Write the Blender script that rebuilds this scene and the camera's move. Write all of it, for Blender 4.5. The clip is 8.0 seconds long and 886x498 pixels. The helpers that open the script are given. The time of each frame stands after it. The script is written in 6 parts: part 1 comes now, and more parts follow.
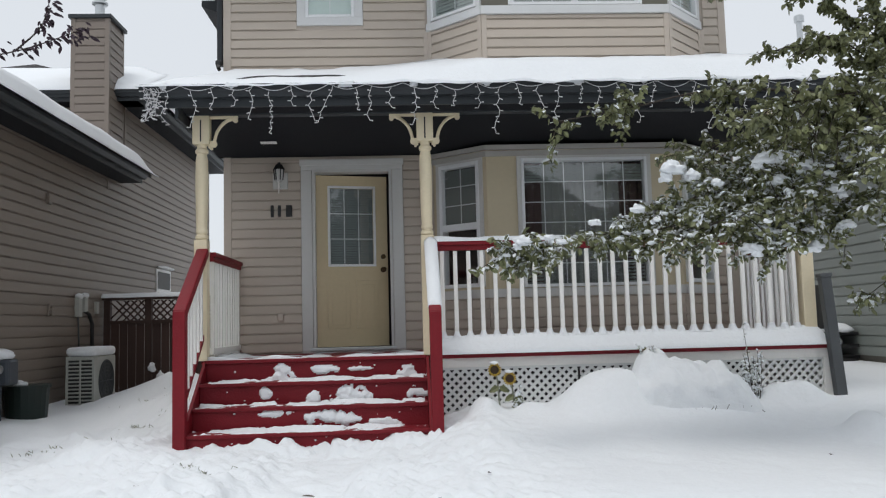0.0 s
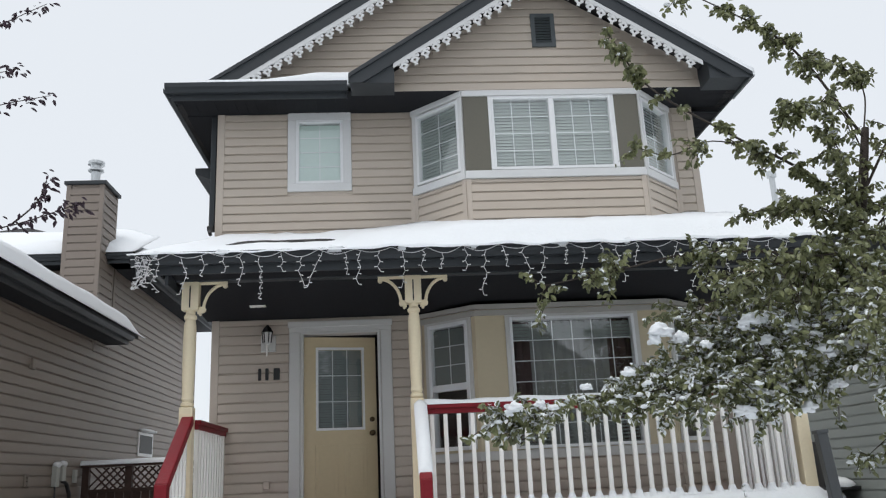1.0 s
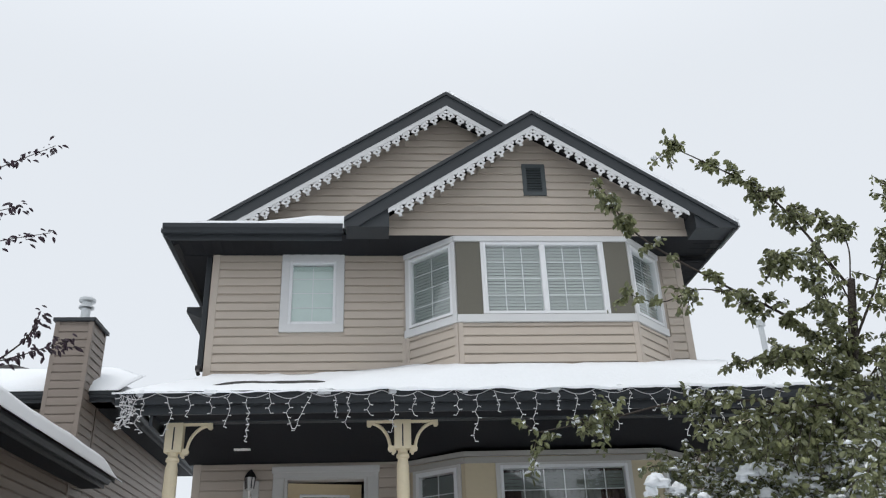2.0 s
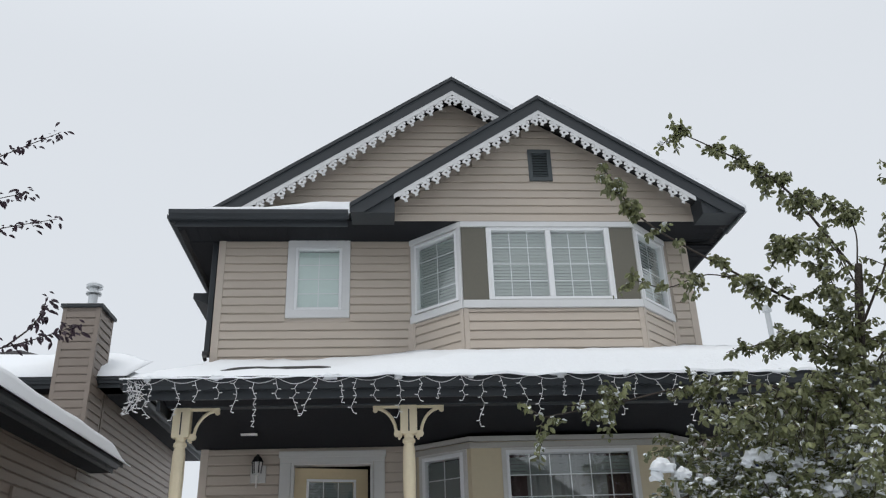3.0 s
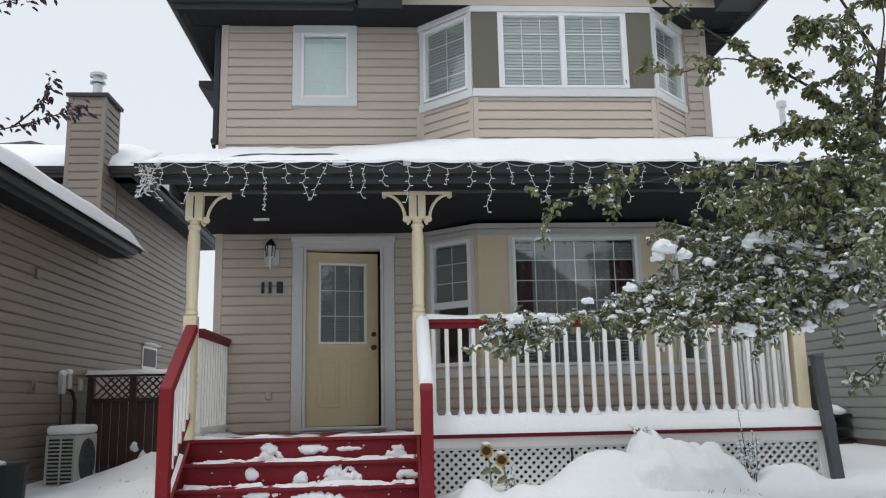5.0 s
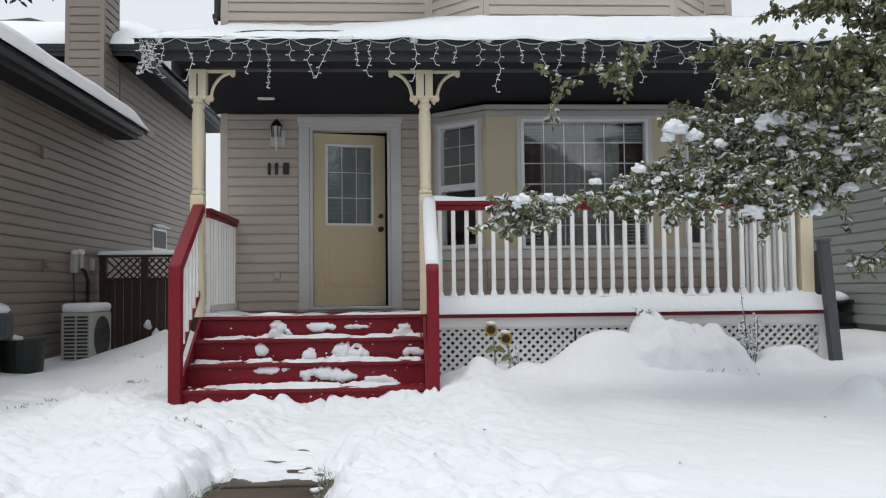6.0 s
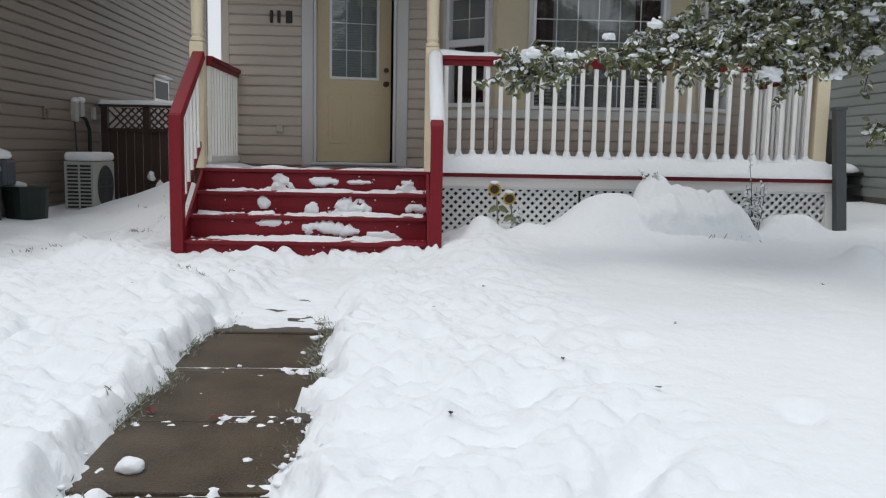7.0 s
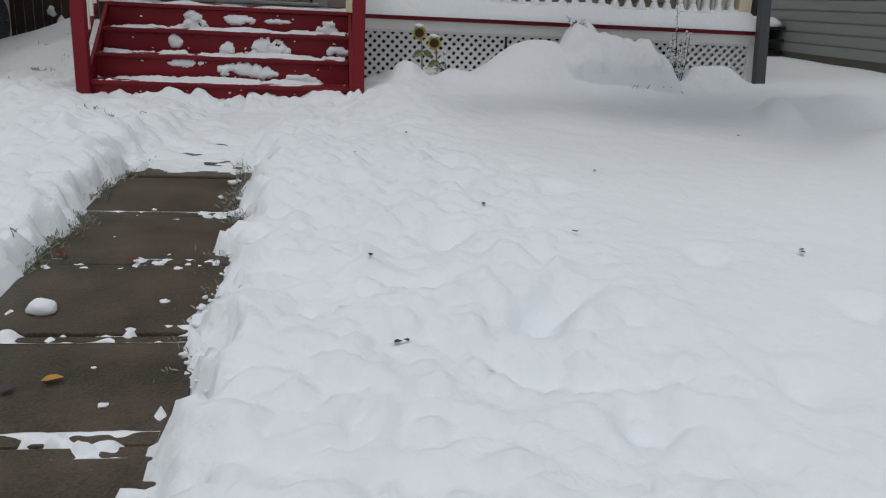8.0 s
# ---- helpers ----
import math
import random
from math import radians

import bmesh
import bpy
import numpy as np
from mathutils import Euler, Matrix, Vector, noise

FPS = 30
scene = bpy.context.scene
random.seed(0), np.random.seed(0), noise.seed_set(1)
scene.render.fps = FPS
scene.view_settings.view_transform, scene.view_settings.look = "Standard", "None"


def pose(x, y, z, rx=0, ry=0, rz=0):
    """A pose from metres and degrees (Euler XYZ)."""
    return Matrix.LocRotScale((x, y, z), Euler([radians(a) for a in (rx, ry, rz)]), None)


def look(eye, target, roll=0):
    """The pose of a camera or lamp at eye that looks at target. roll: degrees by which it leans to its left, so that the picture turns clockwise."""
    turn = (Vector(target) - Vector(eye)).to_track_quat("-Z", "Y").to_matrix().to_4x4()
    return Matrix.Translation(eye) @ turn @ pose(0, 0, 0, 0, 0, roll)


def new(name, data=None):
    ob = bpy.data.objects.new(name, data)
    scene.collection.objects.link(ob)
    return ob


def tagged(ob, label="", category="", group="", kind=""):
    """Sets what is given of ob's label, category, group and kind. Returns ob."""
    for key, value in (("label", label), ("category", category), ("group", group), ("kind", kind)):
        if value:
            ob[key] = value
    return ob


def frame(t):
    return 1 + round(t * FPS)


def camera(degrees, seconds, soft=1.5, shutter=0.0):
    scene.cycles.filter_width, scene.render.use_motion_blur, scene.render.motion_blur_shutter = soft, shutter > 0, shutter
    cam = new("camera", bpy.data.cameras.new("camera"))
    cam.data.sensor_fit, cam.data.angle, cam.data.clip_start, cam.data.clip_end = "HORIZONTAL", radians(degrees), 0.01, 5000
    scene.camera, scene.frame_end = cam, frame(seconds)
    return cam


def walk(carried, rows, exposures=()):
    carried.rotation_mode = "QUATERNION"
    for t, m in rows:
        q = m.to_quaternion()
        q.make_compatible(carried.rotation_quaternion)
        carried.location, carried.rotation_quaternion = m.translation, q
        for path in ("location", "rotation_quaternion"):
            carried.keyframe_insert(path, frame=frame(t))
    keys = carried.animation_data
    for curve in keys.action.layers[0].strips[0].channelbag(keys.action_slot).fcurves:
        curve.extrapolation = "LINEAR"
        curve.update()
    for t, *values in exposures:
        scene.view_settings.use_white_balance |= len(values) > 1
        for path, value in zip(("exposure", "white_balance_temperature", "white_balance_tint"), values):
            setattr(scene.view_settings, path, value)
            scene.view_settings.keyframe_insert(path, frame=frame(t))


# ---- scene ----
cam = camera(56.5, 8.0, soft=1.2)
PATH = [
    (0, (-0.203, -9.924, 1.116), (-0.107, -7.934, 1.295), -1.5),
    (0.5, (-0.197, -9.933, 1.19), (-0.093, -7.966, 1.536), -2.7),
    (1, (-0.209, -9.956, 1.236), (-0.075, -8.033, 1.769), -2.7),
    (1.5, (-0.241, -9.972, 1.227), (-0.075, -8.119, 1.959), -2.3),
    (1.7, (-0.241, -9.972, 1.227), (-0.072, -8.145, 2.022), -2.2),
    (2.25, (-0.242, -9.965, 1.231), (-0.082, -8.17, 2.107), -2.0),
    (2.8, (-0.242, -9.958, 1.234), (-0.089, -8.15, 2.076), -1.9),
    (3, (-0.238, -9.966, 1.228), (-0.088, -8.15, 2.054), -2.0),
    (3.5, (-0.239, -9.967, 1.228), (-0.097, -8.122, 1.987), -2.1),
    (4, (-0.239, -9.967, 1.227), (-0.106, -8.076, 1.865), -1.7),
    (4.5, (-0.24, -9.921, 1.155), (-0.11, -7.988, 1.653), -1.5),
    (5, (-0.233, -9.91, 1.108), (-0.107, -7.948, 1.475), -1.2),
    (6.5, (-0.202, -9.833, 1.029), (-0.119, -7.836, 0.973), -0.1),
    (7, (-0.19, -9.799, 0.999), (-0.1, -7.815, 0.766), 1.1),
    (7.5, (-0.178, -9.782, 0.975), (-0.02, -7.837, 0.537), 2.0),
    (8, (-0.169, -9.773, 0.955), (0.106, -7.878, 0.378), 2.8),
]
EXPOSURE = [(0.0, 0.12), (0.5, 0.19), (1.0, 0.25), (1.5, 0.26), (3.0, 0.10), (3.5, 0.13), (4.0, 0.22), (4.5, 0.13), (5.0, 0.23), (6.5, 0.18), (7.0, 0.07), (7.5, -0.2), (8.0, -0.42)]
walk(cam, [(t, look(eye, target, roll)) for t, eye, target, roll in PATH], EXPOSURE)

# ---- world, sun, exposure ----
world = bpy.data.worlds.new("overcast")
scene.world = world
world.use_nodes = True
wn, wl = world.node_tree.nodes, world.node_tree.links
wn.clear()
w_out = wn.new("ShaderNodeOutputWorld")
w_bg = wn.new("ShaderNodeBackground")
w_sky = wn.new("ShaderNodeTexSky")
w_sky.sky_type, w_sky.sun_disc = "NISHITA", False
w_sky.sun_elevation, w_sky.sun_rotation = radians(67), radians(212)
w_gain = wn.new("ShaderNodeVectorMath")
w_gain.operation = "SCALE"
w_gain.inputs[3].default_value = 0.10
w_mix = wn.new("ShaderNodeMix")
w_mix.data_type = "RGBA"
w_mix.inputs[0].default_value = 0.90          # cloud cover
w_co, w_sep, w_lift, w_cloud = wn.new("ShaderNodeTexCoord"), wn.new("ShaderNodeSeparateXYZ"), wn.new("ShaderNodeMapRange"), wn.new("ShaderNodeVectorMath")
w_lift.interpolation_type = "SMOOTHSTEP"
w_lift.inputs[1].default_value, w_lift.inputs[2].default_value = 0.55, 1.0
w_lift.inputs[3].default_value, w_lift.inputs[4].default_value = 0.97, 1.5      # overcast: the zenith is the brighter
w_cloud.operation = "SCALE"
w_cloud.inputs[0].default_value = (0.75, 0.785, 0.825)
wl.new(w_co.outputs["Generated"], w_sep.inputs[0])
wl.new(w_sep.outputs[2], w_lift.inputs[0])
wl.new(w_lift.outputs[0], w_cloud.inputs[3])
wl.new(w_cloud.outputs[0], w_mix.inputs[7])
wl.new(w_sky.outputs[0], w_gain.inputs[0])
wl.new(w_gain.outputs[0], w_mix.inputs[6])
wl.new(w_mix.outputs[2], w_bg.inputs[0])
w_bg.inputs[1].default_value = 1.0
wl.new(w_bg.outputs[0], w_out.inputs[0])

sun = new("sun", bpy.data.lights.new("sun", "SUN"))
sun.data.energy, sun.data.angle, sun.data.color = 0.80, radians(24), (1.0, 0.96, 0.91)
sun.matrix_world = look((-5, -8, 22), (0, 0, 0))


# ---- materials ----
def mat(name, color, rough=0.6, vary=0.12, scale=6.0, bump=0.0, bump_scale=60.0, metal=0.0, tint=None, per="",
        stretch=(1, 1, 1), spec=0.5, sheen=0.0):
    """A surface with broad stains, fine grain and relief; per: 'object' or 'island' shifts each piece's tone."""
    m = bpy.data.materials.new(name)
    m.use_nodes = True
    n, l = m.node_tree.nodes, m.node_tree.links
    b = n["Principled BSDF"]
    b.inputs["Roughness"].default_value, b.inputs["Metallic"].default_value = rough, metal
    b.inputs["Specular IOR Level"].default_value = spec
    co = n.new("ShaderNodeTexCoord")
    mp = n.new("ShaderNodeMapping")
    mp.inputs["Scale"].default_value = stretch
    l.new(co.outputs["Object"], mp.inputs[0])
    big, fine = n.new("ShaderNodeTexNoise"), n.new("ShaderNodeTexNoise")
    big.inputs["Scale"].default_value, big.inputs["Detail"].default_value = scale * 0.25, 5
    fine.inputs["Scale"].default_value, fine.inputs["Detail"].default_value = scale * 6, 3
    l.new(mp.outputs[0], big.inputs["Vector"])
    l.new(mp.outputs[0], fine.inputs["Vector"])
    add = n.new("ShaderNodeMath")
    add.operation = "ADD"
    l.new(big.outputs[0], add.inputs[0])
    l.new(fine.outputs[0], add.inputs[1])
    last = add.outputs[0]
    if per:
        src = n.new("ShaderNodeObjectInfo").outputs["Random"] if per == "object" else n.new("ShaderNodeNewGeometry").outputs["Random Per Island"]
        more = n.new("ShaderNodeMath")
        more.operation = "MULTIPLY_ADD"
        more.inputs[1].default_value = 1.0
        l.new(src, more.inputs[0])
        l.new(last, more.inputs[2])
        last = more.outputs[0]
    top = 2.0 if per else 1.5
    rng = n.new("ShaderNodeMapRange")
    rng.inputs[1].default_value, rng.inputs[2].default_value = 0.5, top
    l.new(last, rng.inputs[0])
    mix = n.new("ShaderNodeMix")
    mix.data_type = "RGBA"
    other = tint or color
    mix.inputs[6].default_value = (*[c * (1 - vary) for c in color], 1)
    mix.inputs[7].default_value = (*[min(1, c * (1 + vary)) for c in other], 1)
    l.new(rng.outputs[0], mix.inputs[0])
    l.new(mix.outputs[2], b.inputs["Base Color"])
    rr = n.new("ShaderNodeMapRange")
    rr.inputs[3].default_value, rr.inputs[4].default_value = max(0, rough - 0.1), min(1, rough + 0.1)
    l.new(fine.outputs[0], rr.inputs[0])
    l.new(rr.outputs[0], b.inputs["Roughness"])
    if bump:
        tex, bp = n.new("ShaderNodeTexNoise"), n.new("ShaderNodeBump")
        tex.inputs["Scale"].default_value, tex.inputs["Detail"].default_value = bump_scale, 4
        bp.inputs["Strength"].default_value, bp.inputs["Distance"].default_value = bump, 0.02
        l.new(mp.outputs[0], tex.inputs["Vector"])
        l.new(tex.outputs[0], bp.inputs["Height"])
        l.new(bp.outputs[0], b.inputs["Normal"])
    return m


SNOW = mat("snow", (0.80, 0.825, 0.85), 0.75, 0.03, 4, 0.38, 30, spec=0.2)
SIDING = mat("beige vinyl siding", (0.505, 0.437, 0.370), 0.55, 0.05, 3, 0.10, 90, per="object", stretch=(0.2, 1, 4))
SIDING_N = mat("taupe vinyl siding", (0.215, 0.178, 0.150), 0.5, 0.06, 3, 0.10, 90, per="object", stretch=(1, 0.2, 4))
SIDING_G = mat("grey green siding", (0.26, 0.285, 0.27), 0.55, 0.06, 3, 0.10, 90, per="object", stretch=(1, 0.2, 4))
CORNER = mat("beige corner trim", (0.515, 0.447, 0.382), 0.55, 0.05, 4)
WHITE = mat("white painted wood", (0.84, 0.825, 0.79), 0.5, 0.05, 8, 0.08, 80)
VINYL = mat("white vinyl frame", (0.78, 0.79, 0.80), 0.35, 0.03, 8)
LACE_WHITE = mat("weathered white lace paint", (0.62, 0.625, 0.63), 0.55, 0.08, 8, 0.08, 80)
TRIM = mat("pale grey trim paint", (0.60, 0.595, 0.575), 0.5, 0.05, 8, 0.08, 80)
WINDOW_TRIM = mat("soft white window trim", (0.66, 0.665, 0.665), 0.5, 0.05, 8, 0.08, 80)
HEAD = mat("dull grey beige moulding paint", (0.42, 0.405, 0.375), 0.55, 0.06, 8, 0.08, 80)
DARK = mat("charcoal metal fascia", (0.037, 0.042, 0.047), 0.5, 0.12, 4, 0.05, 60, spec=0.3)
SOFFIT = mat("charcoal vented soffit", (0.021, 0.022, 0.025), 0.75, 0.12, 5, 0.1, 60, spec=0.12)
SHINGLE = mat("dark asphalt shingles", (0.035, 0.034, 0.035), 0.9, 0.3, 12, 0.8, 120)
RED = mat("red deck paint", (0.165, 0.0075, 0.014), 0.55, 0.2, 6, 0.2, 50, per="object", spec=0.3)
RED_RAIL = mat("red rail paint", (0.19, 0.009, 0.016), 0.5, 0.15, 6, 0.15, 50, spec=0.3)
CREAM = mat("cream paint", (0.75, 0.65, 0.46), 0.5, 0.06, 6, 0.08, 60)
PANEL = mat("cream panel paint", (0.575, 0.495, 0.345), 0.55, 0.05, 3, 0.05, 60)
DOOR = mat("cream door paint", (0.60, 0.495, 0.315), 0.4, 0.05, 4, 0.05, 60)
OLIVE = mat("olive grey panel", (0.132, 0.124, 0.098), 0.55, 0.08, 5, 0.08, 60)
VENT = mat("dark green grey louvre", (0.066, 0.078, 0.083), 0.5, 0.1, 6)
BLIND = mat("white blind slats", (0.40, 0.435, 0.42), 0.5, 0.06, 6)
AQUA = mat("pale aqua shade", (0.62, 0.72, 0.68), 0.6, 0.04, 3)
CURTAIN = mat("grey net curtain", (0.20, 0.215, 0.21), 0.8, 0.1, 8)
# added pale sheet behind the picture window, standing in for brighter reflections
REFLECTION_SHEET = mat("pale grey sheet for window reflection", (0.25, 0.25, 0.245), 0.85, 0.12, 6)
DOOR_BLIND = mat("grey mini blind", (0.22, 0.245, 0.25), 0.6, 0.05, 6)
CURTAIN_RED = mat("dull red curtain", (0.075, 0.042, 0.042), 0.85, 0.15, 8)
ROOM = mat("room wall with dimness in its colour", (0.10, 0.10, 0.10), 0.9, 0.1, 3)
METAL = mat("galvanised metal", (0.55, 0.57, 0.58), 0.35, 0.1, 8, metal=0.8)
BRASS = mat("dark brass", (0.10, 0.07, 0.04), 0.35, 0.1, 10, metal=0.9)
BLACK = mat("black metal and painted shade", (0.015, 0.015, 0.016), 0.45, 0.2, 10)
LATTICE = mat("white lattice", (0.70, 0.71, 0.70), 0.55, 0.06, 8, per="object")
FENCE = mat("brown stained fence", (0.052, 0.028, 0.022), 0.75, 0.25, 6, 0.3, 40, per="object", stretch=(4, 4, 0.5))
AC_CASE = mat("pale grey enamel", (0.42, 0.43, 0.40), 0.4, 0.05, 6)
AC_DARK = mat("dark grille void", (0.05, 0.052, 0.05), 0.6, 0.2, 8)
BIN = mat("dark green plastic", (0.007, 0.018, 0.015), 0.45, 0.15, 6)
METER = mat("blue grey meter paint", (0.05, 0.06, 0.075), 0.45, 0.1, 8)
CONCRETE = mat("wet brown concrete", (0.038, 0.028, 0.018), 0.46, 0.7, 16, 0.25, 90, tint=(0.075, 0.058, 0.040), spec=0.25)
SOIL = mat("dark wet soil", (0.03, 0.026, 0.018), 0.8, 0.3, 10, 0.5, 60)
BARK = mat("dark brown bark", (0.045, 0.034, 0.028), 0.85, 0.3, 12, 0.8, 60)
LEAF = mat("olive green leaf", (0.038, 0.056, 0.026), 0.36, 0.50, 10, per="island", tint=(0.172, 0.182, 0.088))
ln, ll = LEAF.node_tree.nodes, LEAF.node_tree.links           # light shining through the blades
l_mix, l_back = ln.new("ShaderNodeMixShader"), ln.new("ShaderNodeBsdfTranslucent")
l_mix.inputs[0].default_value = 0.22
ll.new(ln["Principled BSDF"].inputs["Base Color"].links[0].from_socket, l_back.inputs[0])
ll.new(ln["Principled BSDF"].outputs[0], l_mix.inputs[1])
ll.new(l_back.outputs[0], l_mix.inputs[2])
ll.new(l_mix.outputs[0], ln["Material Output"].inputs[0])
LEAF_DARK = mat("dark purple brown leaf", (0.040, 0.024, 0.034), 0.5, 0.35, 10, per="island")
LEAF_RED = mat("fallen red leaf", (0.10, 0.018, 0.015), 0.6, 0.2, 30)
LEAF_YELLOW = mat("fallen yellow leaf", (0.45, 0.22, 0.03), 0.6, 0.2, 30)
GRASS = mat("frosted grass", (0.05, 0.058, 0.034), 0.7, 0.4, 10, per="island", tint=(0.24, 0.25, 0.20))
PETAL = mat("yellow petal", (0.40, 0.27, 0.035), 0.6, 0.2, 20)
SEED = mat("brown seed disc", (0.05, 0.03, 0.015), 0.9, 0.3, 40, 0.6, 200)
WIRE = mat("white light string", (0.66, 0.66, 0.67), 0.5, 0.05, 10)
NAVY = mat("navy cloth", (0.012, 0.018, 0.06), 0.85, 0.15, 12)
GREY_POLE = mat("slate grey plastic", (0.065, 0.07, 0.075), 0.5, 0.12, 8)
BROWN_FOOT = mat("concrete footing", (0.16, 0.15, 0.13), 0.85, 0.15, 6, 0.4, 60)
HEDGE = mat("dark conifer needles", (0.022, 0.032, 0.02), 0.8, 0.4, 10, per="island")

GLASS = bpy.data.materials.new("window glass")
GLASS.use_nodes = True
gn, gl = GLASS.node_tree.nodes, GLASS.node_tree.links
gn.clear()
g_out, g_mix, g_clear, g_gloss, g_fre = (gn.new("ShaderNode" + k) for k in ("OutputMaterial", "MixShader", "BsdfTransparent", "BsdfGlossy", "LayerWeight"))
g_clear.inputs[0].default_value = (0.955, 0.985, 0.98, 1)
g_gloss.inputs[0].default_value, g_gloss.inputs[1].default_value = (1, 1, 1, 1), 0.015
g_fre.inputs[0].default_value = 0.5
g_pow, g_add = gn.new("ShaderNodeMath"), gn.new("ShaderNodeMath")
g_pow.operation, g_add.operation = "POWER", "MULTIPLY_ADD"
g_pow.inputs[1].default_value = 4.0
g_add.inputs[1].default_value, g_add.inputs[2].default_value = 0.85, 0.11   # two panes of a sealed unit
gl.new(g_fre.outputs["Facing"], g_pow.inputs[0])
gl.new(g_pow.outputs[0], g_add.inputs[0])
gl.new(g_add.outputs[0], g_mix.inputs[0])
gl.new(g_clear.outputs[0], g_mix.inputs[1])
gl.new(g_gloss.outputs[0], g_mix.inputs[2])
gl.new(g_mix.outputs[0], g_out.inputs[0])


# ---- building blocks ----
class Solid:
    """Collects boxes, prisms and tubes into one mesh."""

    def __init__(self):
        self.v, self.f = [], []

    def add(self, verts, faces):
        k = len(self.v)
        self.v += [tuple(p) for p in verts]
        self.f += [tuple(i + k for i in f) for f in faces]
        return self

    def box(self, x0, x1, y0, y1, z0, z1, c=0.0):
        if c <= 0:
            vs = [(x, y, z) for x in (x0, x1) for y in (y0, y1) for z in (z0, z1)]
            return self.add(vs, [(0, 1, 3, 2), (4, 6, 7, 5), (0, 4, 5, 1), (2, 3, 7, 6), (0, 2, 6, 4), (1, 5, 7, 3)])
        bm = bmesh.new()
        bmesh.ops.create_cube(bm, size=1)
        for v in bm.verts:
            v.co = Vector(((x0 + x1) / 2 + v.co.x * (x1 - x0), (y0 + y1) / 2 + v.co.y * (y1 - y0), (z0 + z1) / 2 + v.co.z * (z1 - z0)))
        bmesh.ops.bevel(bm, geom=bm.edges[:], offset=c, segments=2, profile=0.5, affect="EDGES")
        bm.verts.index_update()
        self.add([v.co for v in bm.verts], [[v.index for v in f.verts] for f in bm.faces])
        bm.free()
        return self

    def prism(self, poly, y0, y1):
        """A polygon in x, z (counter-clockwise as seen from -y) carried from y0 to y1."""
        n = len(poly)
        vs = [(x, y0, z) for x, z in poly] + [(x, y1, z) for x, z in poly]
        return self.add(vs, [tuple(range(n)), tuple(range(2 * n - 1, n - 1, -1))] + [(i, i + n, (i + 1) % n + n, (i + 1) % n) for i in range(n)])

    def slab(self, corners, thick):
        """A sloping slab: corners of its top, thickened downwards."""
        n = len(corners)
        vs = [tuple(c) for c in corners] + [(x, y, z - thick) for x, y, z in corners]
        return self.add(vs, [tuple(range(n)), tuple(range(2 * n - 1, n - 1, -1))] + [(i, i + n, (i + 1) % n + n, (i + 1) % n) for i in range(n)])

    def tube(self, pts, radii, n=6, cap=True):
        pts = [Vector(p) for p in pts]
        if not isinstance(radii, (list, tuple)):
            radii = [radii] * len(pts)
        vs, fs = [], []
        side = None
        for i, p in enumerate(pts):
            d = (pts[min(i + 1, len(pts) - 1)] - pts[max(i - 1, 0)]).normalized()
            if side is None:
                side = d.orthogonal().normalized()
            side = (side - d * side.dot(d)).normalized()
            up = d.cross(side)
            vs += [p + (side * math.cos(a) + up * math.sin(a)) * radii[i] for a in [2 * math.pi * k / n for k in range(n)]]
        for i in range(len(pts) - 1):
            fs += [(i * n + k, i * n + (k + 1) % n, (i + 1) * n + (k + 1) % n, (i + 1) * n + k) for k in range(n)]
        if cap:
            fs += [tuple(range(n - 1, -1, -1)), tuple(range((len(pts) - 1) * n, len(pts) * n))]
        return self.add(vs, fs)

    def lathe(self, profile, cx, cy, n=16):
        """Rings of (radius, z) round an upright axis."""
        return self.tube([(cx, cy, z) for r, z in profile], [r for r, z in profile], n)

    def blob(self, c, r, seed, rough=0.25, rings=8, segs=12, flat=0.0):
        """A lumpy rounded mass; flat: how much of the underside is cut."""
        vs, fs = [], []
        for i in range(rings + 1):
            th = math.pi * i / rings
            for k in range(segs):
                ph = 2 * math.pi * k / segs
                d = Vector((math.sin(th) * math.cos(ph), math.sin(th) * math.sin(ph), math.cos(th)))
                s = 1 + rough * noise.noise(d * 1.7 + Vector((seed * 3.1, seed * 1.7, seed))) + 0.4 * rough * noise.noise(d * 4 + Vector((seed, 0, seed)))
                z = max(d.z, -1 + flat)
                vs.append((c[0] + d.x * r[0] * s, c[1] + d.y * r[1] * s, c[2] + z * r[2] * s))
        for i in range(rings):
            fs += [(i * segs + k, (i + 1) * segs + k, (i + 1) * segs + (k + 1) % segs, i * segs + (k + 1) % segs) for k in range(segs)]
        return self.add(vs, fs)

    def moved(self, m):
        self.v = [tuple(m @ Vector(p)) for p in self.v]
        return self


def mesh_of(name, s, material, smooth=False):
    me = bpy.data.meshes.new(name)
    me.from_pydata(s.v, [], s.f)
    me.materials.append(material)
    me.validate()
    if smooth:
        me.polygons.foreach_set("use_smooth", [True] * len(me.polygons))
    me.update()
    return me


def part(name, s, material, parent, label="", smooth=False):
    """Links a Solid as one mesh object under a thing or a part."""
    ob = new(name, mesh_of(name, s, material, smooth))
    ob.parent = parent
    if parent is not None and parent.type == "EMPTY":
        ob.matrix_parent_inverse = Matrix.Translation(-parent.location)
    return tagged(ob, label)


def thing(name, s, material, label, category, kind="", group="", smooth=False):
    return tagged(new(name, mesh_of(name, s, material, smooth)), label, category, group, kind)


def holder(name, label, category, at=(0, 0, 0), kind="", group=""):
    ob = new(name)
    ob.empty_display_size = 0.1
    ob.location = at
    return tagged(ob, label, category, group, kind)


def face_frame(a, b):
    """Local x along the wall from a to b, local -y outwards, z up."""
    d = Vector((b[0] - a[0], b[1] - a[1], 0)).normalized()
    return Matrix(((d.x, -d.y, 0, a[0]), (d.y, d.x, 0, a[1]), (0, 0, 1, 0), (0, 0, 0, 1)))


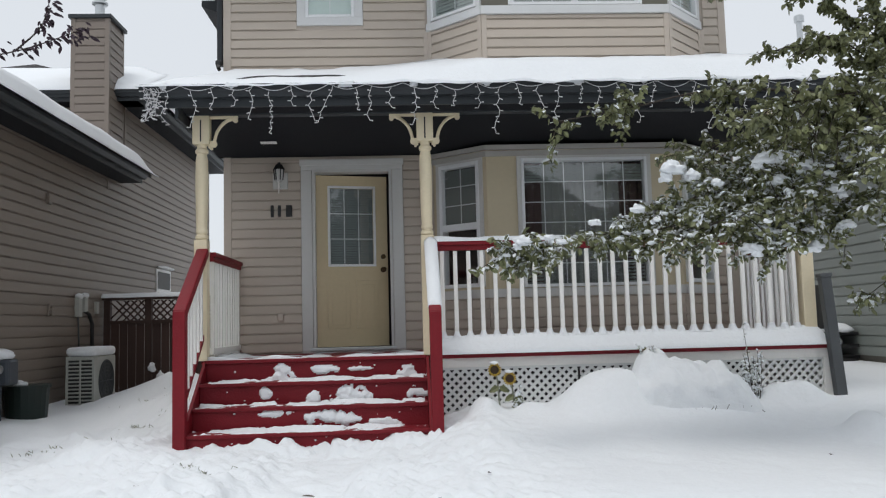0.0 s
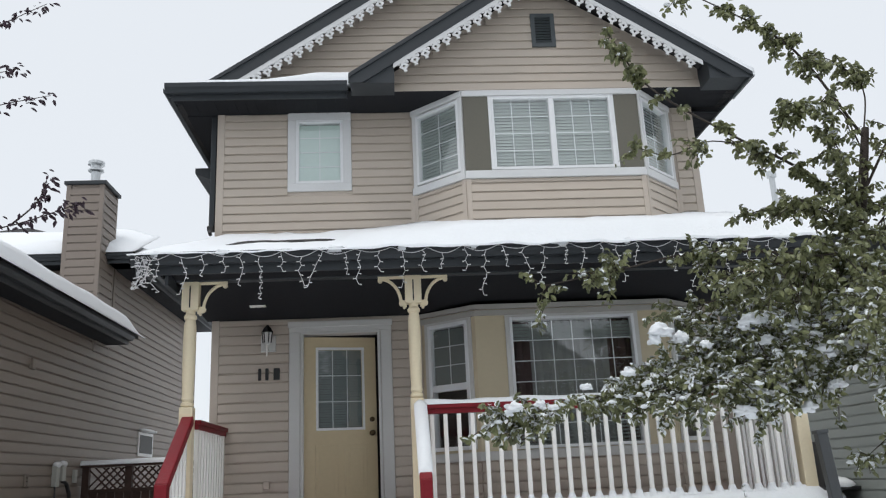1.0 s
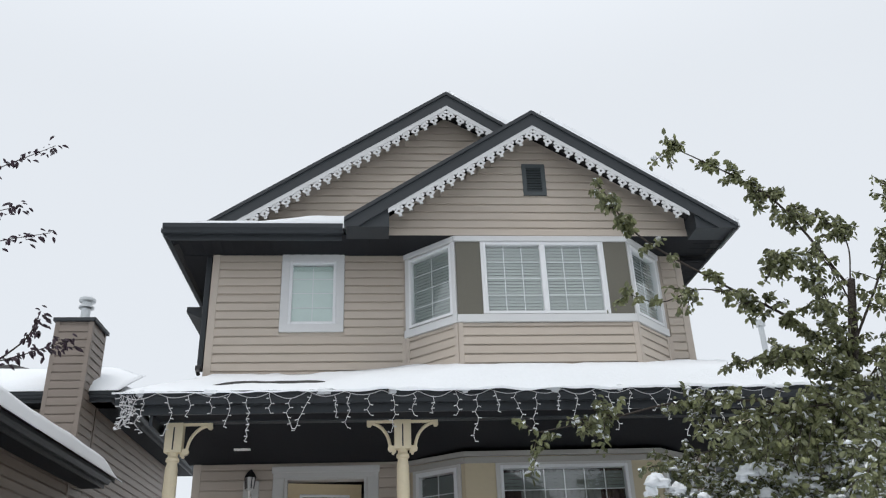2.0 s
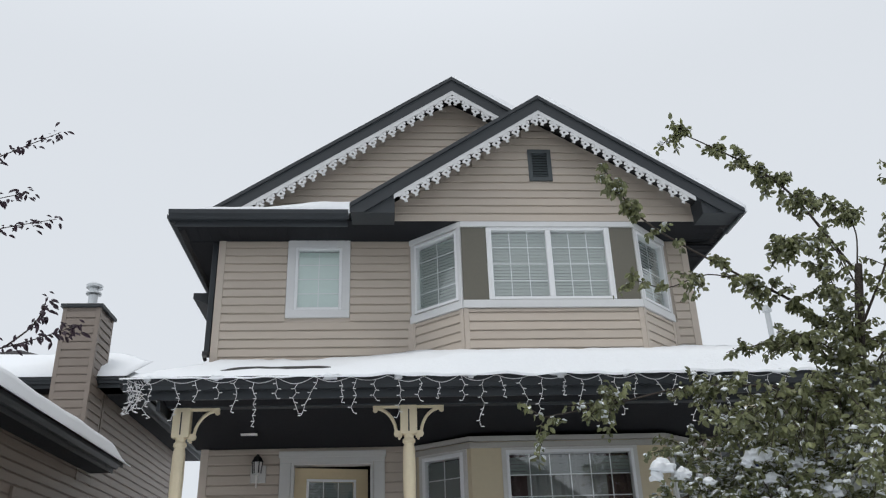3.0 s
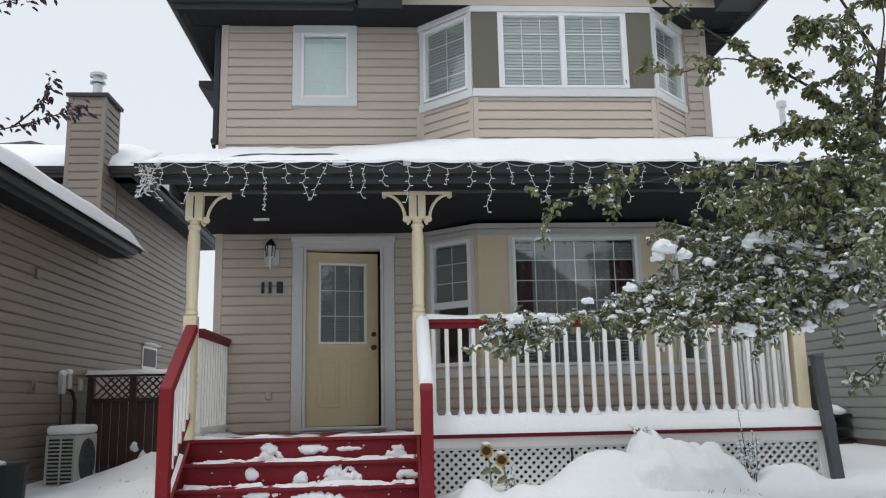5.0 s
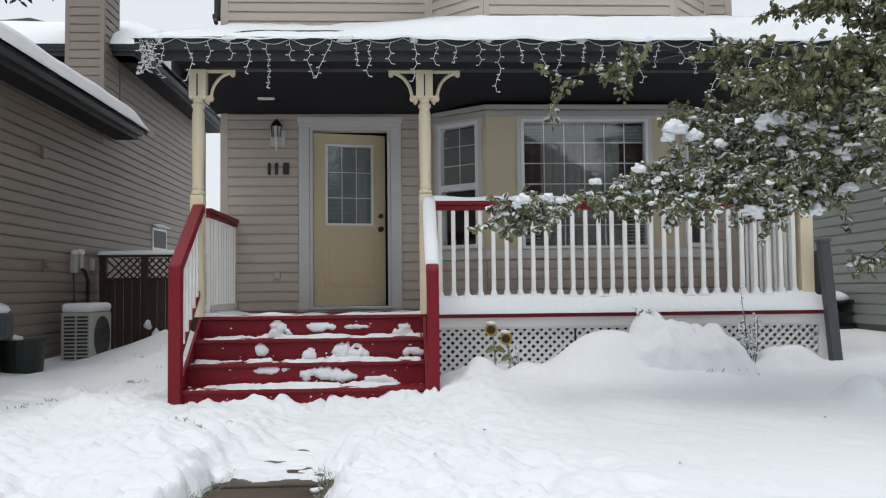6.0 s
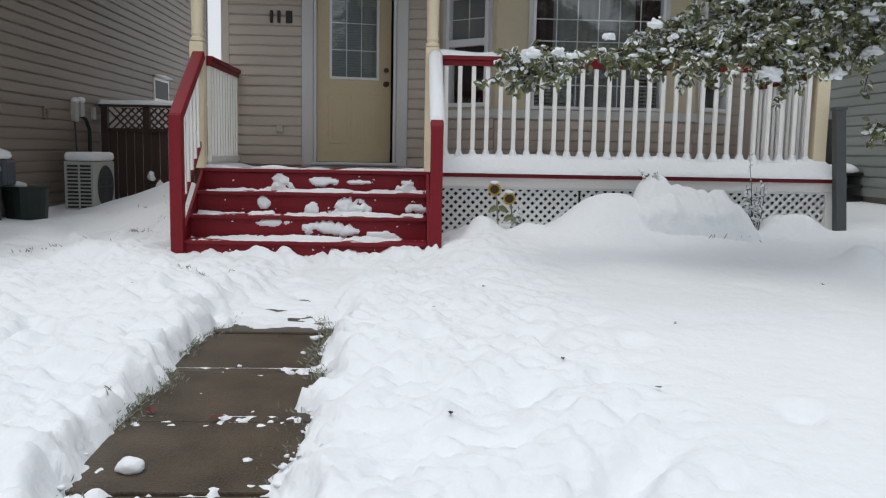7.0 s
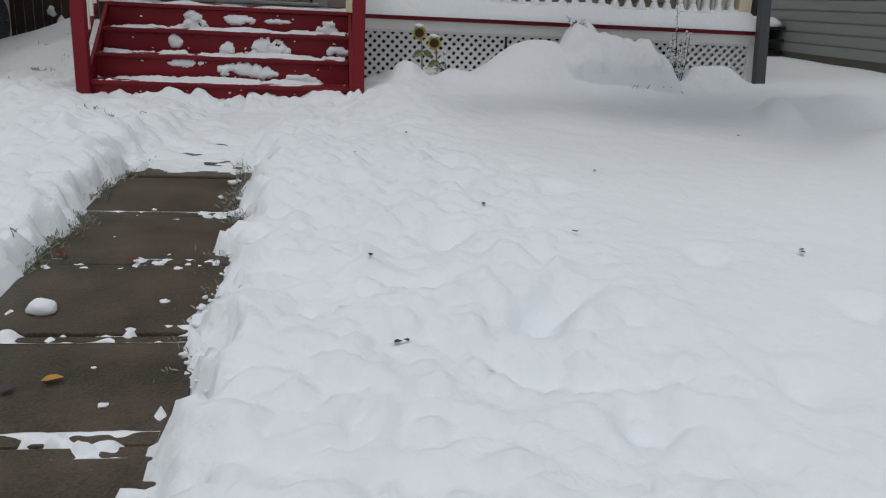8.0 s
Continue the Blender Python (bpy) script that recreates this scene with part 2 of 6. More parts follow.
def clear_cells(s, u0, u1, z0, z1, holes, y0, y1):
    """A wall in x, z with rectangular openings through it, as one closed shell."""
    us = [u for u in sorted({u0, u1, *[h[0] for h in holes], *[h[1] for h in holes]}) if u0 <= u <= u1]
    zs = [z for z in sorted({z0, z1, *[h[2] for h in holes], *[h[3] for h in holes]}) if z0 <= z <= z1]
    nu, nz = len(us), len(zs)

    def full(i, j):
        if not (0 <= i < nu - 1 and 0 <= j < nz - 1):
            return False
        u, z = (us[i] + us[i + 1]) / 2, (zs[j] + zs[j + 1]) / 2
        return not any(h[0] < u < h[1] and h[2] < z < h[3] for h in holes)

    vs = [(u, y, z) for y in (y0, y1) for z in zs for u in us]
    at, back, fs = lambda i, j: j * nu + i, nu * nz, []
    for i in range(nu - 1):
        for j in range(nz - 1):
            if full(i, j):
                q = (at(i, j), at(i + 1, j), at(i + 1, j + 1), at(i, j + 1))
                fs += [q, tuple(back + k for k in reversed(q))]
                for (da, db), (e0, e1) in (((0, -1), (q[0], q[1])), ((1, 0), (q[1], q[2])), ((0, 1), (q[2], q[3])), ((-1, 0), (q[3], q[0]))):
                    if not full(i + da, j + db):
                        fs.append((e1, e0, back + e0, back + e1))
    return s.add(vs, fs)


COURSE = 0.1143


def board_mesh(s, u0, u1, z, h=COURSE, flare0=0.0, flare1=0.0):
    """One course of lap siding: a lower butt edge 13 mm proud and a dutch-lap groove at the top."""
    prof = [(0.0, 0.016), (-0.009, 0.016), (-0.012, 0.0), (-0.021, 0.0), (-0.022, 0.006), (-0.017, h * 0.80), (-0.006, h * 0.90), (-0.003, h), (0.0, h)]
    vs = [(u0 + flare0 * pz, py, z + pz) for py, pz in prof] + [(u1 - flare1 * pz, py, z + pz) for py, pz in prof]
    n = len(prof)
    return s.add(vs, [tuple(range(n)), tuple(range(2 * n - 1, n - 1, -1))] + [(i, i + n, (i + 1) % n + n, (i + 1) % n) for i in range(n)])


def siding(wall, m, u0, u1, z0, z1, holes, material, edge=None):
    """Courses of siding as boards of their own, cut round openings; edge(z) gives the ends under a rake."""
    z = z0
    while z < z1 - 0.02:
        h = min(COURSE, z1 - z)
        lo, hi = (u0, u1) if edge is None else edge(z + 0.5 * h)
        runs = [(lo, hi)]
        for a, b, c, d in holes:
            if c < z + h * 0.6 and d > z + h * 0.4:
                runs = [r for p, q in runs for r in ((p, min(q, a)), (max(p, b), q)) if r[1] - r[0] > 0.03]
        for p, q in runs:
            if q - p > 0.04:
                part("siding_board", board_mesh(Solid(), p, q, z, h).moved(m), material, wall)
        z += COURSE


def window(parent, m, u0, u1, z0, z1, cols, rows, lights=1, rail=0.05, blind=None, out=0.03, deep=0.09, sash=None, curtain=None, pitch=0.042, cover=1.02, tilt=0.011, gap=0.034, shade=None):
    """A window: frame, panes, white muntin bars between them and blinds inside. Local frame m as face_frame gives it."""
    f = Solid()
    for a, b, c, d in ((u0, u0 + rail, z0, z1), (u1 - rail, u1, z0, z1), (u0 + rail, u1 - rail, z1 - rail, z1), (u0 + rail, u1 - rail, z0, z0 + rail)):
        f.box(a, b, -out, deep, c, d, 0.006)
    ob = part("window", f.moved(m), VINYL, parent, "white vinyl window with grille bars")
    lo, hi = u0 + rail, u1 - rail
    step = (hi - lo) / lights
    for k in range(1, lights):
        part("mullion", Solid().box(lo + k * step - 0.035, lo + k * step + 0.035, -out + 0.004, deep, z0 + rail, z1 - rail, 0.006).moved(m), VINYL, ob)
    split = [z0 + rail, z1 - rail]
    if sash:
        part("sash_rail", Solid().box(lo, hi, -out + 0.006, 0.05, sash - 0.04, sash + 0.04, 0.006).moved(m), VINYL, ob)
        split = [z0 + rail, sash - 0.04, sash + 0.04, z1 - rail]
    for k in range(lights):
        a, b = lo + k * step + (0.035 if k else 0), lo + (k + 1) * step - (0.035 if k < lights - 1 else 0)
        for c, d in ((split[0], split[1]), (split[2], split[3])) if sash else ((split[0], split[1]),):
            g = part("pane", Solid().add([(a, 0.015, c), (b, 0.015, c), (b, 0.015, d), (a, 0.015, d)], [(0, 1, 2, 3)]).moved(m), GLASS, ob)
            g.visible_shadow = False
        c, d = split[-2], split[-1]
        for i in range(1, cols):
            u = a + (b - a) * i / cols
            part("muntin", Solid().box(u - 0.0055, u + 0.0055, 0.018, 0.0245, c, d).moved(m), VINYL, ob)
        for i in range(1, rows):
            z = c + (d - c) * i / rows
            part("muntin", Solid().box(a, b, 0.0182, 0.0243, z - 0.0055, z + 0.0055).moved(m), VINYL, ob)
        if blind:
            s = Solid()
            z = split[-1] - 0.02
            low = blind
            while z > low:
                s.add([(a, gap + tilt, z), (b, gap + tilt, z), (b, gap, z - pitch * cover), (a, gap, z - pitch * cover)], [(0, 1, 2, 3)])
                s.add([(a, gap + tilt + 0.002, z + 0.002), (b, gap + tilt + 0.002, z + 0.002), (b, gap + 0.002, z - pitch * cover + 0.002), (a, gap + 0.002, z - pitch * cover + 0.002)], [(3, 2, 1, 0)])
                z -= pitch
            tagged(part("blind", s.moved(m), shade or BLIND, ob, "pale aqua blind" if shade == AQUA else "dim grey blind" if shade else "white slatted blind"), kind="stuff")
    if curtain:
        for (a, b, mt) in curtain:
            n = max(6, int((b - a) / 0.035))
            s = Solid()
            vs = []
            for i in range(n + 1):
                u = a + (b - a) * i / n
                y = 0.16 + 0.02 * math.sin(i * 1.9)
                vs += [(u, y, z0 + 0.03), (u, y, z1 - 0.03), (u, y + 0.004, z0 + 0.03), (u, y + 0.004, z1 - 0.03)]
            fs = []
            for i in range(n):
                k = 4 * i
                fs += [(k, k + 4, k + 5, k + 1), (k + 2, k + 3, k + 7, k + 6)]
            part("curtain", s.add(vs, fs).moved(m), mt, ob, "hanging curtain behind the glass, the grey one added for reflection")
    return ob


def casing(name, parent, m, u0, u1, z0, z1, w, material, out=0.035, bottom=True, top=None):
    """Flat trim boards round an opening, butted end to end."""
    t = top or w
    boards = [(u0 - w, u0, -out, 0.0, z0, z1), (u1, u1 + w, -out, 0.0, z0, z1), (u0 - w, u1 + w, -out - 0.003, 0.0, z1, z1 + t)]
    if bottom:
        boards.append((u0 - w, u1 + w, -out - 0.003, 0.0, z0 - w, z0))
    for b in boards:
        ob = part(name, Solid().box(*b, 0.004).moved(m), material, parent)
    return ob


# ---- ground ----
def path_z(y):
    return 0.065 + 0.05 * y if y < -2.4 else -0.055


def smooth(a, b, x):
    t = min(1.0, max(0.0, (x - a) / (b - a)))
    return t * t * (3 - 2 * t)


def n3(x, y, s, seed=0.0):
    return noise.noise(Vector((x * s + seed, y * s - seed, seed)))


def bump(x, y, cx, cy, rx, ry, h):
    d = ((x - cx) / rx) ** 2 + ((y - cy) / ry) ** 2
    return h * math.exp(-(d ** 1.35) * 1.3)


def snow_z(x, y):
    """Height of the snow cover, with the trodden path sunk into it."""
    base = (0.065 + 0.05 * y if y < -4.2 else -0.145 + 0.012 * (y + 4.2)) + 0.15
    right = smooth(-0.2, 0.6, x)
    base += right * 0.25 * smooth(-4.4, -1.7, y)
    if y > -1.7:
        base = base * 0.6 + 0.02 + right * 0.09
    base += bump(x, y, -2.75, -2.7, 0.45, 0.8, 0.12) + bump(x, y, -2.0, -3.6, 0.6, 1.0, 0.06)
    base += bump(x, y, 0.35, -2.7, 0.4, 0.5, 0.05) + bump(x, y, 3.60, -3.2, 0.19, 0.25, 0.20) + bump(x, y, 4.3, -4.1, 0.5, 0.5, 0.18)
    base += bump(x, y, 1.75, -2.1, 0.5, 0.40, 0.20) + bump(x, y, 2.45, -2.2, 0.7, 0.4, 0.10) + bump(x, y, 3.62, -1.85, 0.36, 0.22, 0.13) + bump(x, y, 1.62, -2.15, 0.48, 0.38, 0.16) + bump(x, y, 3.34, -2.0, 0.2, 0.2, 0.12) + bump(x, y, 3.67, -2.0, 0.2, 0.2, 0.08) + bump(x, y, 0.52, -2.1, 0.16, 0.18, 0.12) + bump(x, y, 0.95, -2.1, 0.15, 0.18, 0.07) + bump(x, y, 4.5, -2.8, 0.4, 0.3, 0.13) + bump(x, y, -3.5, 3.2, 0.7, 0.7, 0.13) + bump(x, y, -3.4, 2.2, 0.95, 1.9, 0.16) + bump(x, y, -3.1, 0.6, 0.6, 0.8, 0.07) + bump(x, y, -4.05, 3.75, 0.75, 0.9, 0.20) + (smooth(-2.6, -1.6, y) * (0.11 * abs(n3(x, y, 2.2, 6)) + 0.07 * abs(n3(x, y, 5, 2)) - 0.02) if y > -2.6 and x < -2.35 else 0.0)
    calm = 1 - 0.85 * smooth(0.35, 1.5, x + 0.12 * (y + 6))
    base += calm * (0.045 * n3(x, y, 2.2) + 0.035 * n3(x, y, 4.2, 3.1) + 0.080 * abs(n3(x, y, 7.5, 7.7)) + 0.030 * abs(n3(x, y, 16, 2.7)) + 0.012 * n3(x, y, 30, 4.1) - 0.012) + 0.03 * n3(x, y, 0.7, 1.3)
    dents = n3(x, y, 3.2, 11.5)
    if dents > 0.35:
        base -= calm * 0.26 * (dents - 0.35)
    for fx, fy, fr in ((0.95, -7.05, 0.09), (1.55, -6.35, 0.11), (1.95, -6.95, 0.12), (0.75, -7.75, 0.10), (1.35, -7.55, 0.12), (0.4, -6.1, 0.12), (2.3, -7.4, 0.13), (1.1, -5.3, 0.12), (-0.1, -5.2, 0.11), (0.55, -4.7, 0.10)):
        if abs(x - fx) < 0.3 and abs(y - fy) < 0.3:
            base -= bump(x, y, fx, fy, fr, fr * 1.2, 0.05) - bump(x, y, fx + 0.08, fy + 0.13, fr * 0.8, fr * 0.7, 0.02)
    # the path: swept clear far from the steps, trodden near them
    edge = 0.10 * n3(x, y, 2.6, 5.0) + 0.10 * n3(x, y, 6.5, 2.0) + 0.06 * n3(x, y, 15, 6.0) + 0.035 * n3(x, y, 32, 1.0)
    left, rgt = -1.37 + edge * 0.8, -0.69 + edge * 1.1
    left += 0.05 * smooth(-6.6, -7.3, y)
    if y > -4.3:
        left, rgt = left + 0.18 * smooth(-4.3, -3.2, y), rgt + 0.10 * smooth(-4.3, -3.0, y)
    inside = min(x - left, rgt - x)
    if y < -2.38 and inside > -0.20:
        k = smooth(-0.20 + 0.08 * n3(x, y, 8, 3.0), 0.03, inside)
        if y < -4.52 + 0.10 * n3(x, y, 6, 9) + 0.05 * n3(x, y, 15, 2):
            floor_z = path_z(y) - 0.06
        else:
            floor_z = path_z(y) + 0.042 + 0.030 * n3(x, y * 1.6, 3.4, 4.4) + 0.022 * n3(x, y * 1.5, 9, 4) - 0.015 * smooth(-3.6, -4.2, y) - bump(x, y, -1.12, -4.05, 0.13, 0.06, 0.05) - bump(x, y, -0.95, -3.75, 0.07, 0.12, 0.05)
        base = base * (1 - k) + floor_z * k
    return base


def ground():
    def axis(a, b, step, out_a, out_b):
        mid = list(np.arange(a, b + step / 2, step))
        lo, hi, k = [a], [b], step
        while lo[0] > out_a:
            k *= 1.35
            lo.insert(0, lo[0] - k)
        k = step
        while hi[-1] < out_b:
            k *= 1.35
            hi.append(hi[-1] + k)
        return lo[:-1] + mid + hi[1:]
    xs, ys = axis(-3.4, 5.0, 0.027, -600, 600), axis(-10.6, -1.7, 0.027, -600, 900)
    vs = []
    for y in ys:
        for x in xs:
            near = abs(x) < 16 and abs(y) < 20
            z = snow_z(x, max(y, -13.0)) if near else -0.42 + (0.45 if y > 0 else 0)
            if -2.15 < x < 4.05 and y > -1.42:
                z = min(z, -0.12)
            vs.append((x, y, z))
    w = len(xs)
    fs = [(j * w + i, j * w + i + 1, (j + 1) * w + i + 1, (j + 1) * w + i) for j in range(len(ys) - 1) for i in range(w - 1)]
    s = Solid()
    s.v, s.f = vs, fs
    return thing("ground", s, SNOW, "snow covered front yard, lumpy beside the path", "ground", "structure", smooth=True)


ground()

pavement = holder("pavement", "wet brown concrete slab path swept clear of snow", "path", kind="structure")
joints = [-2.45, -3.15, -3.85, -4.62, -5.40, -6.13, -6.84, -7.57, -8.30, -9.03, -9.76, -10.49, -11.22, -11.95, -12.68]
for i, (b, a) in enumerate(zip(joints, joints[1:])):
    za, zb = path_z(a), path_z(b)
    s = Solid().box(-1.47 + 0.01 * (i % 2), -0.62, a + 0.008, b - 0.008, -0.06, 0.0, 0.008)
    s.v = [(x, y, z + za + (zb - za) * (y - a) / (b - a) + 0.004 * (i % 3)) for x, y, z in s.v]
    part("slab", s, CONCRETE, pavement)
s = Solid().box(-1.5, -0.58, -12.68, -2.45, -0.11, -0.10)
s.v = [(x, y, z + path_z(y)) for x, y, z in s.v]
part("bedding", s, SOIL, pavement)

# ---- the house ----
house = holder("house", "two storey beige vinyl sided house with charcoal gables", "house", (0.8, 5, 0))
HX0, HX1 = -2.33, 3.89
FRONT = Matrix.Identity(4)
GABLE = Matrix.Translation((0, -0.60, 0))
RIDGE_L, RIDGE_R, PITCH = (0.757, 8.222), (1.82, 7.505), 0.662


def in_house(ob):
    ob.parent = house
    ob.matrix_parent_inverse = Matrix.Translation((-0.8, -5, 0))
    return ob


body = Solid()
DOOR_HOLE, W2_HOLE = (-1.285, -0.33, 0.84, 3.0), (-1.345, -0.745, 4.90, 5.775)
clear_cells(body, HX0, HX1, 0.1, 6.3, [DOOR_HOLE, W2_HOLE, (0.26, 3.56, 0.9, 3.1), (0.26, 3.52, 4.3, 5.84)], 0.0, 0.14)
body.box(HX0, HX0 + 0.14, 0.14, 10, 0.1, 5.9).box(HX1 - 0.14, HX1, 0.14, 10, 0.1, 5.9).box(HX0 + 0.14, HX1 - 0.14, 9.86, 10, 0.1, 5.9)
body.prism([(-2.3, 6.3), (3.85, 6.3), (0.757, 8.06)], 0.0, 0.14)
wall = in_house(part("wall", body, CORNER, None, "beige lap sided front wall"))

# plain rooms, their lack of light put into a dark wall colour
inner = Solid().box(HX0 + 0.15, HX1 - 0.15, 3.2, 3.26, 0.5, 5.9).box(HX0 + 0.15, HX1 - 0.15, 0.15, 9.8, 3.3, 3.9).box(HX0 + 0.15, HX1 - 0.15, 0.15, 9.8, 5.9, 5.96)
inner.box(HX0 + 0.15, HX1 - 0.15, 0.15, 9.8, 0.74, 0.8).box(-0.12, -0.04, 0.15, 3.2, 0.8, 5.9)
in_house(part("inner_wall", inner, ROOM, None, "plain rooms behind the windows, dimness put into their colour"))

# three-sided bays, one above the other
LOW = [(0.18, 0.0), (0.78, -0.50), (3.04, -0.50), (3.64, 0.0)]
UP = [(0.17, 0.0), (0.77, -0.58), (2.98, -0.58), (3.56, 0.0)]


def bay(corners):
    walls = []
    for k, (a, b) in enumerate(zip(corners, corners[1:])):
        length = math.dist(a, b)
        m = face_frame(a, b)
        walls.append((m, length))
    return walls


low_walls, up_walls = bay(LOW), bay(UP)
LW_SIDE, LW_MID = (0.10, 0.68, 1.52, 3.00), (0.40, 1.88, 1.50, 3.00)
UW_SIDE, UW_MID = (0.06, 0.76, 4.82, 5.775), (0.345, 1.875, 4.81, 5.785)
for (m, length), hole in zip(low_walls, (LW_SIDE, LW_MID, LW_SIDE)):
    h = hole if hole is LW_MID else (hole[0], length - 0.10, hole[2], hole[3])
    shell = clear_cells(Solid(), 0.0, length, 0.6, 3.17, [h], 0.0, 0.10).moved(m)
    bw = in_house(part("bay_wall", shell, PANEL, None, "cream panelled bay wall"))
    siding(bw, m, 0.0, length, 0.82, 1.39, [], SIDING)
    part("trim_band", Solid().box(-0.01, length + 0.01, -0.035, 0.0, 1.39, 1.49, 0.006).moved(m), TRIM, bw, "pale grey sill band")
    part("trim_band", Solid().box(-0.01, length + 0.01, -0.030, 0.0, 3.03, 3.095, 0.006).box(-0.02, length + 0.02, -0.055, 0.0, 3.105, 3.16, 0.006).moved(m), HEAD, bw, "stepped grey head moulding")
    mid = hole is LW_MID
    win = window(None, m, h[0], h[1], h[2], h[3], 6 if mid else 2, 6 if mid else 3, rail=0.035 if mid else 0.045, sash=None if mid else 2.24,
                 blind=None if mid else 2.30, shade=None if mid else CURTAIN, curtain=[(h[0] + 0.02, h[0] + 0.25, CURTAIN_RED), (h[0] + 0.25, h[1] - 0.30, REFLECTION_SHEET), (h[1] - 0.30, h[1] - 0.02, CURTAIN_RED)] if mid else None)
    in_house(win)
    casing("casing", win, m, h[0], h[1], h[2], h[3], 0.05, TRIM, 0.02, bottom=False, top=0.03)
    if mid:
        s = Solid()
        z = 2.93
        while z > 2.75:
            s.box(h[0] + 0.04, h[1] - 0.04, 0.06, 0.064, z - 0.035, z)
            z -= 0.04
        z = 2.0
        while z > 1.55:
            s.box(h[0] + 0.04, h[1] - 0.04, 0.075, 0.078, z - 0.022, z)
            z -= 0.04
        tagged(part("blind", s.moved(m), CURTAIN, win, "grey blind, half drawn"), kind="stuff")

for k, ((m, length), hole) in enumerate(zip(up_walls, (UW_SIDE, UW_MID, UW_SIDE))):
    mid = hole is UW_MID
    h = hole if mid else (hole[0], length - 0.06, hole[2], hole[3])
    shell = clear_cells(Solid(), 0.0, length, 4.0, 5.87, [h], 0.0, 0.10).moved(m)
    bw = in_house(part("bay_wall", shell, CORNER, None, "beige sided bay wall"))
    siding(bw, m, 0.055, length - 0.055, 4.08, 4.70, [], SIDING)
    part("corner_trim", Solid().box(-0.005, 0.055, -0.026, 0.0, 4.05, 4.70, 0.004).moved(m), CORNER, bw)
    part("corner_trim", Solid().box(length - 0.055, length + 0.005, -0.026, 0.0, 4.05, 4.70, 0.004).moved(m), CORNER, bw)
    part("trim_band", Solid().box(-0.012, length + 0.012, -0.045, 0.0, 4.70, 4.80, 0.006).moved(m), WINDOW_TRIM, bw, "white sill band")
    part("trim_band", Solid().box(-0.012, length + 0.012, -0.045, 0.0, 5.79, 5.865, 0.006).moved(m), WINDOW_TRIM, bw, "white head band")
    if mid:
        for a, b in ((0.0, h[0] - 0.03), (h[1] + 0.03, length)):
            part("panel", Solid().box(a, b, -0.022, 0.0, 4.80, 5.79, 0.004).moved(m), OLIVE, bw, "flat olive grey panel")
    else:
        for a, b in ((0.0, h[0]), (h[1], length)):
            part("side_trim", Solid().box(a, b, -0.03, 0.0, 4.80, 5.79, 0.004).moved(m), WINDOW_TRIM, bw, "white side trim")
    win = in_house(window(None, m, h[0], h[1], h[2], h[3], 3 if mid else 2, 4, lights=2 if mid else 1, rail=0.038, blind=4.86))
    if mid:
        casing("casing", win, m, h[0], h[1], h[2] + 0.001, h[3] - 0.001, 0.03, VINYL, 0.03, bottom=False, top=0.004)
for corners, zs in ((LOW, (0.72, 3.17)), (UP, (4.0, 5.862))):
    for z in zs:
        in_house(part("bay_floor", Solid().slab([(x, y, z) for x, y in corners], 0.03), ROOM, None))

# siding of the main front and the gables
DOOR_CAS, W2_CAS = (-1.425, -0.19, 0.7, 3.125), (-1.455, -0.635, 4.79, 5.885)
siding(wall, FRONT, HX0 + 0.08, 0.17, 0.82, 3.17, [DOOR_CAS], SIDING)
siding(wall, FRONT, 3.65, HX1 - 0.08, 0.82, 3.17, [], SIDING)
siding(wall, FRONT, HX0 + 0.08, 0.12, 4.18, 5.87, [W2_CAS], SIDING)
siding(wall, FRONT, 3.62, HX1 - 0.08, 4.18, 5.87, [], SIDING)
siding(wall, FRONT, 0, 0, 6.32, 8.04, [], SIDING,
       edge=lambda z: (RIDGE_L[0] - (RIDGE_L[1] - 0.20 - z) / PITCH, min(RIDGE_L[0] + (RIDGE_L[1] - 0.20 - z) / PITCH, 1.9)))
gw = Solid().prism([(-0.07, 5.87), (3.81, 5.87), (3.81, 6.14), (RIDGE_R[0], 7.36), (-0.07, 6.14)], 0.0, 0.12).moved(GABLE)
gable_wall = in_house(part("gable_wall", gw, CORNER, None, "beige sided front gable"))
VENT_HOLE = (1.70, 2.01, 6.46, 6.93)
siding(gable_wall, GABLE, 0, 0, 5.87, 7.38, [VENT_HOLE], SIDING,
       edge=lambda z: (max(-0.07, RIDGE_R[0] - (RIDGE_R[1] - 0.20 - z) / PITCH), min(3.81, RIDGE_R[0] + (RIDGE_R[1] - 0.20 - z) / PITCH)))
for x0, x1, z0, z1 in ((HX0 - 0.012, HX0 + 0.08, 0.8, 3.17), (HX0 - 0.012, HX0 + 0.08, 4.1, 5.87), (HX1 - 0.08, HX1 + 0.012, 0.8, 3.17), (HX1 - 0.08, HX1 + 0.012, 4.1, 5.87)):
    part("corner_trim", Solid().box(x0, x1, -0.026, 0.0, z0, z1, 0.005), CORNER, wall)
for x in (0.13, 3.60):
    part("corner_trim", Solid().box(x - 0.03, x + 0.025, -0.022, 0.0, 4.1, 4.70, 0.004), CORNER, wall)
# side walls' siding, seen at a slant
for k in range(22):
    z = 4.16 + k * COURSE
    if z < 5.8:
        part("siding_board", board_mesh(Solid(), 0.0, 9.9, z).moved(face_frame((HX0, 10), (HX0, 0))), SIDING, wall)

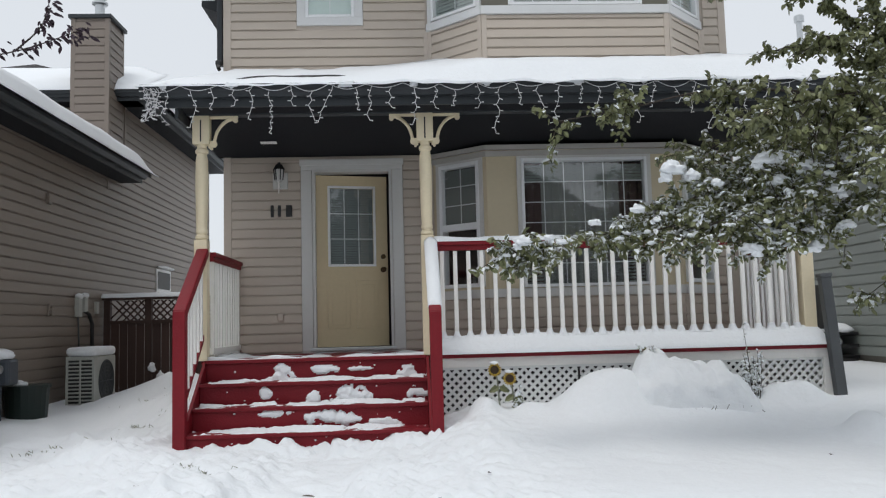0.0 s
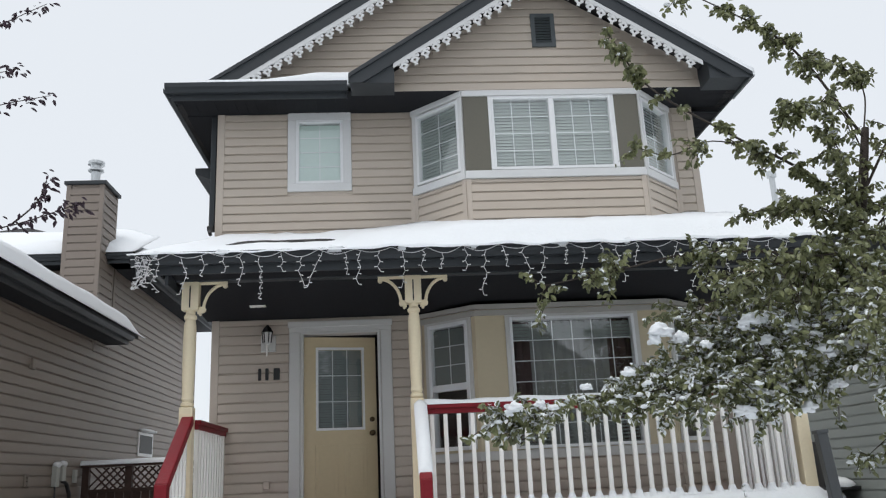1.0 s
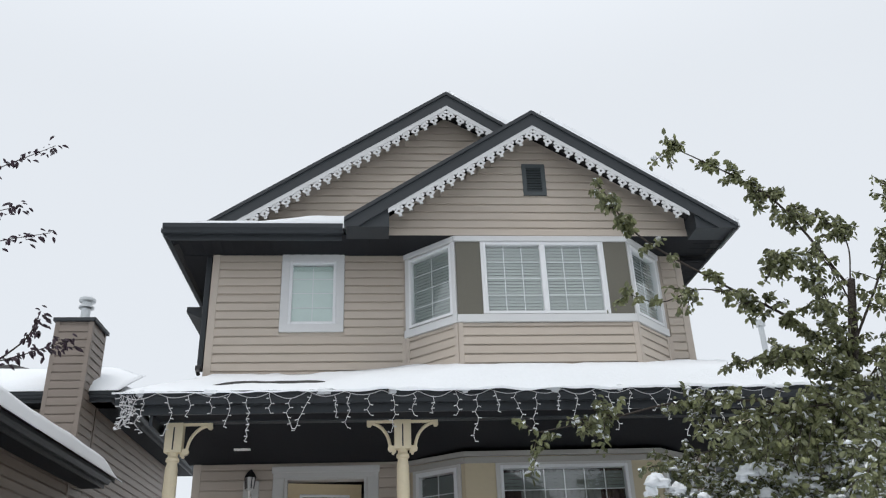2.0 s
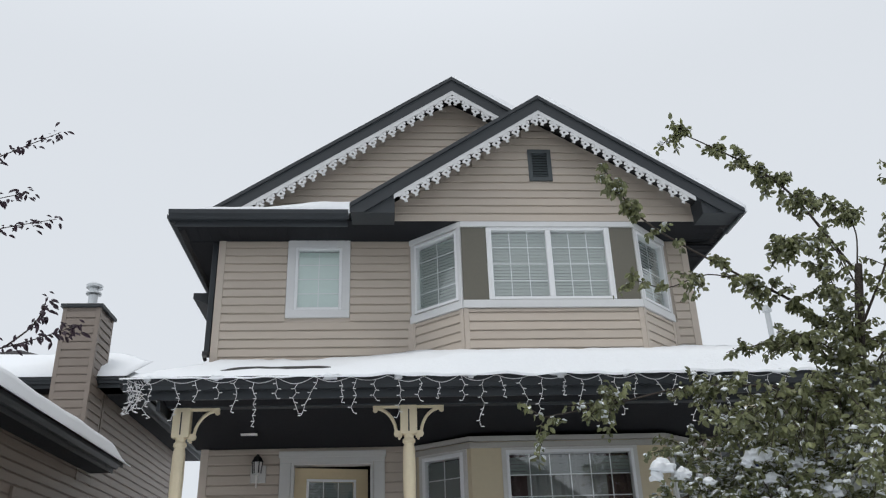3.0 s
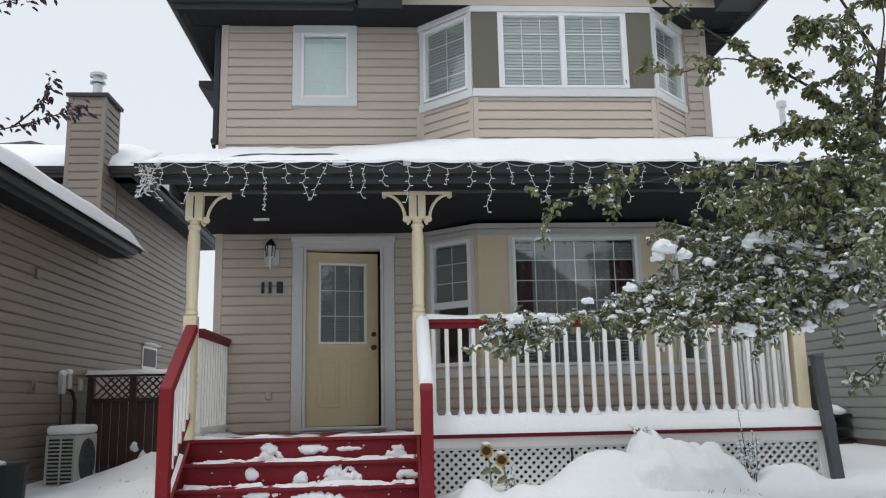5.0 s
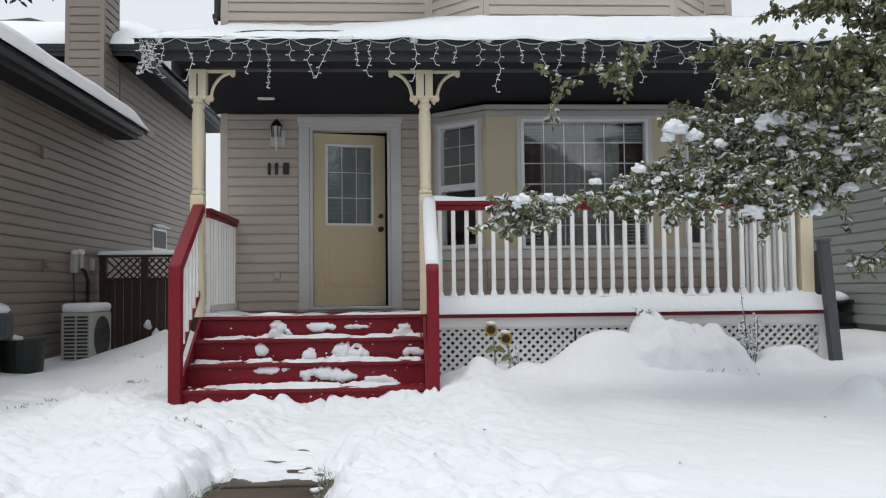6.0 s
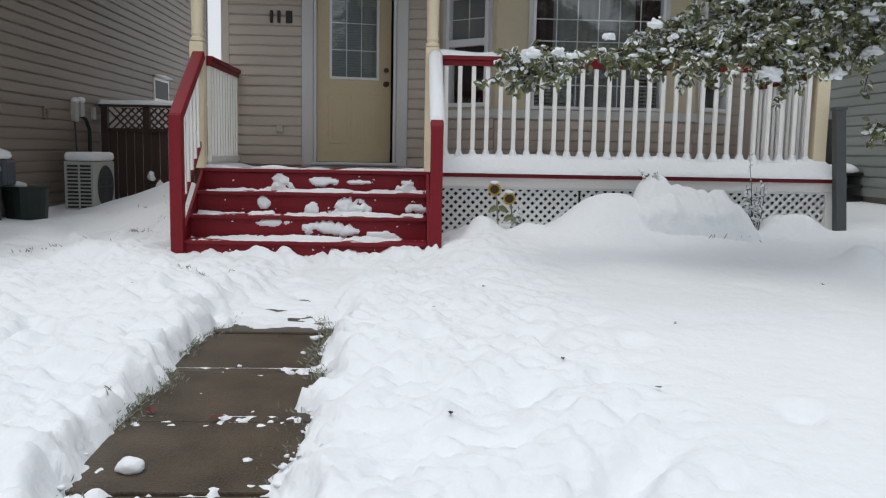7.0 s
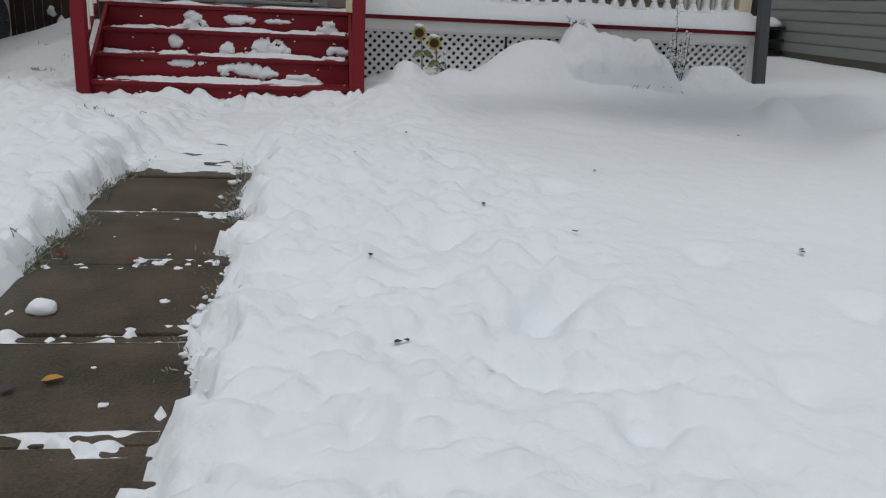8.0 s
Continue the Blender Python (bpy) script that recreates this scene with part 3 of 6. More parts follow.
vent = part("gable_vent", clear_cells(Solid(), *VENT_HOLE, [(1.755, 1.955, 6.515, 6.875)], -0.03, 0.01).moved(GABLE), VENT, None, "dark louvred gable vent")
in_house(vent)
part("backing", Solid().box(1.75, 1.96, -0.006, -0.002, 6.51, 6.88).moved(GABLE), BLACK, vent)
for k in range(9):
    z = 6.525 + k * 0.039
    part("slat", Solid().add([(1.755, -0.027, z), (1.955, -0.027, z), (1.955, -0.012, z + 0.034), (1.755, -0.012, z + 0.034),
                              (1.755, -0.022, z), (1.955, -0.022, z), (1.955, -0.007, z + 0.034), (1.755, -0.007, z + 0.034)],
                             [(0, 1, 2, 3), (7, 6, 5, 4), (0, 4, 5, 1), (3, 2, 6, 7)]).moved(GABLE), VENT, vent)

# ---- roofs ----
def rz(ridge, x):
    return ridge[1] - PITCH * abs(x - ridge[0])


roof_ob = in_house(part("roof", Solid().slab([(RIDGE_L[0], -0.35, RIDGE_L[1]), (-2.78, -0.35, rz(RIDGE_L, -2.78)), (-2.78, 10.3, rz(RIDGE_L, -2.78)), (RIDGE_L[0], 10.3, RIDGE_L[1])], 0.05), SHINGLE, None, "dark shingled gable roof"))
for quad, t in (([(RIDGE_L[0], 10.3, RIDGE_L[1]), (4.31, 10.3, rz(RIDGE_L, 4.31)), (4.31, -0.35, rz(RIDGE_L, 4.31)), (RIDGE_L[0], -0.35, RIDGE_L[1])], 0.055),
                ([(RIDGE_R[0], -0.95, RIDGE_R[1]), (-0.55, -0.95, rz(RIDGE_R, -0.55)), (-0.55, 0.0, rz(RIDGE_R, -0.55)), (RIDGE_R[0], 0.0, RIDGE_R[1])], 0.035),
                ([(RIDGE_R[0], -0.35, RIDGE_R[1]), (4.31, -0.35, rz(RIDGE_R, 4.31)), (4.31, -0.95, rz(RIDGE_R, 4.31)), (RIDGE_R[0], -0.95, RIDGE_R[1])], 0.055),
                ([(-2.80, -0.47, 6.035), (-0.55, -0.47, 6.035), (-0.20, 0.0, 6.34), (-2.60, 0.0, 6.34)], 0.06)):
    part("roof_slope", Solid().slab(quad, t), SHINGLE, roof_ob)


def barge(ridge, x_end, y, cut, thick=0.185, lift=0.03):
    """One sloping bargeboard with its drip edge, its foot cut level at the height cut."""
    s, sgn = Solid(), 1 if x_end > ridge[0] else -1
    foot = max(cut, rz(ridge, x_end) - thick)
    knee = ridge[0] + sgn * (ridge[1] - thick - foot) / PITCH
    outline = [(knee, foot), (x_end, foot), (x_end, rz(ridge, x_end) + lift), (ridge[0], ridge[1] + lift), (ridge[0], ridge[1] - thick)]
    s.prism(outline if sgn > 0 else outline[::-1], y - 0.03, y)
    drip = [(x_end, rz(ridge, x_end) + lift - 0.045), (x_end, rz(ridge, x_end) + lift + 0.008), (ridge[0], ridge[1] + lift + 0.008), (ridge[0], ridge[1] + lift - 0.045)]
    s.prism(drip if sgn > 0 else drip[::-1], y - 0.05, y - 0.03)
    return part("bargeboard", s, DARK, roof_ob, "charcoal bargeboard")


barge(RIDGE_L, -2.78, -0.35, 5.90)
barge(RIDGE_L, 2.2, -0.35, 5.90)
barge(RIDGE_R, -0.62, -0.95, 5.815)
barge(RIDGE_R, 4.335, -0.95, 5.815)
# boxed ends of the front gable
part("eave_box", Solid().prism([(-0.60, 5.82), (-0.07, 5.82), (-0.07, 6.08), (-0.60, 5.86)], -0.949, -0.61), DARK, roof_ob, "charcoal boxed eave end")
part("eave_box", Solid().prism([(3.81, 5.82), (4.28, 5.82), (4.31, 5.85), (3.81, 6.08)], -0.949, -0.61), DARK, roof_ob, "charcoal boxed eave end")
part("soffit", Solid().box(-2.80, -0.66, -0.46, 0.0, 5.87, 5.89).box(-0.66, 0.80, -0.61, 0.0, 5.868, 5.885).box(2.95, 4.28, -0.61, 0.0, 5.868, 5.885)
     .box(-2.80, HX0, 0.0, 10.2, 5.86, 5.88).box(HX1, 4.28, 0.0, 10.2, 5.80, 5.82), SOFFIT, roof_ob, "charcoal vented soffit")
grooves = Solid()
for k in range(28):
    x = -2.7 + k * 0.125
    if x < 0.1:
        grooves.box(x, x + 0.012, -0.46, -0.01, 5.862, 5.868)
for k in range(60):
    grooves.box(HX1 + 0.01, 4.27, -0.55 + k * 0.15, -0.54 + k * 0.15, 5.794, 5.80)
tagged(part("soffit_groove", grooves, SOFFIT, roof_ob), kind="stuff")


def gutter(p0, p1, parent, out):
    """A K-style gutter from p0 to p1; out: unit vector away from the house."""
    prof = [(0.0, 0.0), (0.07, 0.0), (0.085, 0.035), (0.115, 0.06), (0.12, 0.11), (0.11, 0.118), (0.10, 0.10), (0.0, 0.10)]
    a, b, o = Vector(p0), Vector(p1), Vector(out)
    vs = [tuple(q + o * u + Vector((0, 0, v))) for q in (a, b) for u, v in prof]
    n = len(prof)
    s = Solid().add(vs, [tuple(range(n)), tuple(range(2 * n - 1, n - 1, -1))] + [(i, i + n, (i + 1) % n + n, (i + 1) % n) for i in range(n)])
    return part("gutter", s, DARK, parent, "charcoal metal gutter")


part("fascia", Solid().box(-2.80, -0.66, -0.48, -0.46, 5.86, 6.04), DARK, roof_ob)
gutter((-2.88, -0.48, 5.93), (-0.62, -0.48, 5.93), roof_ob, (0, -1, 0))
part("fascia", Solid().box(-2.82, -2.80, -0.48, 10.2, 5.86, 6.02), DARK, roof_ob)
gutter((-2.80, -0.50, 5.90), (-2.80, 10.2, 5.90), roof_ob, (-1, 0, 0))
part("fascia", Solid().box(4.28, 4.305, -0.96, 10.2, 5.79, 5.93), DARK, roof_ob)
part("side_eave", Solid().prism([(-2.33, 5.30), (-2.33, 5.62), (-2.90, 5.62), (-2.90, 5.54)], 1.2, 4.2), DARK, roof_ob, "lower charcoal side eave")
part("downspout", Solid().box(HX0 - 0.10, HX0 - 0.03, 0.02, 0.10, 4.32, 5.86, 0.01), DARK, house.children[0], "charcoal downspout")
fl = in_house(part("flood_lamp", Solid().box(HX0 - 0.10, HX0 - 0.03, -0.07, 0.0, 4.30, 4.36, 0.01).tube([(HX0 - 0.065, -0.01, 4.26), (HX0 - 0.065, -0.08, 4.285)], 0.024, 8), BLACK, None, "small black flood lamp"))


# white lace trim along the gables
def lace_mesh():
    """One drop: two side scrolls, a neck, a lozenge with a hole and a foot."""
    s = Solid()
    for sx in (-1, 1):
        ring = [(sx * 0.052 + 0.022 * math.cos(a), -0.012 + 0.022 * math.sin(a)) for a in [2 * math.pi * k / 8 for k in range(8)]]
        s.prism(ring, -0.012, 0.006)
    out = [(0.062, -0.062), (0.0, 0.0), (-0.062, -0.062), (0.0, -0.115)]
    inn = [(x * 0.36, -0.062 + (z + 0.062) * 0.36) for x, z in out]
    for k in range(4):
        j = (k + 1) % 4
        s.prism([out[k], out[j], inn[j], inn[k]], -0.012, 0.006)
    s.prism([(-0.03, -0.02), (0.03, -0.02), (0.03, 0.01), (-0.03, 0.01)], -0.012, 0.006)
    s.prism([(-0.022, -0.13), (0.022, -0.13), (0.016, -0.098), (-0.016, -0.098)], -0.012, 0.006)
    return mesh_of("lace_drop", s, LACE_WHITE)


LACE = lace_mesh()


def lace(ridge, x_end, y, drop, gap=0.158):
    """A white strip with hanging drops along a rake."""
    top = (ridge[0], ridge[1] - drop)
    end = (x_end, ridge[1] - drop - PITCH * abs(x_end - ridge[0]))
    lo, hi = (end, top) if end[0] < top[0] else (top, end)
    s = Solid().prism([(lo[0], lo[1] - 0.075), (hi[0], hi[1] - 0.075), (hi[0], hi[1] + 0.02), (lo[0], lo[1] + 0.02)], y - 0.02, y)
    strip = part("lace_trim", s, LACE_WHITE, roof_ob, "white scalloped gable lace")
    length = math.dist(top, end)
    n = int(length / gap)
    d = Vector((end[0] - top[0], 0, end[1] - top[1])).normalized()
    tilt = math.degrees(math.atan(PITCH)) * (-1 if d.x < 0 else 1)
    for k in range(n):
        p = Vector((top[0], y - 0.006, top[1] - 0.072)) + d * gap * (k + 0.55)
        ob = new("lace_drop", LACE)
        ob.parent = strip
        ob.matrix_local = pose(p.x, p.y, p.z, 0, tilt * 0.5, 0)


lace((RIDGE_R[0], 7.338), -0.08, -0.955, 0.0)
lace((RIDGE_R[0], 7.338), 3.74, -0.955, 0.0)
lace((RIDGE_L[0], 8.045), -2.22, -0.355, 0.0)
lace((RIDGE_L[0], 8.045), 1.9, -0.355, 0.0)

# snow on the roofs
def snow_sheet(name, f, us, vs_, material=SNOW, label="", thick=0.05):
    """A snow layer: f(u, v) gives the place under it and its depth."""
    s = Solid()
    n = len(us)
    top, bot = [], []
    for v in vs_:
        for u in us:
            p, d = f(u, v)
            bot.append((p[0], p[1], p[2] - 0.004))
            top.append((p[0], p[1], p[2] + d))
    m = len(top)
    fs = [(j * n + i, j * n + i + 1, (j + 1) * n + i + 1, (j + 1) * n + i) for j in range(len(vs_) - 1) for i in range(n - 1)]
    rim = [i for i in range(n)] + [(j + 1) * n - 1 for j in range(1, len(vs_))] + [(len(vs_) - 1) * n + i for i in range(n - 2, -1, -1)] + [j * n for j in range(len(vs_) - 2, 0, -1)]
    s.add(top + bot, fs + [(b, a, a + m, b + m) for a, b in zip(rim, rim[1:] + rim[:1])])
    return thing(name, s, material, label, "snow", "stuff", smooth=True)


def spread(a, b, n):
    return [a + (b - a) * i / n for i in range(n + 1)]


def right_slope(u, v):
    return (u, v, rz(RIDGE_L, u)), 0.09 + 0.03 * smooth(0.9, 1.3, u) + 0.03 * n3(u, v, 1.5)


snow_sheet("roof_snow", right_slope, spread(0.80, 4.33, 20), spread(-0.395, 10.2, 40), label="thin snow on the dark shingled roof slope")
snow_sheet("roof_snow", lambda u, v: ((u, v, rz(RIDGE_R, u)), 0.105 + 0.03 * n3(u, v, 2)), spread(1.94, 4.36, 26), spread(-0.995, -0.33, 8), label="thin snow on the front gable slope")
snow_sheet("roof_snow", lambda u, v: ((u, v, rz(RIDGE_R, u)), 0.015 + 0.05 * smooth(0.5, -0.6, u) + 0.02 * n3(u, v, 2)), spread(-0.64, 1.15, 14), spread(-0.80, -0.02, 6), label="thin snow in the valley beside the front gable")
snow_sheet("roof_snow", lambda u, v: ((u, v, 6.045 + 0.649 * max(0.0, v + 0.47)), 0.035 * smooth(-0.30, -0.42, v) * smooth(-2.72, -2.4, u) + 0.085 * smooth(-1.75, -0.9, u) - 0.004 + 0.016 * n3(u, v, 3) + 0.004), spread(-2.70, -0.42, 34), spread(-0.585, -0.03, 12),
           label="patchy snow on the narrow front eave")

# ---- front door, small window, wall fittings ----
casing("door_casing", wall, FRONT, -1.29, -0.325, 0.82, 2.995, 0.13, TRIM, 0.04, bottom=False)
part("door_head", Solid().box(-1.435, -0.18, -0.055, 0.0, 3.05, 3.125, 0.006), TRIM, wall, "stepped pale grey door head")
part("door_jamb", Solid().box(-1.285, -1.25, -0.045, 0.14, 0.86, 2.965, 0.004).box(-0.365, -0.33, -0.045, 0.14, 0.86, 2.965, 0.004)
     .box(-1.285, -0.33, -0.045, 0.14, 2.965, 2.995, 0.004), TRIM, wall, "pale grey door jamb")
part("threshold", Solid().box(-1.32, -0.30, -0.06, 0.14, 0.82, 0.86, 0.006), METAL, wall, "dull metal threshold")
part("sill_board", Solid().box(-1.42, -0.195, -0.035, -0.001, 0.74, 0.82, 0.004), TRIM, wall)
DM = Matrix.Translation((-1.25, 0.04, 0)) @ pose(0, 0, 0, 0, 0, 13.0)
GL = (0.17, 0.70, 1.86, 2.79)
slab = clear_cells(Solid(), 0.0, 0.875, 0.865, 2.945, [GL], 0.0, 0.045)
door = in_house(part("door", slab.moved(DM), DOOR, None, "cream panelled front door standing slightly ajar"))
for a, b in ((0.13, 0.40), (0.48, 0.75)):
    part("panel", Solid().box(a, b, -0.006, -0.0005, 1.08, 1.66, 0.005).box(a + 0.05, b - 0.05, -0.012, -0.006, 1.13, 1.61, 0.004).moved(DM), DOOR, door)
casing("glass_frame", door, DM, *GL, 0.03, VINYL, 0.012)
g = part("pane", Solid().add([(GL[0], 0.016, GL[2]), (GL[1], 0.016, GL[2]), (GL[1], 0.016, GL[3]), (GL[0], 0.016, GL[3])], [(0, 1, 2, 3)]).moved(DM), GLASS, door)
g.visible_shadow = False
for i in (1, 2):
    u, z = GL[0] + (GL[1] - GL[0]) * i / 3, GL[2] + (GL[3] - GL[2]) * i / 3
    part("muntin", Solid().box(u - 0.005, u + 0.005, 0.022, 0.030, GL[2], GL[3]).moved(DM), VINYL, door)
    part("muntin", Solid().box(GL[0], GL[1], 0.0225, 0.0295, z - 0.005, z + 0.005).moved(DM), VINYL, door)
s = Solid()
for k in range(31):
    z = GL[2] + 0.01 + k * 0.03
    s.box(GL[0], GL[1], 0.036, 0.039, z, z + 0.026)
tagged(part("blind", s.moved(DM), DOOR_BLIND, door, "grey mini blind behind the door glass"), kind="stuff")
part("deadbolt", Solid().tube([(0.815, 0.0, 1.95), (0.815, -0.025, 1.95)], 0.03, 14).moved(DM), BRASS, door, "dark brass deadbolt")
part("knob", Solid().tube([(0.815, 0.0, 1.79), (0.815, -0.03, 1.79), (0.815, -0.04, 1.79), (0.815, -0.065, 1.79), (0.815, -0.075, 1.79)], [0.034, 0.014, 0.026, 0.03, 0.018], 14).moved(DM), BRASS, door, "dark brass knob")

w2 = in_house(window(None, FRONT, *W2_HOLE, 2, 4, rail=0.038, blind=4.95, pitch=0.028, cover=1.1, tilt=0.004, gap=0.026, shade=AQUA))
casing("casing", w2, FRONT, *W2_HOLE, 0.105, WINDOW_TRIM, 0.03)

lamp = holder("wall_lamp", "white wall lantern with frosted glass beside the door", "wall lamp", (-1.665, -0.02, 2.95))
part("backplate", Solid().box(-1.755, -1.575, -0.04, -0.012, 2.77, 2.97, 0.01), TRIM, lamp, "pale grey square backplate")
part("arm", Solid().tube([(-1.665, -0.04, 2.80), (-1.665, -0.13, 2.76), (-1.665, -0.15, 2.83)], 0.012, 8).tube([(-1.665, -0.15, 2.70), (-1.665, -0.15, 2.84)], [0.006, 0.016], 8), WHITE, lamp)
part("cage", Solid().tube([(-1.665, -0.15, 2.84), (-1.665, -0.15, 2.86), (-1.665, -0.15, 2.99)], [0.03, 0.045, 0.058], 6), TRIM, lamp, "six sided lantern cage")
part("cap", Solid().tube([(-1.665, -0.15, 2.985), (-1.665, -0.15, 3.045), (-1.665, -0.15, 3.06), (-1.665, -0.15, 3.075)], [0.078, 0.04, 0.02, 0.008], 6).tube([(-1.665, -0.15, 3.06), (-1.665, -0.08, 3.085), (-1.665, -0.02, 3.06)], 0.010, 6), BLACK, lamp, "dark lantern cap and hook")
s = Solid()
for k in range(6):
    a = k * math.pi / 3
    s.tube([(-1.665 + 0.047 * math.cos(a), -0.15 + 0.047 * math.sin(a), 2.86), (-1.665 + 0.060 * math.cos(a), -0.15 + 0.060 * math.sin(a), 2.99)], 0.006, 5)
part("glazing_bar", s, BLACK, lamp, "dark lantern bars")
marks = holder("wall_sign_bars", "three dark metal bars mounted on the siding", "wall sign", (-1.65, 0, 2.5))
for x, w in ((-1.765, 0.036), (-1.680, 0.036), (-1.565, 0.072)):
    part("bar", Solid().box(x - w / 2, x + w / 2, -0.045, -0.016, 2.435, 2.575, 0.006), BLACK, marks)
outlet = thing("outlet_box", Solid().box(-1.71, -1.635, -0.06, -0.012, 1.19, 1.28, 0.012).box(-1.70, -1.645, -0.068, -0.058, 1.235, 1.245), CORNER, "small beige outlet cover on the siding", "outlet")

# ---- porch ----
porch = holder("porch", "open front porch with charcoal ceiling, white skirting and red trim", "porch", (1, -0.8, 0))
DZ, DY = 0.80, -1.52
deck = part("deck", Solid().box(-2.25, 4.12, DY + 0.01, 0.0, 0.70, 0.765), FENCE, porch, "snow dusted deck")
for k in range(10):
    y = DY + 0.02 + k * 0.15
    part("deck_board", Solid().box(-2.25, 4.12, y, y + 0.14, 0.766, 0.80, 0.004), RED, deck, "red painted deck board")
part("deck_edge", Solid().box(0.10, 4.195, DY - 0.075, DY + 0.01, 0.760, 0.802, 0.006), RED_RAIL, porch, "red painted deck edge")
part("rim_board", Solid().box(0.13, 4.185, DY - 0.035, DY + 0.005, 0.665, 0.760, 0.005), WHITE, porch, "white rim board")
part("skirt_post", Solid().box(4.095, 4.185, DY - 0.03, DY + 0.06, 0.05, 0.665, 0.005), WHITE, porch, "white skirting post")
part("skirt_post", Solid().box(2.96, 3.02, DY - 0.012, DY + 0.05, 0.05, 0.665, 0.005), WHITE, porch, "white skirting post")
# black sheet paints the deep shade seen through the lattice holes
part("foundation", Solid().box(-2.2, 4.05, -0.12, -0.02, -0.1, 0.72), BLACK, porch, "black wall standing in for the shade under the deck")
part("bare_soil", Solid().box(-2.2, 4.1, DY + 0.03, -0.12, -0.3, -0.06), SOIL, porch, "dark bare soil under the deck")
part("side_skirt", Solid().box(4.10, 4.13, DY + 0.06, 0.0, -0.1, 0.69), WHITE, porch, "white side skirting")
part("side_skirt", Solid().box(-2.25, -2.22, DY + 0.06, 0.0, -0.1, 0.69), WHITE, porch, "white side skirting")
lat = part("lattice_panel", Solid().box(0.14, 4.09, DY - 0.008, DY + 0.02, 0.640, 0.664).box(0.14, 4.09, DY - 0.008, DY + 0.02, 0.08, 0.11), LATTICE, porch, "white diagonal lattice skirting")
part("panel_joint", Solid().box(1.545, 1.565, DY - 0.010, DY + 0.01, 0.11, 0.64), BLACK, lat, "dark gap between lattice panels")
STRIP_H, LX0, LX1, LW = 0.54, 0.14, 4.095, 0.043


def cut_strip(x, lean):
    """One diagonal lattice strip, cut at the ends of the panel."""
    def clip(z):
        u = x + (z if lean > 0 else STRIP_H - z)
        return max(LX0, min(LX1, u)), max(LX0, min(LX1, u + LW))
    zs = sorted({0.0, STRIP_H, *[min(STRIP_H, max(0.0, (c - x - w) if lean > 0 else STRIP_H - (c - x - w))) for c in (LX0, LX1) for w in (0, LW)]})
    y = 0.0 if lean > 0 else 0.008
    left, right = [(clip(z)[0], z) for z in zs], [(clip(z)[1], z) for z in reversed(zs)]
    return Solid().prism(left[:1] + right[::-1] + left[:0:-1], y, y + 0.007)


for k in range(53):
    x = -0.42 + k * 0.0865
    for lean in (1, -1):
        if x + STRIP_H + LW > LX0 + 0.02 and x < LX1 - 0.02:
            ob = part("lattice_strip", cut_strip(x, lean), LATTICE, lat)
            ob.location = (0, DY, 0.105)

# porch roof, gutter and ceiling
PY, PX0, PX1 = -1.84, -2.72, 4.62
pr = Solid().slab([(PX0, PY - 0.06, 3.49), (PX1, PY - 0.06, 3.49), (4.05, 0.0, 4.24), (-2.32, 0.0, 4.24)], 0.05)
pr.slab([(-2.32, 0.0, 4.24), (-2.42, 0.10, 3.60), (PX0, PY - 0.06, 3.49)], 0.05).slab([(PX1, PY - 0.06, 3.49), (PX1, 0.55, 3.49), (4.05, 0.0, 4.24)], 0.05)
porch_roof = part("porch_roof", pr, SHINGLE, porch, "dark shingled porch roof")
part("fascia", Solid().box(PX0, PX1, PY, PY + 0.03, 3.30, 3.44).box(-2.43, -2.40, PY + 0.03, 0.0, 3.20, 3.44).box(PX1 - 0.03, PX1, PY + 0.03, 0.0, 3.26, 3.44), DARK, porch, "charcoal porch fascia")
gutter((PX0 - 0.02, PY, 3.385), (PX1, PY, 3.385), porch, (0, -1, 0))
CX = -2.40
ceil = Solid().add([(CX, PY + 0.02, 3.335), (PX1, PY + 0.02, 3.335), (PX1, 0.0, 3.165), (CX, 0.0, 3.165), (CX, PY + 0.02, 3.37), (PX1, PY + 0.02, 3.37), (PX1, 0.0, 3.2), (CX, 0.0, 3.2)],
                   [(0, 3, 2, 1), (4, 5, 6, 7), (0, 1, 5, 4), (1, 2, 6, 5), (2, 3, 7, 6), (3, 0, 4, 7)])
for k in range(46):
    x = CX + 0.06 + k * 0.152
    ceil.add([(x, PY + 0.03, 3.3329), (x + 0.012, PY + 0.03, 3.3329), (x + 0.012, -0.01, 3.1645), (x, -0.01, 3.1645)], [(0, 3, 2, 1)])
part("porch_ceiling", ceil, SOFFIT, porch, "charcoal ribbed porch ceiling")
part("beam", Solid().box(-2.42, 4.22, -1.54, -1.42, 3.297, 3.36, 0.004), DARK, porch, "charcoal porch beam")
part("ceiling_light", Solid().box(-1.80, -1.62, -0.62, -0.56, 3.205, 3.226, 0.003), WHITE, porch, "small white ceiling vent")


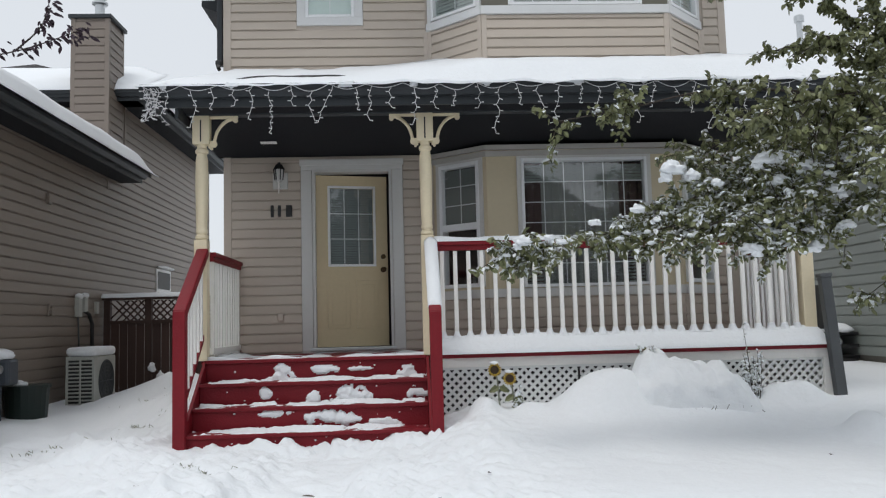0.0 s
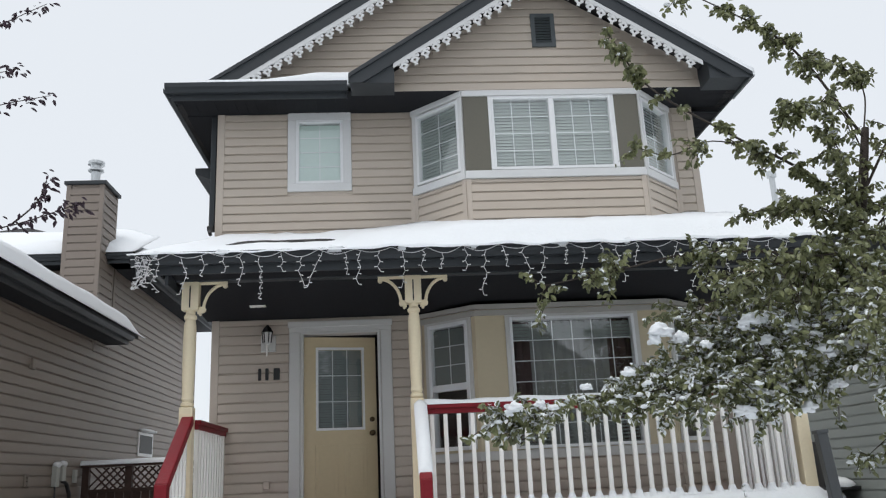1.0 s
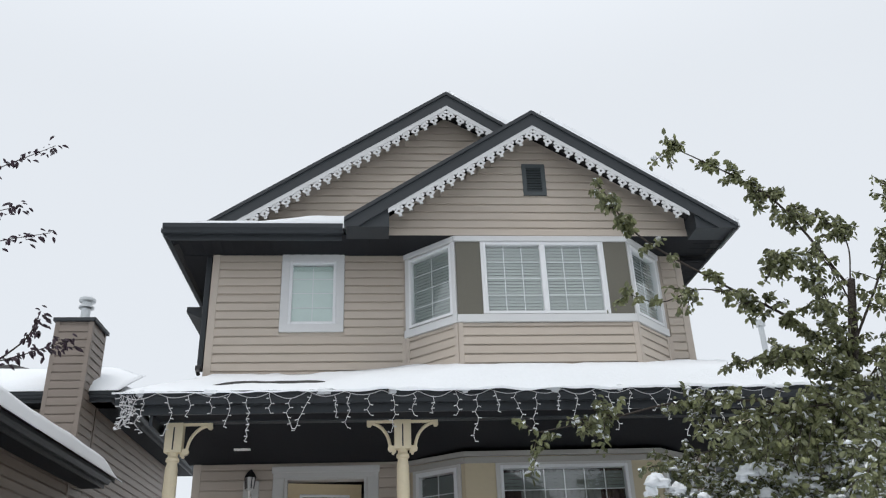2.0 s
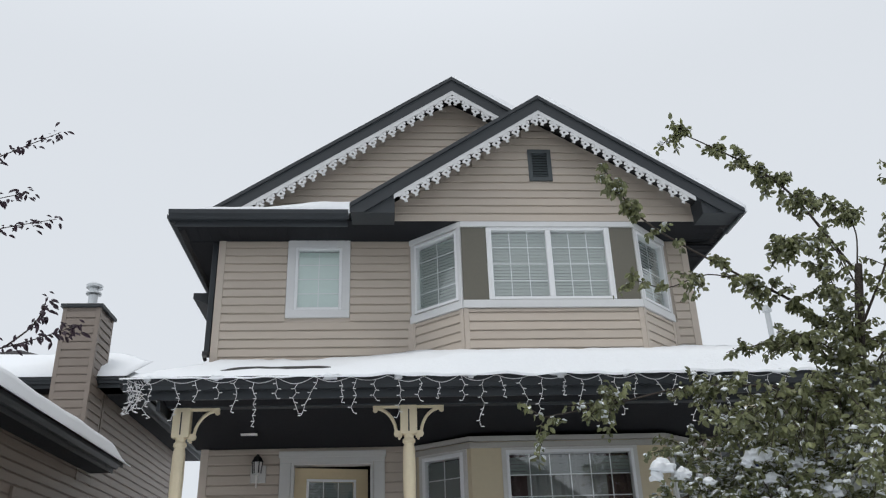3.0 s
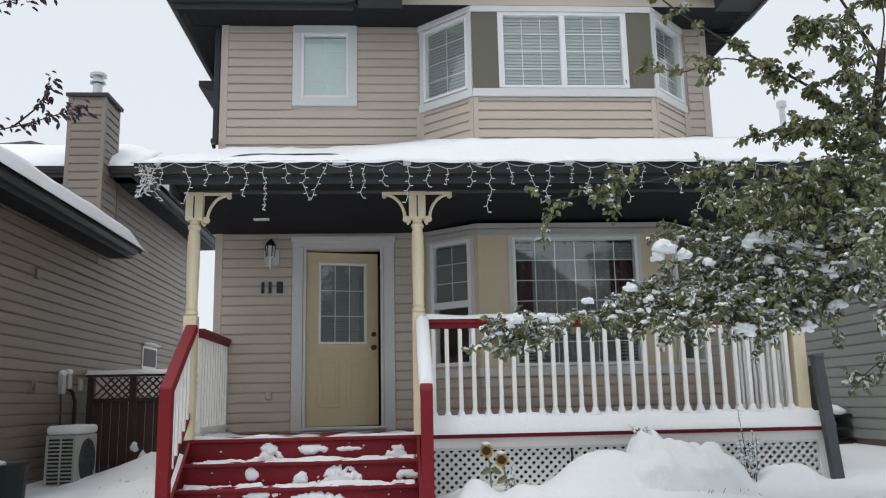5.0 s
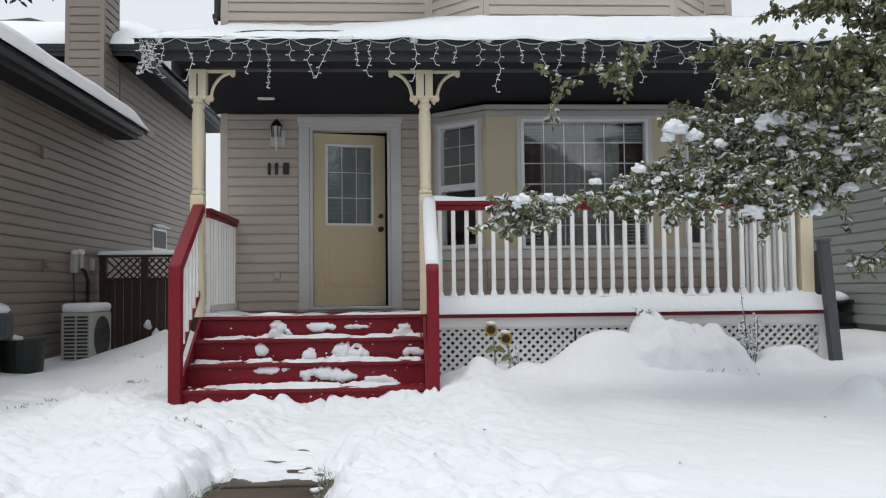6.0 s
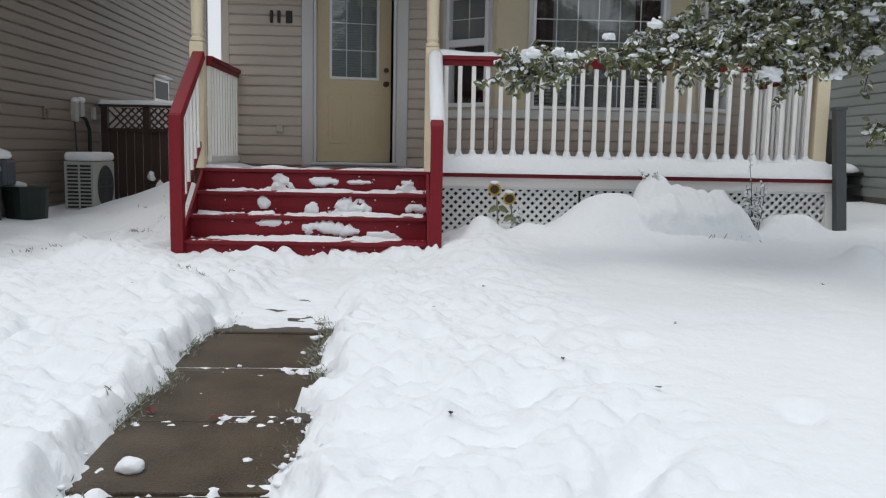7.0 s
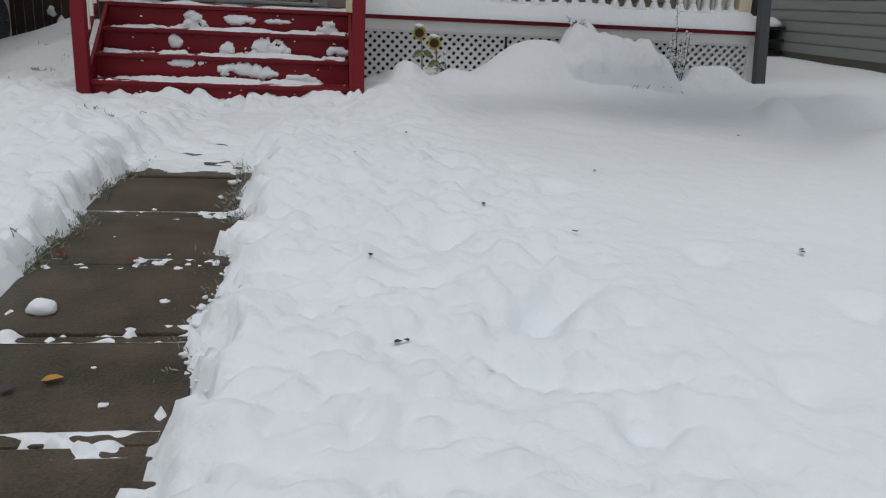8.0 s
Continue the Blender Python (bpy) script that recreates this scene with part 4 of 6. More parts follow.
def scroll(sign):
    """A fan bracket: top bar, quarter arc and a pierced web."""
    s = Solid().box(min(0, sign * 0.31), max(0, sign * 0.31), -0.02, 0.02, 0.285, 0.315, 0.004)
    outer = [(sign * (0.285 - 0.215 * math.sin(a)), 0.285 - 0.27 * (1 - math.cos(a))) for a in [k * math.pi / 2 / 9 for k in range(10)]]
    for (x0, z0), (x1, z1) in zip(outer, outer[1:]):
        s.tube([(x0, 0, z0), (x1, 0, z1)], 0.018, 6)
    s.tube([(sign * 0.285, -0.018, 0.268), (sign * 0.285, 0.018, 0.268)], 0.026, 10)
    s.tube([(sign * 0.062, -0.018, 0.02), (sign * 0.062, 0.018, 0.02)], 0.034, 10).tube([(sign * 0.04, -0.016, -0.025), (sign * 0.04, 0.016, -0.025)], 0.016, 8).box(min(sign * 0.012, sign * 0.05), max(sign * 0.012, sign * 0.05), -0.016, 0.016, -0.02, 0.05)
    return s


def post(x, y, brackets, label):
    """A turned porch post with square ends and scrolled brackets."""
    ob = Solid().box(x - 0.066, x + 0.066, y - 0.066, y + 0.066, 0.80, 2.02, 0.008)
    ob.lathe([(0.045, 2.02), (0.066, 2.035), (0.066, 2.06), (0.05, 2.075), (0.062, 2.10), (0.055, 2.14), (0.06, 2.3), (0.066, 2.60), (0.062, 2.84), (0.05, 2.902),
              (0.066, 2.917), (0.066, 2.942), (0.048, 2.962), (0.05, 3.00)], x, y, 18)
    ob.box(x - 0.086, x + 0.086, y - 0.058, y + 0.058, 3.00, 3.297, 0.008)
    p = part("post", ob, CREAM, porch, label)
    # no slot is cut: a black strip paints its shade
    part("slot", Solid().box(x - 0.007, x + 0.007, y - 0.0595, y - 0.05, 3.025, 3.25), BLACK, p, "black strip painting the shade of a slot in the post head")
    for sgn in brackets:
        part("bracket", scroll(sgn).moved(Matrix.Translation((x + sgn * 0.058, y, 2.987))), CREAM, p, "cream scrolled bracket")
    return p


post(-2.247, -1.48, (1,), "cream turned porch post")
post(0.045, -1.48, (-1, 1), "cream turned porch post")
post(4.005, -1.46, (-1,), "cream square based porch post")

# porch roof snow
def porch_snow(u, v):
    t = (v - (PY - 0.16)) / (0.0 - (PY - 0.16))
    x = u + (0.55 * t * smooth(0.0, -2.6, u) if u < 0 else -0.5 * t * smooth(2.6, 4.6, u))
    z = 3.49 + 0.75 * max(0.0, (v - (PY - 0.06)) / (0.06 - PY))
    full = 0.16 * smooth(-1.2, 0.9, u) + 0.02
    d = full * smooth(-0.04, 0.22, t) * (1.25 - 0.5 * t) + 0.028 * n3(u, v, 1.6, 2) + 0.014 * n3(u, v, 5, 6)
    bare = smooth(0.34, 0.48, t) * smooth(0.80, 0.56, t) * smooth(-0.55, -1.05, u) * smooth(-2.4, -2.1, u)
    d = d * (1 - bare) - 0.03 * bare
    sag = 0.03 * smooth(0.06, 0.0, t) * (0.6 + n3(u, 0, 3.5, 9))
    return (x, v - 0.02 * n3(u, 0, 2.2, 4) * (1 - t), z - sag), max(d, -0.02) + 0.012


snow_sheet("porch_roof_snow", porch_snow, spread(-2.76, 4.70, 110), [PY - 0.165, PY - 0.15, PY - 0.12] + spread(PY - 0.06, -0.01, 22), label="smooth snow blanket on the porch roof")
s = Solid()
for k in range(9):
    x = -2.5 + k * 0.80 + 0.35 * n3(k, 0, 1.7)
    s.blob((x, PY - 0.115, 3.485), (0.04 + 0.02 * (k % 3), 0.026, 0.030), k, 0.8, 9, 14)
thing("overhanging_snow", s, SNOW, "small snow lumps hanging over the gutter", "snow", "stuff", smooth=True)


# ---- railings ----
BAL = mesh_of("baluster", Solid().box(-0.021, 0.021, -0.019, 0.019, 0.83, 1.85, 0.005), WHITE)


def rail_run(name, label, a, b, count, z_top, group=""):
    """A level railing between two points: red top rail, white balusters, white bottom rail."""
    h = holder(name, label, "railing", (a[0], a[1], 0.8), group=group)
    m = face_frame(a, b)
    length = math.dist(a, b)
    part("top_rail", Solid().box(0.0, length, -0.05, 0.05, z_top - 0.045, z_top, 0.008).box(0.0, length, -0.028, 0.028, z_top - 0.095, z_top - 0.045, 0.004).moved(m), RED_RAIL, h, "red painted top rail")
    part("bottom_rail", Solid().box(0.0, length, -0.028, 0.028, 0.86, 0.92, 0.004).moved(m), WHITE, h, "white bottom rail")
    for k in range(count):
        u = (k + 0.5) * length / count
        ob = new("baluster", BAL)
        ob.parent = h
        ob.matrix_parent_inverse = Matrix.Translation(-h.location)
        ob.matrix_basis = m @ pose(u, 0, 0)
    return h


rail_run("porch_railing", "white baluster porch railing with snow capped red rail", (0.12, -1.50), (3.93, -1.50), 28, 1.95, "porch railings")
rail_run("porch_railing", "white side railing with red rail, seen end on", (-2.17, -1.42), (-2.17, -0.01), 11, 1.90, "porch railings")
rail_run("porch_railing", "white side railing with red rail beside the yard", (3.975, -1.38), (3.975, -0.01), 11, 1.90, "porch railings")
snow_sheet("rail_snow", lambda u, v: ((u, -1.50 + v, 1.95), (0.045 + 0.02 * n3(u, v, 3)) * (1 - (v / 0.058) ** 2) + 0.002), spread(0.10, 3.95, 80), spread(-0.054, 0.054, 6), label="snow line on the porch rail")
snow_sheet("deck_snow", lambda u, v: ((u, v, 0.803), max(0.004, (0.185 + 0.03 * n3(u, v, 2.4) + 0.012 * n3(u, v, 9)) * smooth(DY - 0.125, DY + 0.03, v) ** 0.6 * (1 - 0.97 * smooth(-1.42, -1.0, v)) * smooth(4.25, 4.05, u))),
           spread(0.13, 4.25, 90), spread(DY - 0.11, -0.95, 30), label="deep snow bank along the deck edge")
snow_sheet("deck_snow", lambda u, v: ((u, v, 0.803), max(-0.009, 0.014 * smooth(-1.3, -1.5, v) - 0.006 + 0.04 * n3(u, v, 3) + 0.04 * smooth(-1.9, -2.15, u))), spread(-2.2, 0.06, 40), spread(DY + 0.0, -0.06, 14), label="thin trodden snow before the door")
s = Solid()
for k in range(28):                                         # collars of snow at the foot of each baluster
    u = 0.12 + (k + 0.5) * 3.81 / 28
    hi = 1.035 + 0.012 * n3(u, 0, 4)
    arc = [(0.019 + 0.046 * t, 0.96 + (hi - 0.96) * (1 - t) ** 2.2) for t in (0.0, 0.15, 0.35, 0.6, 0.8, 1.0)]
    s.prism([(u - x, z) for x, z in arc[::-1]] + [(u + x, z) for x, z in arc], -1.535, -1.465)
thing("baluster_snow", s, SNOW, "snow collars round the feet of the balusters", "snow", "stuff", smooth=True)

# ---- steps ----
steps = holder("front_steps", "four red painted wooden steps patched with snow", "steps", (-1.08, -2.0, 0))
SX0, SX1, RISE, RUN = -2.19, 0.0, 0.208, 0.27
for k in range(4):
    top = DZ - k * RISE
    y = DY - 0.02 - k * RUN
    part("riser", Solid().box(SX0, SX1, y, y + 0.022, top - RISE - 0.01, top - 0.035, 0.003), RED, steps, "red riser board")
    if k:
        part("tread", Solid().box(SX0, SX1, y - 0.028, y + RUN - 0.001, top - 0.036, top, 0.006), RED, steps, "red tread board")
    else:
        part("nosing", Solid().box(SX0, SX1, y - 0.028, y + 0.09, top - 0.032, top + 0.003, 0.006), RED, steps, "red nosing board")
for x in (SX0 - 0.03, SX1 + 0.002):
    part("stringer", Solid().add([(x, DY, 0.80), (x, DY, 0.30), (x, -2.40, -0.08), (x, -2.40, 0.16), (x + 0.028, DY, 0.80), (x + 0.028, DY, 0.30), (x + 0.028, -2.40, -0.08), (x + 0.028, -2.40, 0.16)],
                                 [(0, 1, 2, 3), (7, 6, 5, 4), (0, 4, 5, 1), (1, 5, 6, 2), (2, 6, 7, 3), (3, 7, 4, 0)]), RED_RAIL, steps, "red stringer")


def stair_rail(x, newel_top, snowy):
    """A sloping stair rail: newel, heavy top rail, thin lower rail and white pickets."""
    h = holder("stair_railing", "red stair railing with a snow covered handrail" if snowy else "red stair railing with white pickets", "railing", (x, -2.37, 0), group="stair railings")
    yb, yt, zt = -2.37, -1.55, 1.93
    part("newel", Solid().box(x - 0.055, x + 0.055, yb - 0.055, yb + 0.055, -0.05, newel_top, 0.008), RED_RAIL, h, "red square newel")
    def bar(y0, z0, y1, z1, w, t, c):
        s = Solid().box(-w / 2, w / 2, 0, math.dist((y0, z0), (y1, z1)), -t, 0, c)
        return s.moved(Matrix.Translation((x, y0, z0)) @ pose(0, 0, 0, math.degrees(math.atan2(z1 - z0, y1 - y0)), 0, 0))
    part("handrail", bar(yb - 0.04, newel_top + 0.005, yt, zt, 0.115, 0.085, 0.012), RED_RAIL, h, "red sloping handrail")
    part("lower_rail", bar(yb + 0.04, 0.42, yt, 1.06, 0.035, 0.05, 0.004), RED_RAIL, h, "thin red lower rail")
    slope = (zt - newel_top) / (yt - yb)
    for k in range(6):
        y = yb + 0.12 + k * 0.128
        z0, z1 = 0.40 + (y - yb - 0.04) * 0.83, newel_top - 0.08 + (y - yb) * slope
        part("picket", Solid().box(x - 0.018, x + 0.018, y - 0.018, y + 0.018, z0, z1, 0.004), WHITE, h, "white picket")
    if snowy:
        def cap(u, v):
            z = newel_top + 0.02 + (u - yb) * slope
            return (x + v, u, z), (0.05 + 0.012 * n3(u, v, 6)) * (1 - (v / 0.07) ** 2) + 0.002
        snow_sheet("handrail_snow", cap, spread(yb + 0.03, yt, 26), spread(-0.066, 0.066, 6), label="snow lying along the sloping handrail")
    return h


stair_rail(-2.225, 1.285, False)
stair_rail(0.075, 1.225, True)

# snow left on the steps
def tread_snow(k):
    """A broken ridge of snow along the back and front of one tread, torn at its front edge."""
    top, y = DZ - k * RISE, DY - 0.02 - k * RUN
    def f(u, v):
        t = (v - (y - 0.026)) / RUN
        ridge = 0.010 * smooth(0.0, 0.08, t) + 0.030 * smooth(0.5, 1.0, t) * (0.6 + n3(u, v, 2.5, k))
        torn = n3(u, v * 0.5, 3.1, 5 * k) + 0.5 * n3(u, v, 9, 3 * k) + 0.25 * n3(u, v, 24, k)
        gap = smooth(-0.16, 0.06, torn + 0.12 * t)
        return (u, v, top), max(-0.004, (ridge + 0.012 * n3(u, v, 9, k) + 0.008 * n3(u, v, 22, k)) * gap - 0.003)
    snow_sheet("step_snow", f, spread(SX0 + 0.02, SX1 - 0.03, 170), spread(y - 0.026, y + RUN - 0.05, 15), label="broken snow lying on a red tread")


for k in (1, 2, 3):
    tread_snow(k)


def riser_patch(s, k, x0, x1, z0, z1, depth, seed):
    """A torn patch of snow stuck to one riser, as a thin uneven crust."""
    y, base = DY - 0.024 - k * RUN, DZ - (k + 1) * RISE
    nx, nz = max(14, int((x1 - x0) / 0.009)), max(8, int((z1 - z0) / 0.009))
    low = z0 < 0.02
    xc, zc, rx, rz_ = (x0 + x1) / 2, 0.0 if low else (z0 + z1) / 2, (x1 - x0) / 2, z1 - z0 if low else (z1 - z0) / 2
    vs, fs = [], []
    for j in range(nz + 1):
        z = zc - (0.01 if low else rz_ * 1.4) + ((0.01 + rz_ * 1.2) if low else rz_ * 2.8) * j / nz
        for i in range(nx + 1):
            x = xc + rx * 1.3 * (2 * i / nx - 1)
            lean = 0.35 * rx * n3(0, z, 9, seed)
            r = (abs(x - xc - lean) / (rx * (1.05 - 0.45 * max(0.0, z - zc) / rz_))) ** 2 + (abs(z - zc) / rz_) ** 2
            e = 0.62 * (1 - r) + 0.80 * n3(x, z * 1.4, 8, seed) + 0.45 * n3(x, z, 19, seed + 3) + 0.25 * n3(x, z, 42, seed + 5)
            d = 0.42 * depth * min(1.0, e / 0.5) ** 0.55 * (1 + 0.45 * n3(x, z, 12, seed + 8) + 0.15 * n3(x, z, 34, seed)) if e > 0 else -0.006
            vs.append((x, y - d, base + z))
    w = nx + 1
    for j in range(nz):
        for i in range(nx):
            q = (j * w + i, j * w + i + 1, (j + 1) * w + i + 1, (j + 1) * w + i)
            if any(vs[a][1] < y + 0.004 for a in q):
                fs.append(q)
    s.add(vs, fs)


s = Solid()
rnd = random.Random(5)
PATCHES = ((0, -1.57, -1.30, 0.01, 0.15, 0.045), (0, -1.15, -0.88, 0.06, 0.14, 0.03), (0, -0.76, -0.56, 0.07, 0.12, 0.02), (0, -0.31, -0.01, 0.0, 0.11, 0.045),
           (1, -1.64, -1.51, 0.05, 0.16, 0.022), (1, -1.17, -1.03, 0.0, 0.11, 0.035), (1, -0.98, -0.46, 0.0, 0.16, 0.05), (1, -0.20, -0.02, 0.03, 0.11, 0.03),
           (2, -1.58, -1.24, 0.11, 0.17, 0.025), (2, -1.10, -0.68, 0.02, 0.17, 0.045), (2, -0.60, -0.22, 0.0, 0.07, 0.03))
for n, (k, x0, x1, z0, z1, depth) in enumerate(PATCHES):
    riser_patch(s, k, x0, x1, z0, z1, depth, 2.7 * n + 1)
for j in range(40):
    k = rnd.randrange(4)
    r = rnd.uniform(0.003, 0.008)
    s.blob((rnd.uniform(SX0 + 0.05, SX1 - 0.05), DY - 0.022 - k * RUN - r * 0.4, DZ - k * RISE - rnd.uniform(0.05, 0.19)), (r * 1.6, r * 0.6, r), j, 0.6, 4, 6)
thing("snow_crust", s, SNOW, "torn patches of snow stuck to the red risers", "snow", "stuff", smooth=True)
def heap(u, v):
    h = 0.155 + 0.10 * n3(u, 0, 2.3, 4) + 0.07 * n3(u, v, 7, 2) + 0.04 * n3(u, v, 18, 5) + 0.06 * smooth(-0.4, 0.1, u) - 0.07 * bump(u, 0, -0.96, 0, 0.08, 1, 1.0) * 1.6 - 0.05 * smooth(-1.85, -2.0, u)
    return (u, v, -0.07), max(-0.02, h * smooth(-2.80, -2.42, v) + 0.03 * n3(u, v, 5, 8))


snow_sheet("snow_heap", heap, spread(SX0 - 0.05, SX1 + 0.12, 130), spread(-2.80, -2.352, 22), label="lumpy snow heap at the foot of the steps")

# ---- string of icicle lights ----
lights = holder("icicle_lights", "unlit white icicle light string hung from the gutter", "string lights", (0, PY - 0.13, 3.48))
rnd = random.Random(11)
LY = PY - 0.135


def sag(x):
    return 3.478 - (0.055 + 0.03 * n3(x, 0, 1.3)) * abs(math.sin((x + 2.7) * 8.7)) - 0.012 * n3(x, 0, 3)


part("cable", Solid().tube([(-2.70 + k * 0.03, LY, sag(-2.70 + k * 0.03)) for k in range(224)], 0.0036, 5), WIRE, lights, "white cable")
x, k = -2.66, 0
LENGTHS = (0.30, 0.17, 0.34, 0.22, 0.15, 0.28, 0.38, 0.24, 0.31, 0.36, 0.20)
while x < 3.95:
    n = LENGTHS[k % len(LENGTHS)] * rnd.uniform(0.85, 1.1)
    z, px = sag(x), x
    pts = [(px, LY, z)]
    while z > sag(x) - n:
        z -= rnd.uniform(0.045, 0.065)
        px += rnd.choice((-1, 1)) * rnd.uniform(0.008, 0.035)
        pts.append((px, LY - rnd.uniform(0, 0.02), z))
    s = Solid().tube(pts, 0.0031, 5)
    for i, (qx, qy, qz) in enumerate(pts[1:]):
        sd = 1 if i % 2 else -1
        s.tube([(qx, qy, qz), (qx + sd * 0.030, qy - 0.01, qz + rnd.uniform(-0.014, 0.004))], [0.0031, 0.0058], 5)
    part("light_strand", s, WIRE, lights)
    x += rnd.uniform(0.155, 0.23)
    k += 1
s = Solid()
for j in range(8):                                           # the bunched end of the string
    px, z = -2.68 + rnd.uniform(-0.08, 0.14), 3.46
    pts = [(px, LY, z)]
    for i in range(rnd.randrange(5, 10)):
        px += rnd.uniform(-0.05, 0.05)
        z -= rnd.uniform(0.03, 0.07)
        pts.append((px, LY - rnd.uniform(-0.02, 0.03), z))
    s.tube(pts, 0.0031, 5)
    for qx, qy, qz in pts[1:]:
        s.tube([(qx, qy, qz), (qx + rnd.choice((-1, 1)) * 0.035, qy - 0.01, qz - 0.005)], [0.0031, 0.0058], 5)
part("tangled_end", s, WIRE, lights, "bunched white lights")

# ---- neighbouring houses ----
nb = holder("neighbour_house", "taupe sided neighbouring house with snowy charcoal eaves and chimney", "house", (-9, 3, 0))
NX = -5.35
nb_wall = part("wall", Solid().box(-12, NX - 0.001, -4.0, 5.4, -0.2, 3.95).box(-12, NX - 0.001, 5.4, 12.0, -0.2, 5.35), SIDING_N, nb, "taupe lap sided side wall")
LAP = 0.15
for k in range(36):
    z = -0.12 + k * LAP
    y0, y1 = (-4.0, 12.0) if z < 3.85 else (5.4, 12.0)
    part("siding_board", board_mesh(Solid(), y0 + 4.0, y1 + 4.0, z, LAP).moved(face_frame((NX, -4.0), (NX, 12.0))), SIDING_N, nb_wall)
part("corner_trim", Solid().box(NX - 0.03, NX + 0.03, 11.93, 12.02, -0.1, 5.3, 0.005), SIDING_N, nb_wall)
part("corner_trim", Solid().box(NX - 0.09, NX + 0.03, 5.375, 5.47, 3.9, 5.3, 0.005), SIDING_N, nb_wall)
for k in range(9):
    part("siding_board", board_mesh(Solid(), -12, NX - 0.09, 3.95 + k * LAP, LAP).moved(Matrix.Translation((0, 5.4, 0))), SIDING_N, nb_wall)


def eave(x0, x1, y0, y1, z, name):
    """A boxed eave along y: soffit, fascia with gutter."""
    s = Solid().box(x0, x1, y0, y1, z, z + 0.02)
    e = part(name, s, SOFFIT, nb, "charcoal boxed eave")
    part("fascia", Solid().box(x1, x1 + 0.025, y0, y1, z - 0.01, z + 0.17).box(x0, x1, y1 - 0.02, y1, z + 0.02, z + 0.15), DARK, e)
    gutter((x1 + 0.025, y0, z + 0.06), (x1 + 0.025, y1, z + 0.06), e, (1, 0, 0))
    return e


eave(NX - 0.02, -4.95, -4.5, 5.15, 3.80, "low_eave")
eave(NX - 0.02, -4.95, 4.95, 12.3, 5.28, "high_eave")
part("low_roof", Solid().slab([(-4.83, -4.5, 4.0), (-4.83, 5.38, 4.0), (-9, 5.38, 5.98), (-9, -4.5, 5.98)], 0.08), SHINGLE, nb, "dark shingled lower roof")
hip = Solid().slab([(-4.83, 4.9, 5.47), (-4.83, 12.3, 5.47), (-8.3, 9.0, 7.1), (-8.3, 8.4, 7.1)], 0.08).slab([(-12, 4.9, 5.47), (-4.83, 4.9, 5.47), (-8.3, 8.4, 7.1)], 0.08)
part("high_roof", hip, SHINGLE, nb, "dark shingled upper roof")
fe = part("front_eave", Solid().box(-12, -4.95, 4.95, 5.42, 5.28, 5.30), SOFFIT, nb, "charcoal front eave")
gutter((-12, 4.95, 5.34), (-4.86, 4.95, 5.34), fe, (0, -1, 0))
part("fascia", Solid().box(-12, -4.93, 4.93, 4.95, 5.27, 5.46), DARK, fe)
snow_sheet("roof_snow", lambda u, v: ((u, v, 4.005 - 0.475 * (u + 4.83)), 0.21 * smooth(-4.72, -4.84, u) * smooth(5.5, 4.6, v) + 0.03 * n3(u, v, 1.2) + 0.01), spread(-8.9, -5.0, 20) + spread(-4.95, -4.72, 6), spread(-4.4, 5.45, 50), label="thick snow on the lower neighbouring roof")
snow_sheet("roof_snow", lambda u, v: ((u, v, 5.475 + 0.466 * (v - 4.85)), 0.16 * smooth(4.80, 5.0, v) * smooth(-4.80, -5.45, u) + 0.03 * n3(u, v, 1.2) + 0.012), spread(-12, -4.80, 40), spread(4.80, 6.4, 10), label="thick snow on the upper neighbouring roof")
snow_sheet("roof_snow", lambda u, v: ((u, v, 5.475 - 0.466 * (u + 4.83)), 0.24 * smooth(-4.69, -4.78, u) * smooth(5.1, 5.6, v) + 0.02 * n3(u, v, 1.2) + 0.012), spread(-6.0, -5.0, 8) + spread(-4.95, -4.69, 7), spread(5.2, 12.3, 30), label="thick snow along the upper neighbouring eave")

CX0, CX1, CY0, CY1, CZ = -5.97, -5.34, 4.55, 5.30, 6.66
chim = part("chimney", Solid().box(CX0, CX1, CY0, CY1, 3.6, CZ), SIDING_N, nb, "taupe sided chimney with dark cap")
for k in range(20):
    z = 3.62 + k * LAP
    part("siding_board", board_mesh(Solid(), CX0 + 0.06, CX1 - 0.06, z, LAP).moved(Matrix.Translation((0, CY0, 0))), SIDING_N, chim)
    part("siding_board", board_mesh(Solid(), 0.06, CY1 - CY0 - 0.06, z, LAP).moved(face_frame((CX1, CY0), (CX1, CY1))), SIDING_N, chim)
for x in (CX0, CX1):
    part("corner_trim", Solid().box(x - 0.06 if x == CX1 else x - 0.02, x + 0.02 if x == CX1 else x + 0.06, CY0 - 0.02, CY0 + 0.06, 3.6, CZ, 0.004), SIDING_N, chim)
part("corner_trim", Solid().box(CX1 - 0.06, CX1 + 0.02, CY1 - 0.06, CY1 + 0.01, 3.6, CZ, 0.004), SIDING_N, chim)
part("cap", Solid().box(CX0 - 0.06, CX1 + 0.06, CY0 - 0.06, CY1 + 0.06, CZ, CZ + 0.07, 0.01), DARK, chim, "charcoal chimney cap")
part("flue", Solid().lathe([(0.085, CZ + 0.07), (0.085, CZ + 0.38), (0.14, CZ + 0.40), (0.14, CZ + 0.43), (0.09, CZ + 0.44), (0.09, CZ + 0.51), (0.15, CZ + 0.53), (0.15, CZ + 0.58), (0.10, CZ + 0.62)], -5.63, 4.92, 18), METAL, chim, "galvanised flue with storm collar")
part("low_flue", Solid().lathe([(0.12, 5.8), (0.12, 6.15), (0.16, 6.16), (0.16, 6.25)], -7.55, 6.6, 12), METAL, nb, "short roof vent")

